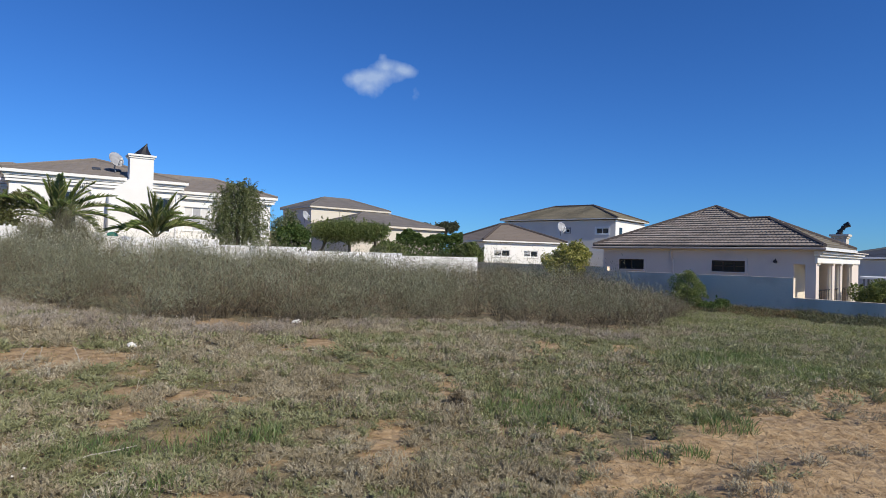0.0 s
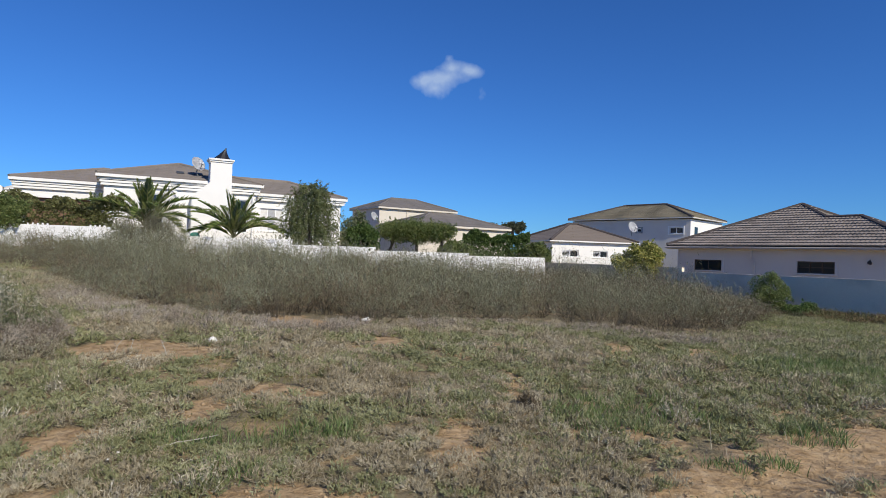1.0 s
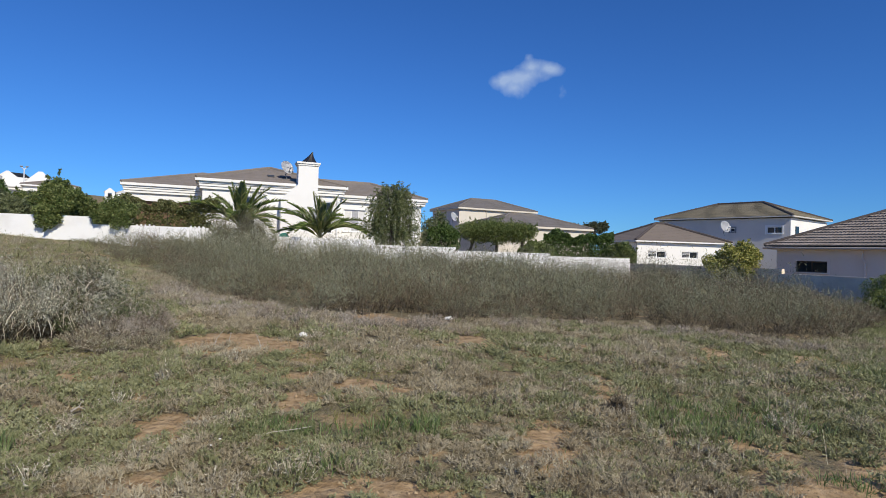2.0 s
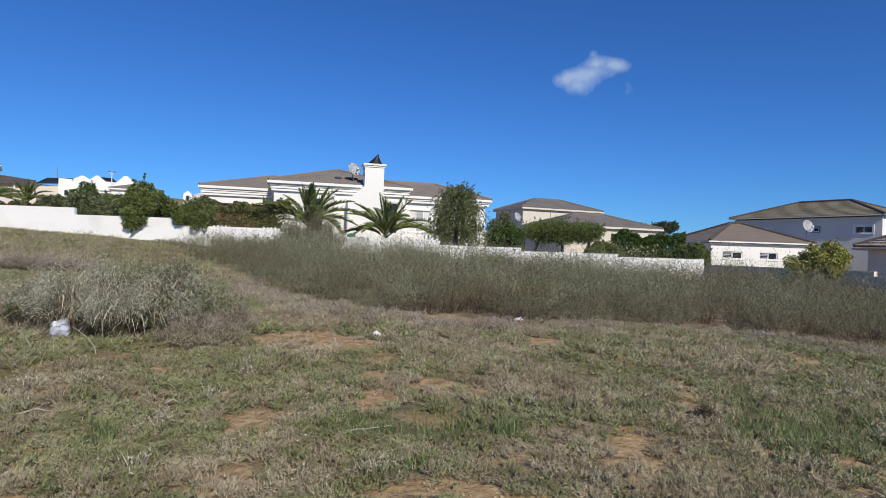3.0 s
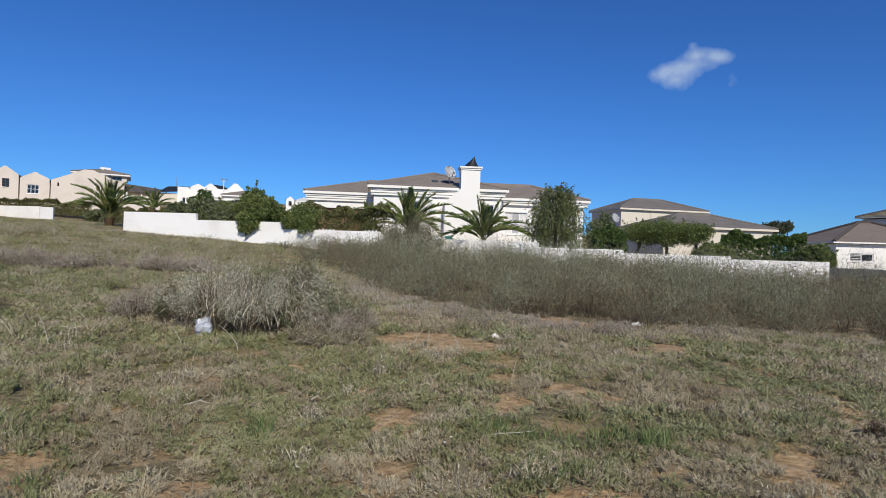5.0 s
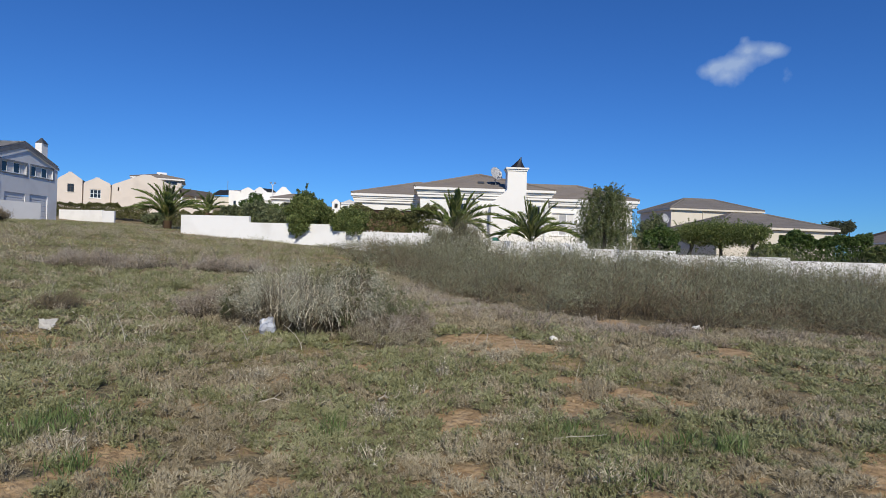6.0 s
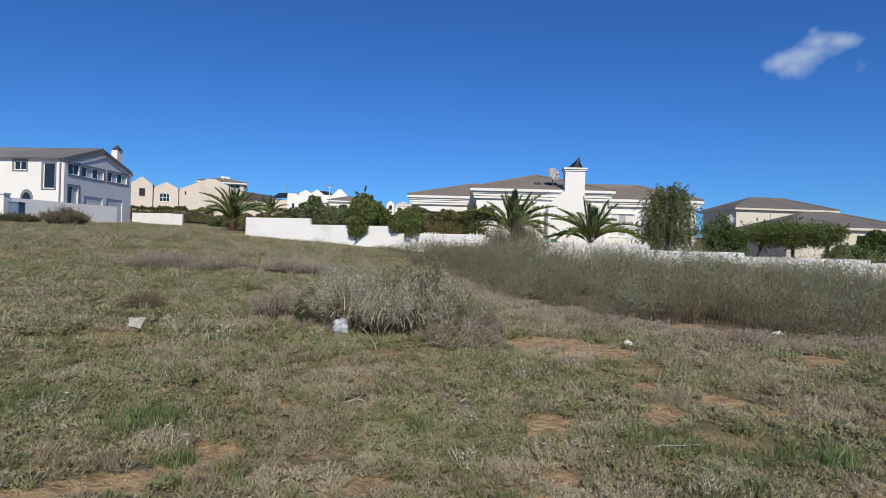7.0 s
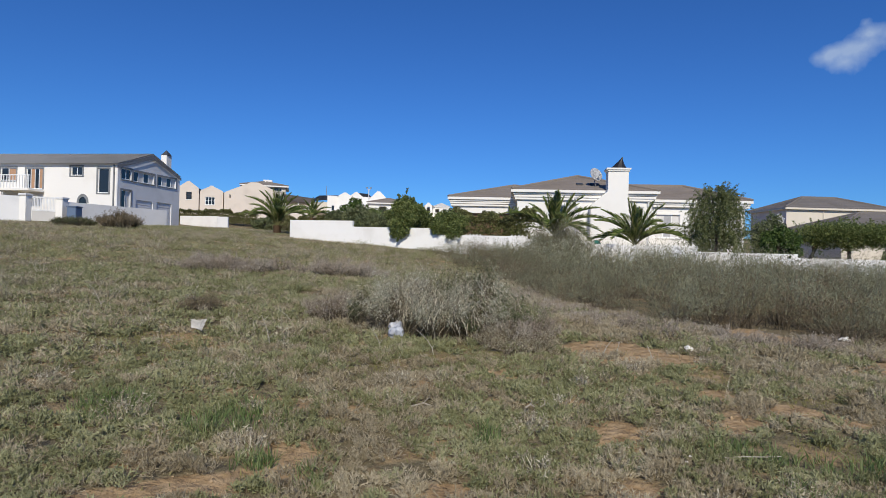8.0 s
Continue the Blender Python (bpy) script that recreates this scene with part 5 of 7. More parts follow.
# cushions of dry and of olive shoots: smaller and finer beside the walk, broader further off
for near, far, step, heads, per, L, leaf in ((2.4, 5.2, 0.125, 7, 7, 6, 0.027), (5.2, 8.2, 0.165, 6, 6, 6, 0.037), (8.2, 20.0, 0.25, 6, 5, 5, 0.056)):
    x, y = jittered(-19, 9.5, 0.2, 15.5, step)
    k = open_plot(x, y) & in_walk_view(x, y) & (mean_range(x, y) > near) & (mean_range(x, y) <= far)
    x, y = x[k], y[k]
    margin = np.exp(-np.clip(thicket_front(x) - y, 0, 9) / 0.8)
    track = np.clip((mean_range(x, y) - 3.15) / 0.5 + 0.5 * lump(2 * x, 2 * y, 5), 0.06, 1)
    cover = np.clip(0.98 + 0.45 * lump(1.9 * x, 1.9 * y) + margin, 0.2, 1) * (1 - np.clip(2.3 * in_patches(x, y, SAND, 1.05), 0, 1)) * (1 - 0.90 * bare_right(x, y)) * track * (1 - 0.75 * np.clip(in_patches(x, y, MOSS) * 1.4, 0, 1)) * (1 - 0.85 * np.clip(1.3 * in_patches(x, y, GREEN), 0, 1))
    x, y = thin(x, y, cover)
    margin = np.exp(-np.clip(thicket_front(x) - y, 0, 9) / 0.8)
    grey = np.clip(0.52 + 0.85 * lump(1.25 * x, 1.25 * y, 2) - 0.045 * np.abs(x + 2) - 0.6 * in_patches(x, y, GREEN, 1.4) + 0.9 * margin + 0.6 * np.exp(-((x + 0.75) ** 2 + (y - 4.3) ** 2) / 0.5), 0.14, 0.92)
    dry = rng.uniform(0, 1, len(x)) < grey
    R = step * rng.uniform(0.6, 1.15, len(x)) * (1 + 0.25 * lump(2.6 * x, 2.6 * y, 8))
    H = (0.040 + 0.055 * np.clip(0.45 + 0.7 * lump(2.1 * x, 2.1 * y, 4), 0, 1.3)) * rng.uniform(0.7, 1.3, len(x)) * (1.0 + 0.5 * (step - 0.125) / 0.125) * np.clip(mean_range(x, y) / 4.2, 0.7, 1.0)
    for sel, mat, nm, lab, ll, ww, sp in ((dry, COVERGREY, "dry_ground_cover", "low cushions of grey-brown dry shoots on the sandy plot", leaf * 1.1, leaf * 0.22, 0.55), (~dry, COVEROLIVE, "olive_ground_cover", "low cushions of olive-green fleshy shoots on the sandy plot", leaf * 0.95, leaf * 0.33, 0.62)):
        st, lv, _ = plumes(x[sel], y[sel], R[sel], H[sel], heads, per, L, ll, ww, sp, 0.12, 0.05, 0.2, 0.72)
        stuff(nm, sliver_mesh(nm, *lv, mat), lab, "ground cover")
        q = rng.uniform(0, 1, len(st[0])) < 0.5
        stuff(nm.replace("cover", "stems"), sliver_mesh(nm, st[0][q], st[1][q] * 1.12, np.full(int(q.sum()), leaf * 0.14), COVERSTEM), lab.replace("cushions", "stems in the cushions"), "ground cover")

# thin mossy yellow-green growth between the cushions
x, y = scatter(60000, -11, 3, 0.5, 8)
x, y = thin(x, y, np.clip(in_patches(x, y, MOSS, 1.1) * 1.6, 0, 1) * in_walk_view(x, y) + 0.05 * in_walk_view(x, y) * open_plot(x, y) * (mean_range(x, y) > 3.2) * (1 - bare_right(x, y)))
n = len(x) * 3
lx, ly = np.repeat(x, 3) + rng.normal(0, 0.03, n), np.repeat(y, 3) + rng.normal(0, 0.03, n)
stuff("mossy_growth", sliver_mesh("mossy_growth", np.stack([lx, ly, ground_z(lx, ly) - 0.004], 1), rng.normal(0, 0.016, (n, 3)) + np.array([0, 0, 0.022]), np.full(n, 0.008), MOSSGREEN), "thin yellow-green mossy growth on the soil", "moss")

# clods and crumbs on the bare sand
CLOD = material("sand_clod", (0.43, 0.31, 0.18), 0.95, 60, 6, 0.2, 0.4)
n = 13000
x, y = scatter(n, -6, 9, 1.0, 9)
k = in_walk_view(x, y)
x, y = x[k], y[k]
x, y = thin(x, y, np.clip(0.85 * bare_right(x, y) + 0.7 * in_patches(x, y, SAND, 1.2) + 0.10, 0, 1))
s = 0.004 + 0.013 * rng.uniform(0, 1, len(x)) ** 4 + 0.006 * np.clip(lump(2.5 * x, 2.5 * y, 6), 0, 1)
o8 = np.array([[1, 0, 0], [0, 1, 0], [-1, 0, 0], [0, -1, 0], [0, 0, 0.8], [0, 0, -0.8]])
jit = o8[None] * (1 + rng.normal(0, 0.25, (len(x), 6, 1))) * s[:, None, None]
cv = (np.stack([x, y, ground_z(x, y) + 0.2 * s], 1)[:, None] + jit).reshape(-1, 3)
cf = (np.arange(len(x))[:, None, None] * 6 + np.array([[0, 1, 4], [1, 2, 4], [2, 3, 4], [3, 0, 4], [1, 0, 5], [2, 1, 5], [3, 2, 5], [0, 3, 5]])[None]).reshape(-1, 3)
stuff("soil_clods", fast_mesh("soil_clods", cv, cf, CLOD), "small sandy clods and crumbs on the bare soil", "soil")

# green grass: bright patches, and the damp side of the plot
x, y = scatter(60000, -9, 6, 0.5, 11)
x, y = thin(x, y, np.clip(in_patches(x, y, GREEN, 1.05) * 1.8, 0, 1) * 0.62)
stuff("green_grass", shoots("green_grass", x, y, np.full(len(x), 0.10) * (1.15 + 0.35 * lump(2 * x, 2 * y, 6)), np.full(len(x), 0.0065), 0.7, FRESH, 6, 0.045), "short fresh green grass growing in patches", "grass")
x, y = scatter(26000, 0.5, 17, 6.5, 24)
k = (y < thicket_front(x) + 0.5) & (y < 23.6 - 1.0 * (x - 12.0)) & ~((x < 9.5) & (y < 7.2))
x, y = x[k], y[k]
x, y = thin(x, y, np.clip(0.2 + 0.16 * (x - 1.5), 0, 1) * (1 - 0.9 * bare_right(x, y)) * np.clip(0.8 + 0.5 * lump(x, y, 7), 0.2, 1))
k = rng.uniform(0, 1, len(x))
for lo, hi, mat, nm, lab in ((0, 0.38, GREENGRASS, "green_grass", "green grass on the lower side of the plot"), (0.38, 0.86, OLIVE, "olive_grass", "olive grass on the lower side of the plot"), (0.86, 1.01, DRY, "straw_grass", "dry straw among the grass on the lower side of the plot")):
    sel = (k >= lo) & (k < hi)
    m = int(sel.sum())
    stuff(nm, shoots(nm, x[sel], y[sel], 0.115 * (1 + 0.5 * lump(1.1 * x[sel], 1.1 * y[sel], 3)), np.full(m, 0.010), 1.3, mat, 8, 0.11, True), lab, "grass")

# the rising slope towards the upper houses
x, y = scatter(48000, -48, -9, -3, 31)
inside = (y - 27.2) * WD[0] - (x + 10.3) * WD[1] > -0.15
k = (~inside | (x < -31.5)) & (y < thicket_front(x) + 1.5) & ~((x > -19) & (y > 0.2) & (y < 15.5) & (mean_range(x, y) < 20) & in_walk_view(x, y))
x, y = x[k], y[k]
x, y = thin(x, y, np.clip(1.15 - np.hypot(x, y) / 60, 0.3, 1))
mixed = 0.5 + 0.5 * lump(0.35 * x, 0.5 * y, 6)
k = rng.uniform(0, 1, len(x)) < np.clip(mixed - 0.24, 0.06, 0.65)
for sel, mat, nm, lab, h in ((k, PINKTWIG, "slope_scrub", "low pinkish-grey scrub on the slope", 0.14), (~k, OLIVE, "slope_grass", "olive-green grass on the slope", 0.12)):
    m = int(sel.sum())
    stuff(nm, shoots(nm, x[sel], y[sel], h * (1 + 0.4 * lump(0.7 * x[sel], 0.7 * y[sel], 8)) * np.clip(np.hypot(x[sel], y[sel]) / 26, 0.4, 1), 0.015 * np.clip(np.hypot(x[sel], y[sel]) / 26, 0.5, 1), 1.3, mat, 7, 0.17, True), lab, "grass")

def bush_clumps(cx, cy, radius, height, per, width, leaf=0.03, L=7, upright=0.75):
    """Dome-shaped bushes: arrays for strip_mesh (stems) and for sliver_mesh (their small leaves and side twigs)."""
    n = len(cx) * per
    C = np.repeat(np.arange(len(cx)), per)
    a = rng.uniform(0, 2 * np.pi, n)
    r = np.sqrt(rng.uniform(0, 1, n))
    R, H = radius[C], height[C]
    bx, by = cx[C] + 0.35 * R * r * np.cos(a), cy[C] + 0.35 * R * r * np.sin(a)
    tip_r = R * (r * 1.0 + rng.normal(0, 0.13, n))
    tip_z = H * (np.sqrt(np.clip(1 - upright * r * r, 0, 1)) * rng.uniform(0.45, 1.04, n))
    tx, ty = cx[C] + tip_r * np.cos(a + rng.normal(0, 0.3, n)), cy[C] + tip_r * np.sin(a + rng.normal(0, 0.3, n))
    z0 = ground_z(cx, cy)[C]
    base = np.stack([bx, by, z0 - 0.03], 1)
    tip = np.stack([tx, ty, z0 + tip_z], 1)
    bend = np.stack([rng.normal(0, 0.12, n) * R, rng.normal(0, 0.12, n) * R, -0.06 * H * r], 1)
    w = np.full(n, width) * rng.uniform(0.6, 1.3, n)
    t = rng.uniform(0.1, 1.0, (n, L)) ** 0.6 * 1.05
    lb = (base[:, None] + (tip + bend - base)[:, None] * t[..., None]).reshape(-1, 3)
    lg = (rng.normal(0, 1, (n * L, 3)) + np.array([0, 0, 0.7])) * leaf
    return (base, tip - base, bend, w, rng.uniform(0, np.pi, n)), (lb, lg, leaf * 0.55 * rng.uniform(0.6, 1.4, n * L))


# the tall dry thicket in front of the white wall
n = 1800
x, y = scatter(n, -22, 9.5, 9.5, 33)
wall_gap = (27.2 - y) * WD[0] + (x + 10.3) * WD[1]
k = (y > thicket_front(x) + 0.1 + 0.2 * lump(1.3 * x, 1.3 * y, 3)) & (wall_gap > 0.4) & (y < 36 - 1.15 * (x - 1)) & (x > -21.5)
x, y = x[k], y[k]
deep = np.clip(y - thicket_front(x), 0, 14)
hgt = 1.07 * (0.55 + 0.36 * np.clip(deep / 1.6, 0, 1) + 0.034 * deep + 0.022 * np.clip(deep - 4, 0, 10) * np.clip((x + 5) / 3, 0, 1)) * (1 + 0.30 * lump(0.75 * x, 0.75 * y, 9) + 0.12 * lump(2.1 * x, 2.1 * y, 5)) * rng.uniform(0.62, 1.25, len(x)) * np.clip((12.6 - x) / 6.5, 0.36, 1) * (1 + 0.10 * np.clip((x + 1) / 3, 0, 1)) * np.clip((x + 26) / 9, 0.45, 1)
brown = 0.5 * lump(0.55 * x, 0.8 * y, 12) + rng.normal(0, 0.2, len(x)) + 0.055 * np.clip(x + 1.5, 0, 9) > 0.42
R = rng.uniform(0.42, 0.95, len(x))
for pick, heads, per, L, leaf, wide in ((deep < 2.2, 13, 6, 11, 0.058, 0.0092), (deep >= 2.2, 12, 5, 8, 0.095, 0.0125)):
    st, lv, t = plumes(x[pick], y[pick], R[pick], hgt[pick], heads, per, L, leaf, wide, 0.46, 0.16, 0.06, 0.20, 0.88, 0.1)
    stuff("dry_thicket", sliver_mesh("dry_thicket", st[0][::2], st[1][::2] * 0.85, np.full(len(st[0][::2]), wide), HEATH), "tall dense thicket of dry brown-grey heath bushes", "thicket")
    lower = (t < rng.normal(0.40, 0.12, len(t))) | np.repeat(brown[pick], heads * per * L)
    for sel, mat, lab in ((~lower, HEATHLEAF, "small grey-olive leaves on the shoots of the dry thicket"), (lower, HEATHBROWN, "dead russet-brown leaves low down in the dry thicket")):
        stuff("thicket_leaves", sliver_mesh("thicket_leaves", *[v[sel] for v in lv], mat), lab, "thicket")

# low dry mat along the thicket's foot, and bands of pinkish scrub on the slope
u = np.concatenate([rng.uniform(-10.5, -2.0, 150), rng.uniform(-2.0, 4.0, 40)])
x, y = u, thicket_front(u) - 0.25 - np.abs(rng.normal(0.35, 0.45, 190))
st, lv, _ = plumes(x, y, rng.uniform(0.22, 0.45, 190), rng.uniform(0.08, 0.24, 190), 9, 5, 7, 0.042, 0.010, 0.6, 0.12, 0.1, 0.18, 0.75, 0.35)
stuff("dry_mat", sliver_mesh("dry_mat", *lv, PINKSCRUB), "low pinkish-grey dry mat along the foot of the thicket", "scrub")
u = rng.choice([0.05, 0.16, 0.3, 0.42, 0.7, 0.95], 64) + rng.normal(0, 0.05, 64)
x, y = -17.9 + 3.4 * u + rng.normal(0, 0.2, 64), 7.4 + 3.8 * u + rng.normal(0, 0.3, 64)
st2, lv, _ = plumes(x, y, rng.uniform(0.26, 0.46, 64), rng.uniform(0.26, 0.62, 64), 12, 6, 8, 0.055, 0.014, 0.45, 0.08, 0.12, 0.16, 0.7, 0.4)
stuff("slope_dry_scrub", sliver_mesh("slope_dry_scrub", *lv, PINKSCRUB), "band of upright pinkish-grey dry scrub on the slope", "scrub")
st = [np.concatenate(p) for p in zip(st, st2)]
stuff("dry_mat_stems", sliver_mesh("dry_mat_stems", *st, np.full(len(st[0]), 0.008), HEATH), "thin brown stems of the low dry scrub", "scrub")

# low plants along the foot of the grey wall
for k0, k1, n, r0, r1, h0, h1, mat, nm, lab in (
        (-7.5, 1.0, 150, 0.25, 0.5, 0.14, 0.34, REDDISH, "wall_foot_plants", "reddish-brown low plants along the foot of the grey wall"),
        (-2.0, 9.0, 150, 0.25, 0.5, 0.18, 0.42, DARKOLIVE, "wall_foot_shrubs", "dark olive low shrubs along the foot of the grey wall"),
        (-13.0, -5.5, 150, 0.3, 0.6, 0.25, 0.65, HEATHLEAF, "wall_foot_scrub", "grey-brown dry scrub between the thicket and the grey wall"),
        (-9.5, -6.5, 14, 0.3, 0.5, 0.5, 0.95, SILVER, "wall_foot_wisps", "wispy silver-grey bushes against the grey wall")):
    k = rng.uniform(k0, k1, n)
    off = 0.35 + np.abs(rng.normal(0, 1.0, n)) * (0.5 if mat is SILVER else 1.0)
    x, y = 13.05 + k * GD[0] + off * GD[1], 21.9 + k * GD[1] - off * GD[0]
    stems, leaves = bush_clumps(x, y, rng.uniform(r0, r1, n), rng.uniform(h0, h1, n), 46, 0.012, 0.034, 6, 0.75)
    stuff(nm, strip_mesh(nm, *stems, HEATH), lab, "plants")
    stuff(nm + "_leaves", sliver_mesh(nm, *leaves, mat), lab + ", their leaves", "plants")

# small dry tufts and dwarf bushes scattered over the open plot
n = 900
x, y = scatter(n, -15, 7, 1.2, 14)
k = open_plot(x, y) & in_walk_view(x, y)
x, y = x[k], y[k]
x, y = thin(x, y, np.clip(0.5 + 0.6 * lump(0.9 * x, 0.9 * y, 2), 0.1, 1) * (1 - in_patches(x, y, SAND, 1.3)) * (1 - bare_right(x, y)) * np.clip((np.hypot(x + 0.6, y + 0.2) - 3.3), 0, 1))
kind = rng.uniform(0, 1, len(x))
for lo, hi, mat, nm, lab in ((0, 0.30, GREYTWIG, "dry_tufts", "small dry grey twiggy tufts on the plot"), (0.30, 0.70, PINKTWIG, "straw_tufts", "small straw-brown tufts on the plot"), (0.70, 1.01, OLIVE, "olive_tufts", "small olive dwarf bushes on the plot")):
    q = (kind >= lo) & (kind < hi)
    m = int(q.sum())
    stems, leaves = bush_clumps(x[q], y[q], rng.uniform(0.10, 0.26, m), rng.uniform(0.07, 0.19, m), 55, 0.006, 0.016, 5, 0.6)
    stuff(nm, strip_mesh(nm, *stems, mat), lab, "tufts")
    stuff(nm.replace("tufts", "tuft_leaves"), sliver_mesh(nm, *leaves, mat), lab.replace("twiggy tufts", "tuft leaves"), "tufts")
x, y = scatter(1000, -34, -8, 0, 20)
k = (y < thicket_front(x)) & in_walk_view(x, y) & ((27.2 - y) * WD[0] + (x + 10.3) * WD[1] > 0.8)
x, y = x[k], y[k]
x, y = thin(x, y, np.clip(0.45 + 0.8 * lump(0.5 * x, 0.5 * y, 6), 0.05, 1))
kind = rng.uniform(0, 1, len(x))
for lo, hi, mat, nm, lab in ((0, 0.6, PINKTWIG, "slope_scrub_tufts", "pinkish-grey dwarf scrub tufts on the slope"), (0.6, 1.01, OLIVE, "slope_olive_tufts", "olive dwarf bushes on the slope")):
    q = (kind >= lo) & (kind < hi)
    m = int(q.sum())
    stems, leaves = bush_clumps(x[q], y[q], rng.uniform(0.22, 0.6, m), rng.uniform(0.14, 0.42, m), 45, 0.010, 0.026, 5, 0.6)
    stuff(nm, strip_mesh(nm, *stems, mat), lab, "tufts")
    stuff(nm.replace("tufts", "leaves"), sliver_mesh(nm, *leaves, mat), lab + ", their leaves", "tufts")
# taller thin straw stalks standing singly
x, y = scatter(500, -13, 6, 2.0, 12)
k = open_plot(x, y) & in_walk_view(x, y) & (np.hypot(x + 0.5, y) > 5.0)
x, y = x[k], y[k]
stuff("straw_stalks", shoots("straw_stalks", x, y, np.full(len(x), 0.26), np.full(len(x), 0.004), 0.5, DRY, 2, 0.02), "thin straw stalks standing above the ground cover", "grass")


# single bushes on the plot
def plot_bush(x, y, r, h, label, mat, per, width=0.012, lobes=5, leaf_mat=None, leaf=2.6, tangle=0.0, limbs=7, wood=None, arch=0.16):
    """A bush of several domes: branches, leafy shoots in heads and, if tangled, pale bare shoots that arch out and hang over."""
    cx = np.concatenate([[x], x + r * 0.6 * np.cos(np.linspace(0, 6.28, lobes, False))])
    cy = np.concatenate([[y], y + r * 0.6 * np.sin(np.linspace(0, 6.28, lobes, False))])
    hh = h * np.concatenate([[0.92], rng.uniform(0.55, 0.9, lobes)])
    rr = r * np.concatenate([[0.75], rng.uniform(0.42, 0.62, lobes)])
    ob = thing("bush", pose(x, y, gz(x, y)), label, "bush")
    st, lv, _ = plumes(cx, cy, rr, hh, 14, max(3, per // 14), 10, width * leaf, width * leaf * 0.26, 0.8, arch, 0.2, 0.13, 0.75, 0.25)
    masses = [("twig_mass", sliver_mesh("twig_mass", *st, np.full(len(st[0]), width), HEATH)), ("foliage", sliver_mesh("foliage", *lv, leaf_mat or mat))]
    if tangle:
        n = int(tangle * per)
        c = rng.integers(0, lobes + 1, n)
        a, q = rng.uniform(0, 6.28, n), np.sqrt(rng.uniform(0, 1, n))
        lift = hh[c] * np.sqrt(np.clip(1 - 0.75 * q * q, 0, 1)) * rng.uniform(0.45, 1.0, n)
        b = np.stack([cx[c] + rr[c] * q * np.cos(a), cy[c] + rr[c] * q * np.sin(a), gz(x, y) + lift], 1)
        out = np.stack([np.cos(a), np.sin(a), rng.normal(0.3, 0.5, n)], 1) + rng.normal(0, 0.5, (n, 3))
        long = r * rng.uniform(0.05, 0.15, n)[:, None]
        masses.append(("twig_tangle", strip_mesh("twig_tangle", b, out * long, np.stack([np.cos(a) * 0.3, np.sin(a) * 0.3, -rng.uniform(0.2, 1.1, n)], 1) * long, np.full(n, width * 0.75), rng.uniform(0, 3.14, n), mat)))
    for nm, me in masses:
        me.transform(Matrix.Translation((-x, -y, -gz(x, y))))
        t = new(nm, me)
        t.parent = ob
        if nm == "twig_tangle":
            tagged(t, kind="stuff")
    for i in range(limbs):
        a = i * 2.4 + 0.3
        bm = bmesh.new()
        p = Vector((0.08 * r * math.cos(a), 0.08 * r * math.sin(a), -0.05))
        for j in range(3):
            q = Vector((r * 0.26 * (j + 1) * math.cos(a + rng.normal(0, 0.15)), r * 0.26 * (j + 1) * math.sin(a + rng.normal(0, 0.15)), h * ((0.3, 0.5, 0.62) if i % 2 else (0.4, 0.55, 0.52))[j] * (0.7 + 0.4 * ((i * 0.37) % 1))))
            bar(bm, p, q, width * (2.0 - 0.5 * j), width * (1.5 - 0.5 * j), 5)
            p = q
        part("branch", bm, wood or BARK, ob)
    return ob


plot_bush(-7.2, 6.15, 1.1, 1.02, "large dry bush of tangled silver-grey twigs and leaves", GREYTWIG, 470, 0.012, 8, SILVER, 2.5, 9.0, 16, DEADWOOD, 0.28)
plot_bush(-6.5, 6.65, 0.72, 0.76, "grey-green bush tangled with the silver-grey bush", GREYTWIG, 280, 0.011, 5, LEAF_GREY, 3.2, 4.0, 10, DEADWOOD, 0.22)
plot_bush(-7.2, 6.9, 0.62, 1.32, "olive leafy bush rising behind the grey bush", HEATH, 230, 0.011, 5, DARKOLIVE, 4.0, 0.5)
plot_bush(-8.15, 5.75, 0.42, 0.72, "dark olive leafy bush at the side of the grey bush", HEATH, 150, 0.010, 4, DARKOLIVE, 3.6, 0.4)
plot_bush(-8.85, 5.75, 0.6, 0.62, "upright dry pinkish-grey bush at the edge of the grey bush", PINKSCRUB, 300, 0.009, 5, None, 2.6, 1.6)
plot_bush(-5.95, 6.5, 0.62, 0.5, "low pinkish-brown bush beside the silver-grey bush", PINKSCRUB, 240, 0.009, 5, None, 3.0, 0.8)
plot_bush(-5.75, 6.15, 0.62, 0.3, "low spreading mat of dry pinkish-grey twigs", PINKTWIG, 260, 0.008, 6, None, 2.8, 1.2)

plot_bush(-11.0, 4.35, 0.36, 0.44, "small loose russet bush on the slope", HEATH, 84, 0.008, 4, HEATHBROWN, 3.0, 2.2)
plot_bush(-9.9, 6.6, 0.8, 0.34, "low dry grey-brown scrub on the open plot", PINKTWIG, 220, 0.010, 6, None, 2.6, 0.8)
plot_bush(0.2, 5.85, 0.085, 0.26, "small dark dead tuft beside a sandy mound", HEATHBROWN, 45, 0.008, 4, HEATHBROWN, 2.8, 0.8)
plot_bush(-35.1, 11.6, 1.05, 1.15, "brown dry bush in front of the pale boundary wall", HEATHBROWN, 260, 0.028, 5, None, 2.4, 0.6)
plot_bush(-36.6, 9.9, 1.1, 0.55, "low olive bush in front of the pale boundary wall", HEATH, 200, 0.026, 5, DARKOLIVE, 2.8, 0.4)
plot_bush(-15.35, 23.5, 1.4, 2.6, "airy grey-green bush against the white wall", HEATH, 460, 0.016, 7, HEATHLEAF, 4.0, 0.8, 14)
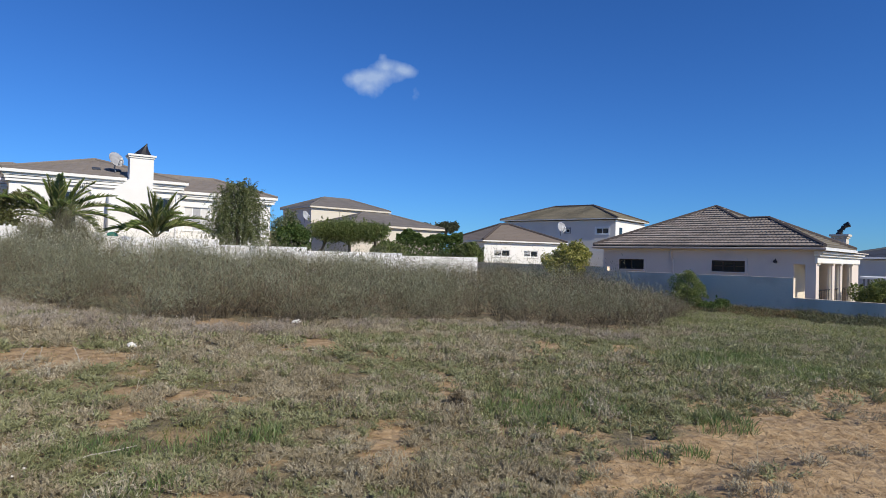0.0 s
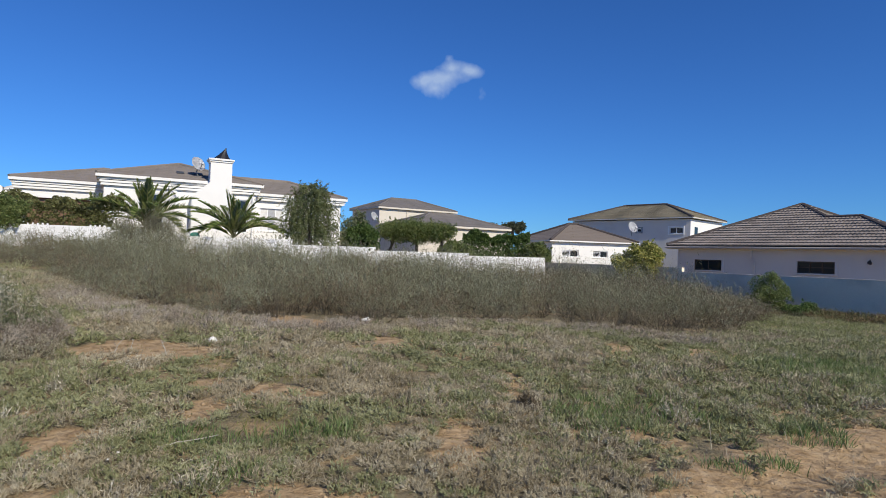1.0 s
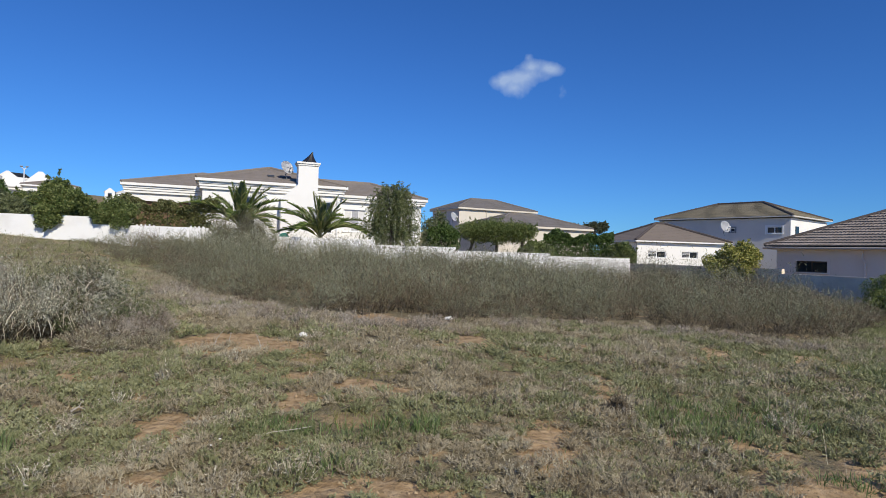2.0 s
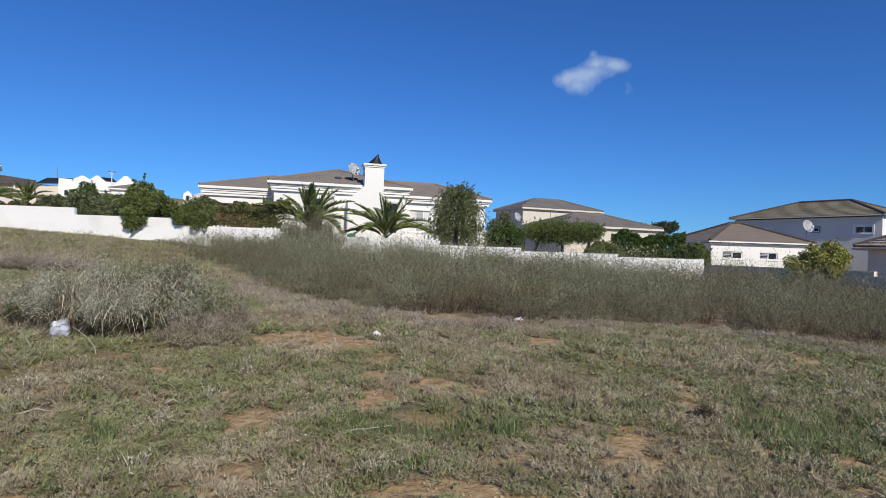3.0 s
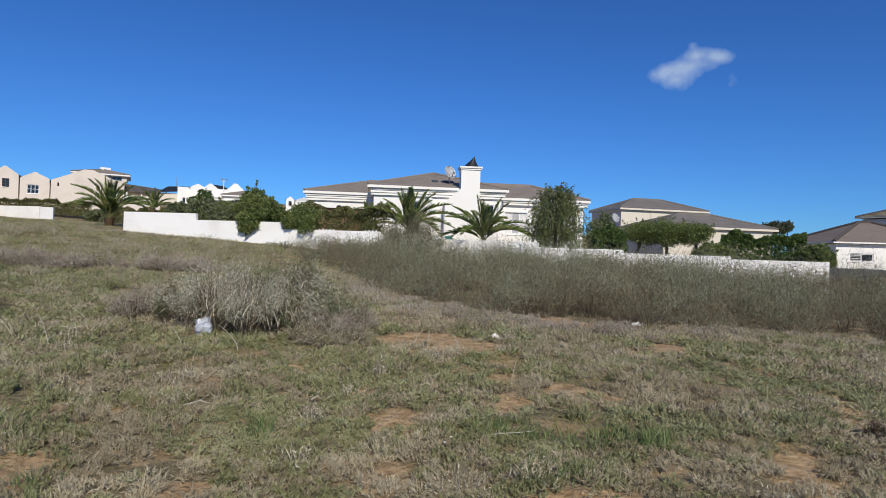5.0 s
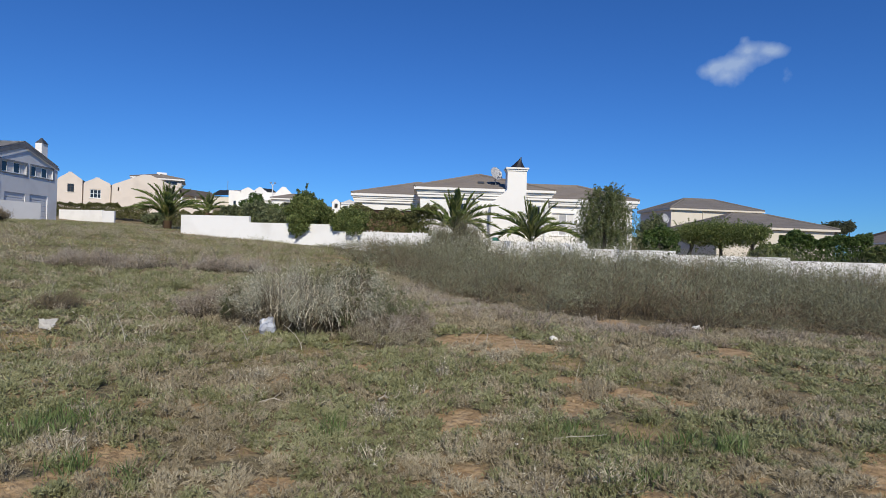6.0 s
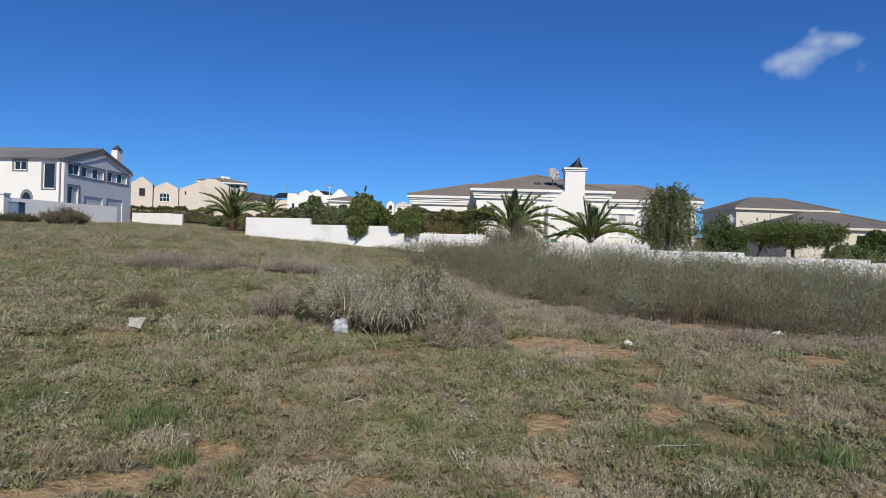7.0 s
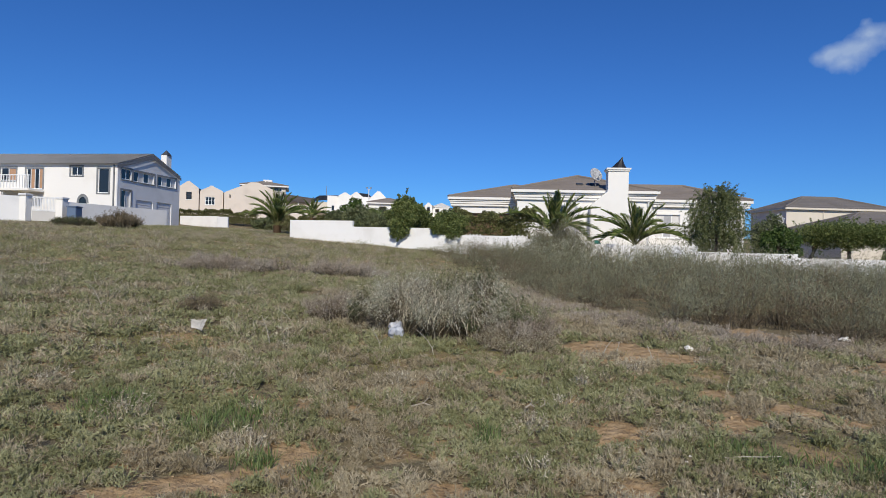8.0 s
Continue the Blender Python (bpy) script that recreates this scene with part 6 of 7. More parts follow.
plot_bush(-14.9, 22.6, 1.5, 1.6, "dry silver-leaved bush in front of the white wall", HEATH, 340, 0.017, 6, SILVER, 3.8, 0.9)


def blobs(n_blob, rx, ry, rz, z, ragged=0.35):
    """Centres and radii of the leaf clumps that make up a crown."""
    a = rng.uniform(0, 2 * np.pi, n_blob)
    c = rng.uniform(-0.9, 1, n_blob)
    r = rng.uniform(0.35, 1.0, n_blob) ** 0.5
    s = np.sqrt(1 - c * c)
    ctr = np.stack([rx * r * s * np.cos(a), ry * r * s * np.sin(a), z + rz * r * c], 1)
    rad = rng.uniform(0.16, 0.38, n_blob) * (rx + ry + rz) / 3 * (1 + ragged * rng.normal(0, 0.5, n_blob))
    return ctr, np.abs(rad) + 0.05


def tree(name, x, y, z0, width, z_lo, z_hi, label, mat, leaves=5000, size=0.07, n_blob=34, deep=None, trunk=True, droop=0.0, slim=0.5, category="tree", group="", spread_trunks=1, skirt=None):
    """A tree or large shrub standing at z0: trunk, limbs to its leaf clumps, and a crown from z_lo to z_hi."""
    ob = thing(name, pose(x, y, z0), label, category, group)
    rz = (z_hi - z_lo) / 2
    ctr, rad = blobs(n_blob, width / 2 * 0.8, (deep or width) / 2 * 0.8, rz * 0.82, (z_lo + z_hi) / 2 - z0)
    if skirt:
        # leafy boughs that hang down over the wall in front: their width, reach and lowest height
        wide, reach, low = skirt
        u, v = rng.uniform(-0.5, 0.5, 16) * wide, rng.uniform(0, 1, 16)
        hang = np.stack([u * WD[0] + reach * WD[1], u * WD[1] - reach * WD[0], low + 0.15 - z0 + v * (z_lo + 0.4 - low) + np.abs(u) * 0.25], 1)
        ctr, rad = np.concatenate([ctr, hang]), np.concatenate([rad, np.full(16, 0.24)])
        n_blob += 16
    if trunk:
        top = (z_lo + z_hi) / 2 - z0
        for k in range(spread_trunks):
            fx = (k - (spread_trunks - 1) / 2) * width / max(2, spread_trunks + 1)
            bm = bmesh.new()
            w = 0.05 + 0.035 * width
            p = Vector((fx, 0, -0.2))
            for j in range(4):
                q = Vector((fx + rng.normal(0, 0.07) * width * 0.4, rng.normal(0, 0.05) * width * 0.4, top * (j + 1) / 4))
                bar(bm, p, q, w * (1 - 0.17 * j), w * (1 - 0.17 * (j + 1)), 8)
                p = q
            part("trunk", bm, BARK, ob)
            near = sorted(range(n_blob), key=lambda i: abs(ctr[i][0] - fx))[:max(5, 12 // spread_trunks)]
            for i in near:
                bm = bmesh.new()
                s = Vector((fx, 0, top * rng.uniform(0.45, 0.9)))
                e = Vector(ctr[i])
                m = (s + e) / 2 + Vector((0, 0, 0.08 * width))
                bar(bm, s, m, w * 0.45, w * 0.3, 6)
                bar(bm, m, e, w * 0.3, w * 0.12, 6)
                part("limb", bm, BARK, ob)
    leaves = leaves * 2
    wts = rad ** 2 / (rad ** 2).sum()
    idx = rng.choice(n_blob, leaves, p=wts)
    d = rng.normal(0, 1, (leaves, 3))
    d /= np.linalg.norm(d, axis=1)[:, None]
    pts = ctr[idx] + d * (rad[idx] * rng.uniform(0.35, 1.08, leaves) ** 0.6)[:, None]
    # sprigs that stand out of the crown
    nw = n_blob
    q = rng.choice(n_blob, nw, p=wts)
    way = rng.normal(0, 1, (nw, 3)) + np.array([0, 0, 0.35])
    way /= np.linalg.norm(way, axis=1)[:, None]
    m = max(6, leaves // (9 * nw))
    far = rng.uniform(0.7, 1.0, (nw, m)) * rng.uniform(1.15, 1.85, nw)[:, None]
    wisp = ctr[q][:, None] + way[:, None] * (rad[q][:, None] * far)[..., None] + rng.normal(0, 0.05, (nw, m, 3)) * rad[q][:, None, None]
    pts = np.concatenate([pts[:leaves - nw * m], wisp.reshape(-1, 3)])
    if droop:
        pts[:, 2] -= droop * rng.uniform(0, 1, len(pts)) ** 2 * rz
    c = new("crown", small_leaves("crown", pts, size * 0.72, mat, droop * 1.5, slim * 1.15))
    c.parent = ob
    return ob


def hedge(x, y, length, depth, z_hi, turn, label, mat, leaves, size=0.085, ragged=0.12, slim=0.5):
    """A dense hedge: stems inside, leaves over its sides and its uneven top."""
    z0 = gz(x, y)
    h = z_hi - z0
    leaves = leaves * 2
    ob = thing("hedge", pose(x, y, z0, 0, 0, turn), label, "hedge")
    for i in range(max(2, round(length / 0.9))):
        bm = bmesh.new()
        px = -length / 2 + 0.4 + i * 0.9
        bar(bm, (px, 0, -0.2), (px + rng.normal(0, 0.1), rng.normal(0, 0.1), h * 0.8), 0.09, 0.04, 6)
        part("stem", bm, BARK, ob)
    u, t, w = rng.uniform(-0.5, 0.5, leaves), rng.uniform(-0.5, 0.5, leaves), rng.uniform(0.05, 1, leaves)
    side = rng.integers(0, 5, leaves)
    t = np.where(side < 2, -0.5 + 0.12 * np.abs(rng.normal(0, 1, leaves)), np.where(side == 2, 0.5, t))
    w = np.where(side >= 3, 1 - 0.08 * np.abs(rng.normal(0, 1, leaves)), w)
    X, Y = u * length, t * depth
    lum = 1 + ragged * (lump(2.2 * X + x, 2.5 * w * h + y, 3) + 0.8 * lump(5 * X, 5 * w * h + Y, 5))
    pts = np.stack([X * (1 + 0.3 * (lum - 1)), Y * lum * (0.75 + 0.25 * np.sqrt(np.clip(1.05 - w, 0, 1))), w * h * lum], 1)
    c = new("foliage", small_leaves("foliage", pts, size * 0.72, mat, 0, slim * 1.15))
    c.parent = ob
    return ob


def weeping_tree(x, y, width, z_top, z_low, label):
    """A weeping tree: trunk and limbs, and a crown of hanging leafy strands, each strand a part of the crown."""
    z0 = gz(x, y)
    ob = thing("weeping_tree", pose(x, y, z0), label, "tree")
    top = z_top - z0
    bm = bmesh.new()
    bar(bm, (0, 0, -0.2), (0.08, 0.02, top * 0.4), 0.22, 0.17, 8)
    bar(bm, (0.08, 0.02, top * 0.4), (0.0, 0.0, top * 0.72), 0.17, 0.10, 8)
    part("trunk", bm, BARK, ob)
    pts = []
    for i in range(95):
        v = rng.uniform(0.0, 1.0) ** 1.25
        wide = width / 2 * math.sqrt(max(0.0, 1 - (1.25 * v - 0.42) ** 2 / 0.8)) if v > 0.3 else width / 2 * 0.96
        wide *= (1.05 - 0.12 * v) * (0.72 + 0.28 * min(1.0, v / 0.35))
        a, r = rng.uniform(0, 2 * np.pi), math.sqrt(rng.uniform(0.05, 1)) * wide * rng.uniform(0.8, 1.12)
        head = Vector((r * math.cos(a), 0.75 * r * math.sin(a), (z_low - z0) + 0.55 + v * (z_top - z_low - 0.55) + rng.normal(0, 0.1)))
        if i < 16:
            bm = bmesh.new()
            s, m = Vector((0, 0, top * rng.uniform(0.35, 0.7))), head * 0.6 + Vector((0, 0, top * 0.3))
            bar(bm, s, m, 0.08, 0.05, 6)
            bar(bm, m, head, 0.05, 0.02, 6)
            part("limb", bm, BARK, ob)
        for _ in range(8):
            p0 = head + Vector(rng.normal(0, 0.15, 3))
            ln = min(rng.uniform(0.3, 1.3), p0.z - (z_low - z0) + 0.1) * (1 if v < 0.8 or rng.uniform() < 0.75 else -0.3)
            t = np.sort(rng.uniform(0, 1, 52))
            sway = rng.normal(0, 0.18, 2)
            out = np.array([math.cos(a), math.sin(a)]) * rng.uniform(0.05, 0.35)
            q = np.stack([p0.x + (out[0] + sway[0]) * t + rng.normal(0, 0.03, 52), p0.y + (out[1] + sway[1]) * t + rng.normal(0, 0.03, 52), p0.z + 0.3 * np.sin(np.pi * np.minimum(t * 1.6, 1)) * rng.uniform(0, 1) - ln * t ** 1.5], 1)
            pts.append(q)
    c = new("crown", leaf_mesh("crown", np.concatenate(pts), 0.075, LEAF_WEEP, 1.1, 0.14))
    c.parent = ob
    return ob


weeping_tree(-9.95, 28.3, 2.95, 4.65, 1.4, "grey-green weeping tree leaning over the white wall")
tree("garden_shrub", -7.5, 29.1, gz(-7.5, 29.1), 2.0, 0.85, 3.05, "dark green garden shrub spilling over the white wall", LEAF_DARK, 6500, 0.075, 34, 1.6, category="shrub")
tree("garden_shrub", -8.4, 31.8, gz(-8.4, 31.8), 2.1, 0.9, 3.75, "rounded grey-green garden shrub behind the white wall", LEAF_GREY, 6000, 0.065, 36, category="shrub")
tree("spreading_tree", -5.7, 35.6, gz(-5.7, 35.6), 6.2, 2.3, 3.25, "low spreading tree with dark flat clipped crown", LEAF_MID, 20000, 0.06, 190, 2.6, spread_trunks=3)
hedge(-0.9, 37.2, 4.1, 1.5, 2.8, 5, "dense dark green clipped garden hedge", LEAF_DARK, 13000, 0.085, 0.08)
tree("garden_shrub", -3.2, 34.0, gz(-3.2, 34), 2.2, 0.5, 2.4, "rounded olive-green shrub behind the white wall", LEAF_MID, 6000, 0.065, 36, category="shrub")
tree("garden_shrub", 1.65, 35.9, gz(1.65, 35.9), 1.8, 0.0, 2.45, "leafy light green shrub beside the hedge", LEAF_MID, 7000, 0.085, 40, category="shrub", slim=0.4)
tree("distant_tree", -3.1, 95, 1.0, 4.4, 5.0, 6.5, "dark distant tree behind the rooftops", FARLEAF, 4200, 0.11, 46)
tree("distant_tree", 0.4, 95, 0.7, 4.8, 5.0, 6.8, "dark distant tree behind the rooftops", FARLEAF, 4800, 0.11, 52)
tree("distant_tree", 1.8, 95.5, 0.5, 1.2, 5.6, 7.4, "narrow spiky dark distant tree behind the rooftops", FARLEAF, 1500, 0.12, 18)
tree("garden_tree", -23.75, 21.75, gz(-23.75, 21.75), 2.8, 2.3, 4.25, "leafy green tree hanging over the white wall", LEAF_MID, 11000, 0.08, 60, 1.9, skirt=(1.0, 0.95, 1.95))
tree("garden_tree", -25.2, 24.2, gz(-25.2, 24.2), 3.4, 1.9, 3.9, "olive-green tree behind the white wall", LEAF_MID, 9000, 0.08, 50)
tree("garden_shrub", -21.3, 22.75, gz(-21.3, 22.75), 2.3, 2.3, 3.45, "loose leafy shrub spilling over the white wall", LEAF_MID, 4800, 0.08, 40, 1.6, category="shrub", slim=0.35, skirt=(1.6, 0.8, 2.0))
hedge(-20.6, 25.2, 4.6, 1.3, 3.45, 27, "brownish-green mixed hedge in front of the veranda", LEAF_BROWN, 9000, 0.07, 0.16)
hedge(-28.0, 23.2, 5.5, 1.6, 3.45, 27, "low olive hedge behind the white wall", LEAF_GREY, 8000, 0.08, 0.3)
tree("garden_tree", -39.7, 31.4, gz(-39.7, 31.4), 2.8, 2.6, 5.6, "round dark green tree on the hill", LEAF_DARK, 6500, 0.1, 40)
tree("garden_shrub", -32.4, 24.5, gz(-32.4, 24.5), 3.4, 2.1, 3.7, "green garden shrub behind the upper end of the white wall", LEAF_MID, 7000, 0.09, 44, 2.0, category="shrub")
hedge(-43.6, 29.6, 5.5, 1.8, 4.05, 55, "brownish-green hedge beside the upper road", LEAF_BROWN, 8000, 0.08, 0.3)
tree("garden_shrub", -36.5, 30.5, gz(-36.5, 30.5), 4.5, 2.2, 3.95, "olive shrubs on the hill garden", LEAF_GREY, 7000, 0.1, 44, 2.4, category="shrub")
tree("garden_shrub", -43.5, 35.5, gz(-43.5, 35.5), 5.0, 2.3, 4.3, "dark green shrubs below the white houses", LEAF_DARK, 7000, 0.11, 44, 3, category="shrub")
tree("garden_tree", -47.0, 40.0, gz(-47, 40), 5.5, 2.7, 5.6, "olive tree below the white houses", LEAF_MID, 7000, 0.12, 44, 3)
tree("garden_tree", -37.5, 36.5, gz(-37.5, 36.5), 5.0, 2.2, 4.5, "olive tree in the gardens up the hill", LEAF_GREY, 7000, 0.12, 44, 3)
tree("garden_tree", -33.0, 36.0, gz(-33, 36), 4.5, 2.2, 4.6, "dark green tree in the gardens behind the white house", LEAF_MID, 6000, 0.12, 44, 3)
tree("garden_shrub", 6.2, 29.3, gz(6.2, 29.3), 2.7, 0.45, 2.25, "yellow-green variegated shrub overhanging the grey wall", LEAF_YELLOW, 8000, 0.085, 60, 2.0, category="shrub", slim=0.35)
tree("wild_shrub", 9.75, 23.45, gz(9.75, 23.45), 1.4, -0.6, 1.2, "olive-green bushy shrub against the grey wall", LEAF_MID, 5500, 0.036, 40, category="shrub")
tree("wild_shrub", 10.6, 22.6, gz(10.6, 22.6), 1.6, -0.75, 0.05, "low green shrub against the grey wall", LEAF_DARK, 4000, 0.04, 30, category="shrub")
hedge(-57.5, 28.0, 9.0, 2.0, 4.75, 50, "dark brown-green hedge above the upper road", LEAF_BROWN, 12000, 0.075, 0.15)
tree("garden_shrub", -51.5, 30.5, gz(-51.5, 30.5), 4.0, 2.6, 4.3, "olive shrub above the upper road", LEAF_GREY, 4500, 0.11, 36, 2.5, category="shrub")
tree("garden_shrub", 20.3, 27.3, gz(20.3, 27.3), 2.4, -0.6, 0.8, "green garden shrub beyond the porch", LEAF_MID, 4000, 0.07, 30, category="shrub")

# palms
PALM_LEAF = leaf_material("palm_leaflets", [(0.060, 0.100, 0.026), (0.125, 0.180, 0.045), (0.220, 0.270, 0.080), (0.380, 0.375, 0.150)], 0.4, 0.35)
PALM_STEM = material("palm_frond_stem", (0.20, 0.19, 0.07), 0.6, 20, 2, 0.2, 0.2)
PALM_TRUNK = material("palm_trunk_stubs", (0.17, 0.11, 0.06), 0.9, 20, 3, 0.3, 0.6)


def frond_mesh(length, arch, seed):
    """One feather frond along +x that rises and arches over: leaflets in two rows along its stem."""
    r = np.random.default_rng(seed)
    n = 50
    t = np.linspace(0.12, 1, n)
    xs = length * (t - 0.12 * arch * t ** 2)
    zs = length * (0.10 * t - arch * 0.72 * t ** 2.4)
    mid = np.stack([xs, np.zeros(n), zs], 1)
    tan = np.gradient(mid, axis=0)
    tan /= np.linalg.norm(tan, axis=1)[:, None]
    V, F = [], []
    for s in (-1, 1):
        for i in range(n):
            ll = length * 0.20 * math.sin(math.pi * min(1, 0.15 + 0.83 * t[i])) ** 0.6 * r.uniform(0.8, 1.1)
            dr = tan[i] * 1.0 + np.array([0, s * 0.62, 0.42 + r.normal(0, 0.14)])
            dr = dr / np.linalg.norm(dr)
            w = np.cross(dr, [0.3 * r.normal(), s * 1.0, 0.4])
            w = w / np.linalg.norm(w) * 0.0095
            b = mid[i]
            tip = b + dr * ll + np.array([0, 0, -0.05 * ll])
            m = b + dr * ll * 0.5
            o = len(V)
            V += [b - w * 0.6, b + w * 0.6, m + w, m - w, tip]
            F += [(o, o + 1, o + 2), (o, o + 2, o + 3), (o + 3, o + 2, o + 4)]
    leaf = fast_mesh("frond", np.array(V), np.array(F), PALM_LEAF)
    bm = bmesh.new()
    pts = [Vector((0, 0, 0))] + [Vector(mid[i]) for i in range(0, n, 9)] + [Vector(mid[-1])]
    for i, (a, b) in enumerate(zip(pts, pts[1:])):
        k = len(pts) - 1
        bar(bm, a, b, 0.022 * (1 - 0.85 * i / k), 0.022 * (1 - 0.85 * (i + 1) / k), 5)
    return leaf, mesh_of("stem", bm, PALM_STEM)


FRONDS = [frond_mesh(1.0, a, i) for i, a in enumerate((0.10, 0.42, 0.72, 0.95))]


def palm(x, y, z0, trunk_h, size, n, label, steep=0.0):
    ob = thing("palm", pose(x, y, z0), label, "palm", "garden palms")
    bm = bmesh.new()
    for k in range(7):
        a, b = trunk_h * k / 7 - 0.15, trunk_h * (k + 1) / 7 - 0.12
        bmesh.ops.create_cone(bm, cap_ends=True, segments=12, radius1=0.14 + 0.015 * size, radius2=0.19 + 0.03 * size, depth=b - a, matrix=Matrix.Translation((0, 0, (a + b) / 2)))
    part("trunk", bm, PALM_TRUNK, ob)
    for i in range(n):
        a = i * 137.5 + rng.uniform(-12, 12)
        t = i / (n - 1)
        rise = 88 - 54 * t ** 0.9 + rng.uniform(-6, 6) + steep
        leaf, stem = FRONDS[0 if t < 0.34 else 1 if t < 0.55 else 2 if t < 0.78 else 3]
        s = size * rng.uniform(0.85, 1.1) * (0.8 + 0.25 * t)
        m = Matrix.Translation((0, 0, trunk_h - 0.1)) @ Matrix.Rotation(radians(a), 4, "Z") @ Matrix.Rotation(radians(-rise), 4, "Y") @ Matrix.Diagonal((s, s, s, 1))
        f = new("frond", leaf)
        f.parent = ob
        f.matrix_local = m
        g = new("stem", stem)
        g.parent = f
    return ob


palm(-17.4, 26.5, gz(-17.4, 26.5), 1.3, 2.75, 27, "green feather palm with arching fronds beside the white house")
palm(-13.3, 27.2, gz(-13.3, 27.2), 1.2, 2.6, 27, "green feather palm with arching fronds before the chimney")
palm(-20.3, 26.8, gz(-20.3, 26.8), 1.0, 1.9, 20, "dark green feather palm behind the hedge")
palm(-33.25, 20.0, gz(-33.25, 20.0), 0.6, 2.45, 32, "green feather palm standing on the open slope", 10)
palm(-37.2, 25.5, gz(-37.2, 25.5), 1.2, 1.7, 20, "small feather palm behind the upper end of the wall")


# ---- litter and small things on the plot ----
PLASTIC = material("white_plastic_film", (0.48, 0.50, 0.56), 0.35, 30, 6, 0.08, 0.4)
PAPER = material("white_paper", (0.76, 0.73, 0.67), 0.8, 30, 6, 0.06, 0.3)
STICKWOOD = material("bleached_stick", (0.46, 0.42, 0.35), 0.8, 40, 6, 0.2, 0.5)


def crumpled(name, x, y, size, flat, label, mat, category, seed, lift=0.0, tall=1.0):
    """A crumpled sheet or bag: a folded, dented skin."""
    r = np.random.default_rng(seed)
    ob = thing(name, pose(x, y, gz(x, y) + lift, 0, 0, r.uniform(0, 360)), label, category)
    bm = bmesh.new()
    bmesh.ops.create_icosphere(bm, subdivisions=3, radius=size)
    for v in bm.verts:
        n = noise.noise(v.co * (4.2 / size * 0.25) + Vector((seed, 0, 0)))
        m = noise.noise(v.co * (12 / size * 0.25) + Vector((0, seed, 0)))
        v.co *= 1 + 0.55 * n + 0.30 * m
        v.co.z = v.co.z * flat * tall + size * flat * 0.7
    part("crumpled_skin", bm, mat, ob)
    bm = bmesh.new()
    for k in range(1):
        a = r.uniform(0, 6.28)
        p = Vector((size * 0.6 * math.cos(a), size * 0.6 * math.sin(a), size * flat))
        q = p + Vector((size * 0.8 * math.cos(a), size * 0.8 * math.sin(a), size * 0.35))
        s = Vector((-math.sin(a), math.cos(a), 0.3)) * size * 0.35
        quad(bm, p - s, p + s, q + s * 0.7, q - s * 0.4)
    bmesh.ops.solidify(bm, geom=bm.faces[:], thickness=0.004)
    part("loose_corner", bm, mat, ob)
    return ob


crumpled("plastic_bag", -7.14, 5.28, 0.105, 0.8, "crumpled translucent white plastic bag caught on the grey bush", PLASTIC, "plastic bag", 3, 0.06, 1.5)
sheet = thing("paper_sheet", pose(-9.32, 3.48, gz(-9.32, 3.48) + 0.10, 50, 8, 56), "crumpled cream-white sheet of paper propped on the grass", "paper")
bm = bmesh.new()
rows = []
for i in range(8):
    rows.append([])
    for j in range(10):
        p = Vector((0.19 * (j / 9 - 0.5) * (0.75 + 0.045 * i), 0.16 * (i / 7 - 0.25) * (0.8 + 0.05 * j), 0))
        ragged = 1 + 0.25 * noise.noise(Vector((i * 0.9, j * 0.9, 4.0)))
        p = Vector((p.x * ragged, p.y * ragged, 0.02 * math.sin(j * 0.35 + i * 0.2) + 0.012 * noise.noise(Vector((i * 0.4, j * 0.35, 9.0)))))
        rows[i].append(bm.verts.new(p))
for a, b in zip(rows, rows[1:]):
    for j in range(9):
        bm.faces.new((a[j], a[j + 1], b[j + 1], b[j]))
bmesh.ops.solidify(bm, geom=bm.faces[:], thickness=0.004)
part("creased_sheet", bm, PAPER, sheet)
crumpled("paper_scrap", -3.91, 7.46, 0.055, 0.6, "small crumpled white paper beside the sandy patch", PAPER, "paper", 8, 0.05)
crumpled("plastic_scrap", -2.62, 10.62, 0.075, 0.4, "white plastic scrap at the edge of the thicket", PAPER, "plastic", 12, 0.1)
crumpled("paper_scrap", -2.61, 3.73, 0.010, 0.6, "small white scrap among the shoots", PAPER, "paper", 15, 0.03)
crumpled("paper_scrap", -2.59, 3.60, 0.008, 0.6, "small white scrap among the shoots", PAPER, "paper", 18, 0.04)

stick = thing("stick", pose(-2.285, 4.045, gz(-2.285, 4.045) + 0.03, 0, 0, 44), "thin bleached stick lying on the ground cover", "stick")
bm = bmesh.new()
pts = [(-0.21, 0, 0.0), (-0.07, 0.012, 0.006), (0.08, 0.004, 0.008), (0.21, 0.016, 0.010)]
for i, (p, q) in enumerate(zip(pts, pts[1:])):
    bar(bm, p, q, 0.009 - 0.001 * i, 0.008 - 0.001 * i, 6)
part("shaft", bm, STICKWOOD, stick)
bm = bmesh.new()
bar(bm, (-0.07, 0.012, 0.012), (-0.15, -0.05, 0.015), 0.007, 0.004, 5)
part("side_twig", bm, STICKWOOD, stick)


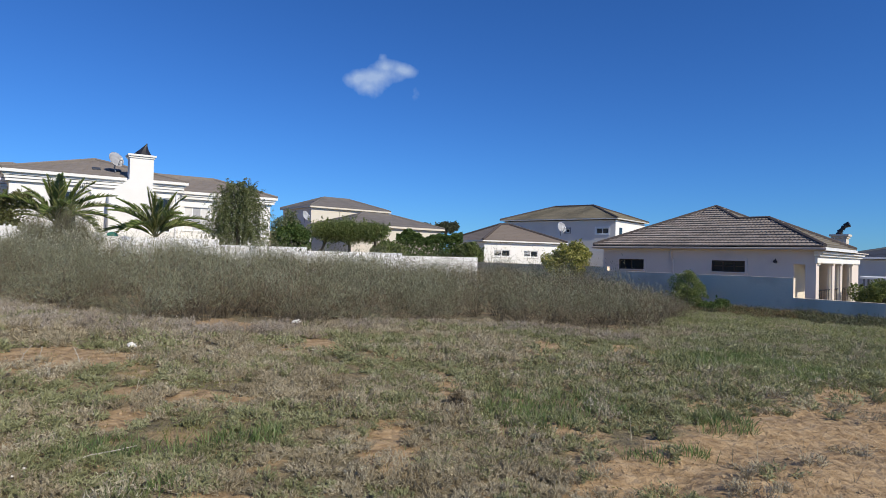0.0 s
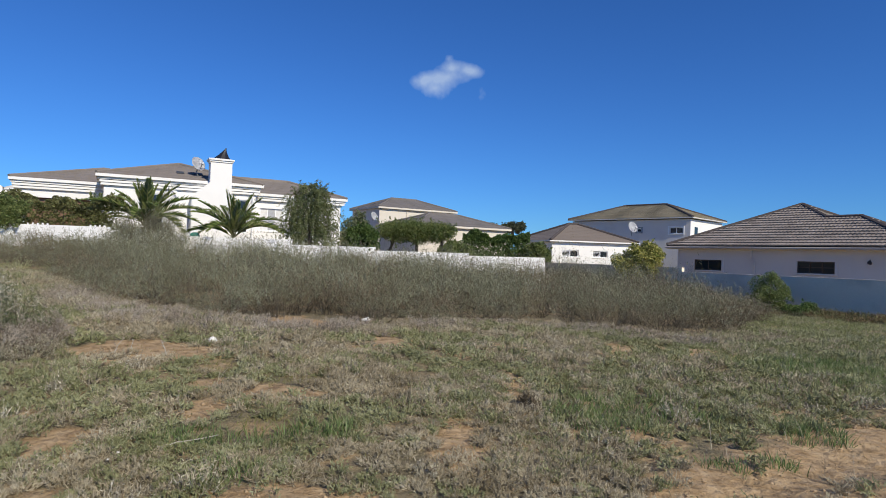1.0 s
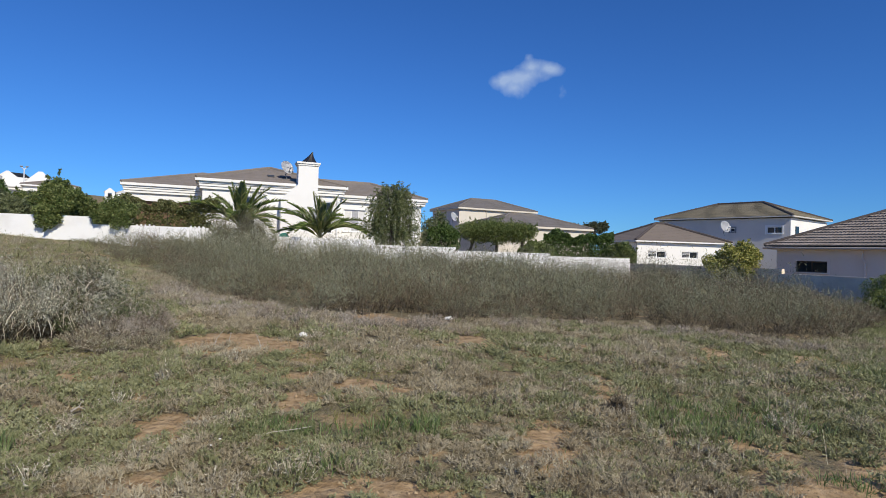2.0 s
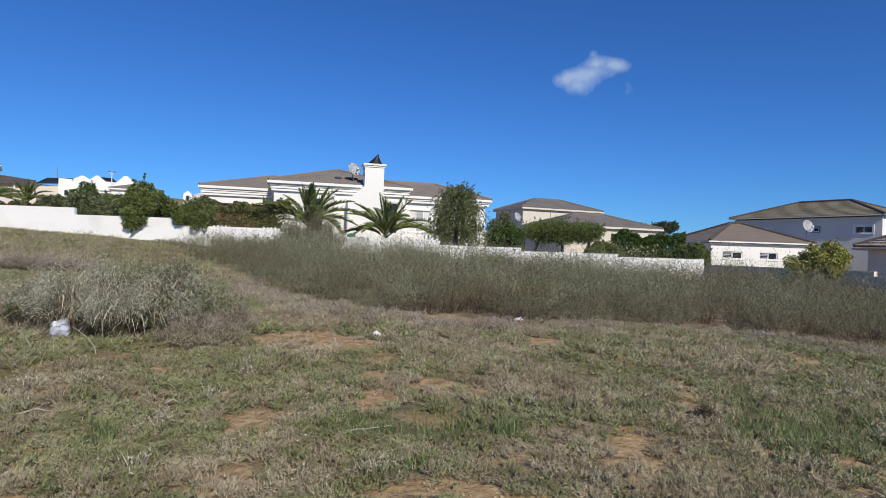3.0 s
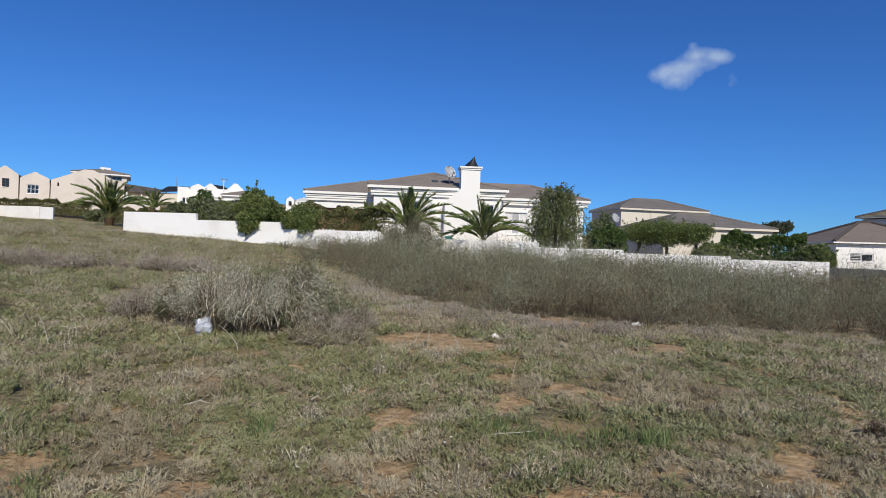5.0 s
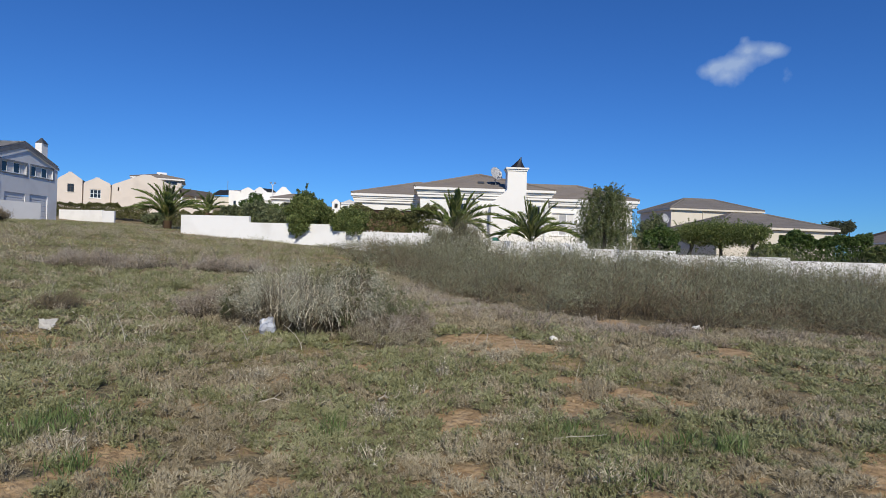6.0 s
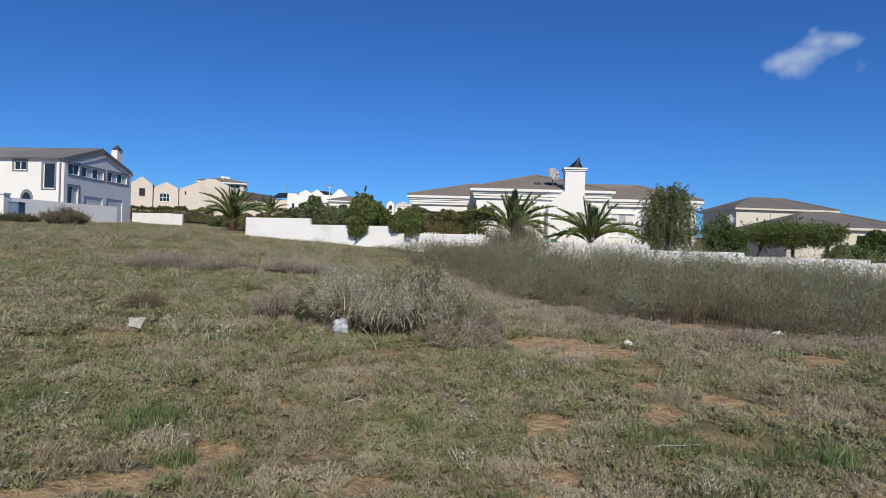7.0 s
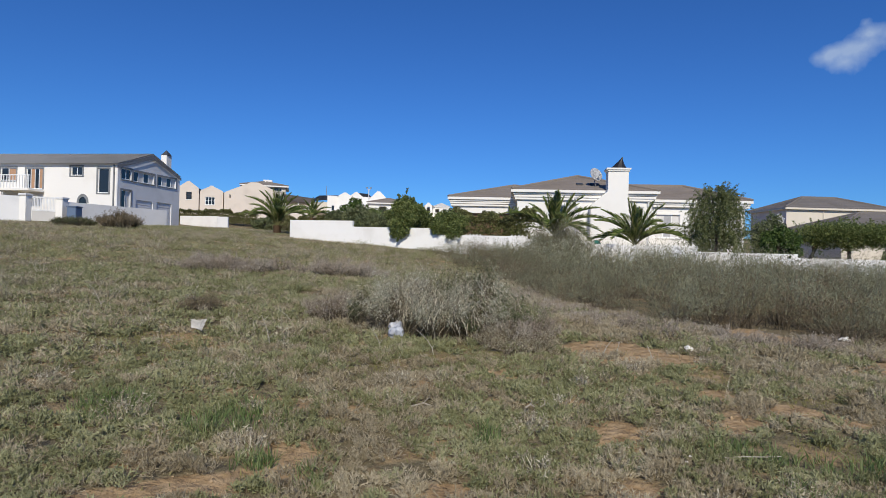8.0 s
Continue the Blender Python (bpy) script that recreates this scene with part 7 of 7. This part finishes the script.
def dead_stalk(x, y, h, lean, turn, label="bleached dead plant stalk standing on the plot"):
    """A thin dry stalk, bent towards its tip, with a few side twigs."""
    ob = thing("dead_stalk", pose(x, y, gz(x, y), 0, 0, turn), label, "stalk", "dead stalks")
    pts = [Vector((lean * h * t * t, 0.03 * h * math.sin(5 * t), h * t - 0.02)) for t in (0, 0.3, 0.6, 0.85, 1.0)]
    bm = bmesh.new()
    for i, (p, q) in enumerate(zip(pts, pts[1:])):
        bar(bm, p, q, 0.012 - 0.002 * i, 0.010 - 0.002 * i, 5)
    part("stem", bm, STICKWOOD, ob)
    for i, s in ((1, 1), (2, -1), (3, 1)):
        bm = bmesh.new()
        bar(bm, pts[i], pts[i] + Vector((0.10 * h * s, 0.16 * h * s, 0.14 * h)), 0.006, 0.003, 5)
        part("side_twig", bm, STICKWOOD, ob)


for x, y, h, lean, turn in ((-7.77, 3.67, 0.42, -0.25, 40), (-11.86, 3.08, 0.45, -0.5, 30), (-11.49, 4.43, 0.40, 0.2, 60), (-8.96, 4.82, 0.30, -0.9, 35), (-4.64, 6.5, 0.24, 0.5, 20), (-4.51, 6.63, 0.20, 0.2, 80), (-4.06, 6.64, 0.22, -0.3, 10), (-6.79, 4.67, 0.30, -0.5, 50), (-6.07, 4.89, 0.34, -0.7, 45)):
    dead_stalk(x, y, h, lean, turn)


def dead_branch(x, y, length, turn, label):
    """A forked dry branch lying on the ground cover."""
    ob = thing("dead_branch", pose(x, y, gz(x, y) + 0.05, 0, 0, turn), label, "branch")
    pts = [Vector((length * t, 0.05 * length * math.sin(6 * t), 0.025 * math.sin(9 * t))) for t in (0, 0.25, 0.5, 0.75, 1.0)]
    bm = bmesh.new()
    for i, (p, q) in enumerate(zip(pts, pts[1:])):
        bar(bm, p, q, 0.016 - 0.003 * i, 0.013 - 0.003 * i, 6)
    part("limb", bm, DEADWOOD, ob)
    for i, s in ((1, 1), (2, -1), (3, 1)):
        bm = bmesh.new()
        bar(bm, pts[i], pts[i] + Vector((0.14 * length, 0.12 * length * s, 0.03)), 0.008, 0.004, 5)
        part("fork", bm, DEADWOOD, ob)


dead_branch(-4.71, 3.11, 0.50, 59, "grey forked dead branch lying on the ground cover")
dead_branch(-4.06, 3.88, 0.26, 70, "small dry forked branch among the shoots")
dead_branch(-12.1, 2.0, 0.45, 75, "bleached dead branch lying on the grassy slope")

# roof tiles on the front slope of the beige house
def tile_mesh(w, l):
    """One interlocking roof tile: two shallow rolls across, thick at its lower lip, thin under the next course."""
    bm = bmesh.new()
    xs = [0, 0.12, 0.30, 0.5, 0.62, 0.80, 1.0]
    hs = [0.0, 0.022, 0.022, 0.0, 0.022, 0.022, 0.0]
    lo, hi, un = [], [], []
    for x, h in zip(xs, hs):
        lo.append(bm.verts.new((x * w, 0, 0.055 + h)))
        hi.append(bm.verts.new((x * w, l, 0.008 + h * 0.6)))
        un.append(bm.verts.new((x * w, 0, 0.006)))
    for i in range(6):
        bm.faces.new((lo[i], lo[i + 1], hi[i + 1], hi[i]))
        bm.faces.new((un[i], un[i + 1], lo[i + 1], lo[i]))
    return mesh_of("roof_tile", bm, TILE)


rng_tile = random.Random(4)
ROWS5, TW = 17, 0.335
dy5 = 4.7 / ROWS5
slope5 = math.atan(RK)
TILE_ME = tile_mesh(TW - 0.008, dy5 / math.cos(slope5) * 1.06)
TURN5 = Matrix.Rotation(slope5, 4, "X")
count, rest_v, rest_f = 0, [], []
tv = np.empty(len(TILE_ME.vertices) * 3, np.float32)
TILE_ME.vertices.foreach_get("co", tv)
tv = tv.reshape(-1, 3)
tf = np.array([list(q.vertices) for q in TILE_ME.polygons])
for r in range(ROWS5):
    y = r * dy5
    right = RB - y if y <= 3.0 else 9.4 - y
    x = y + 0.05 + (TW / 2 if r % 2 else 0) * 0.6
    while x + TW < right + 0.12:
        m = Matrix.Translation((x, y - 0.05 if r == 0 else y, 2.2 + RK * y + 0.012 + rng_tile.uniform(-0.004, 0.004))) @ TURN5
        if count < 300:
            t = new("roof_tile", TILE_ME)
            t.parent = roof5
            t.matrix_local = m
        else:
            rest_f.append(tf + len(rest_v) * len(tv))
            rest_v.append(tv @ np.array(m.to_3x3()).T + np.array(m.translation))
        count += 1
        x += TW
if rest_v:
    t = new("tiling", fast_mesh("tiling", np.concatenate(rest_v), np.concatenate(rest_f), TILE))
    t.parent = roof5
    tagged(t, kind="stuff")
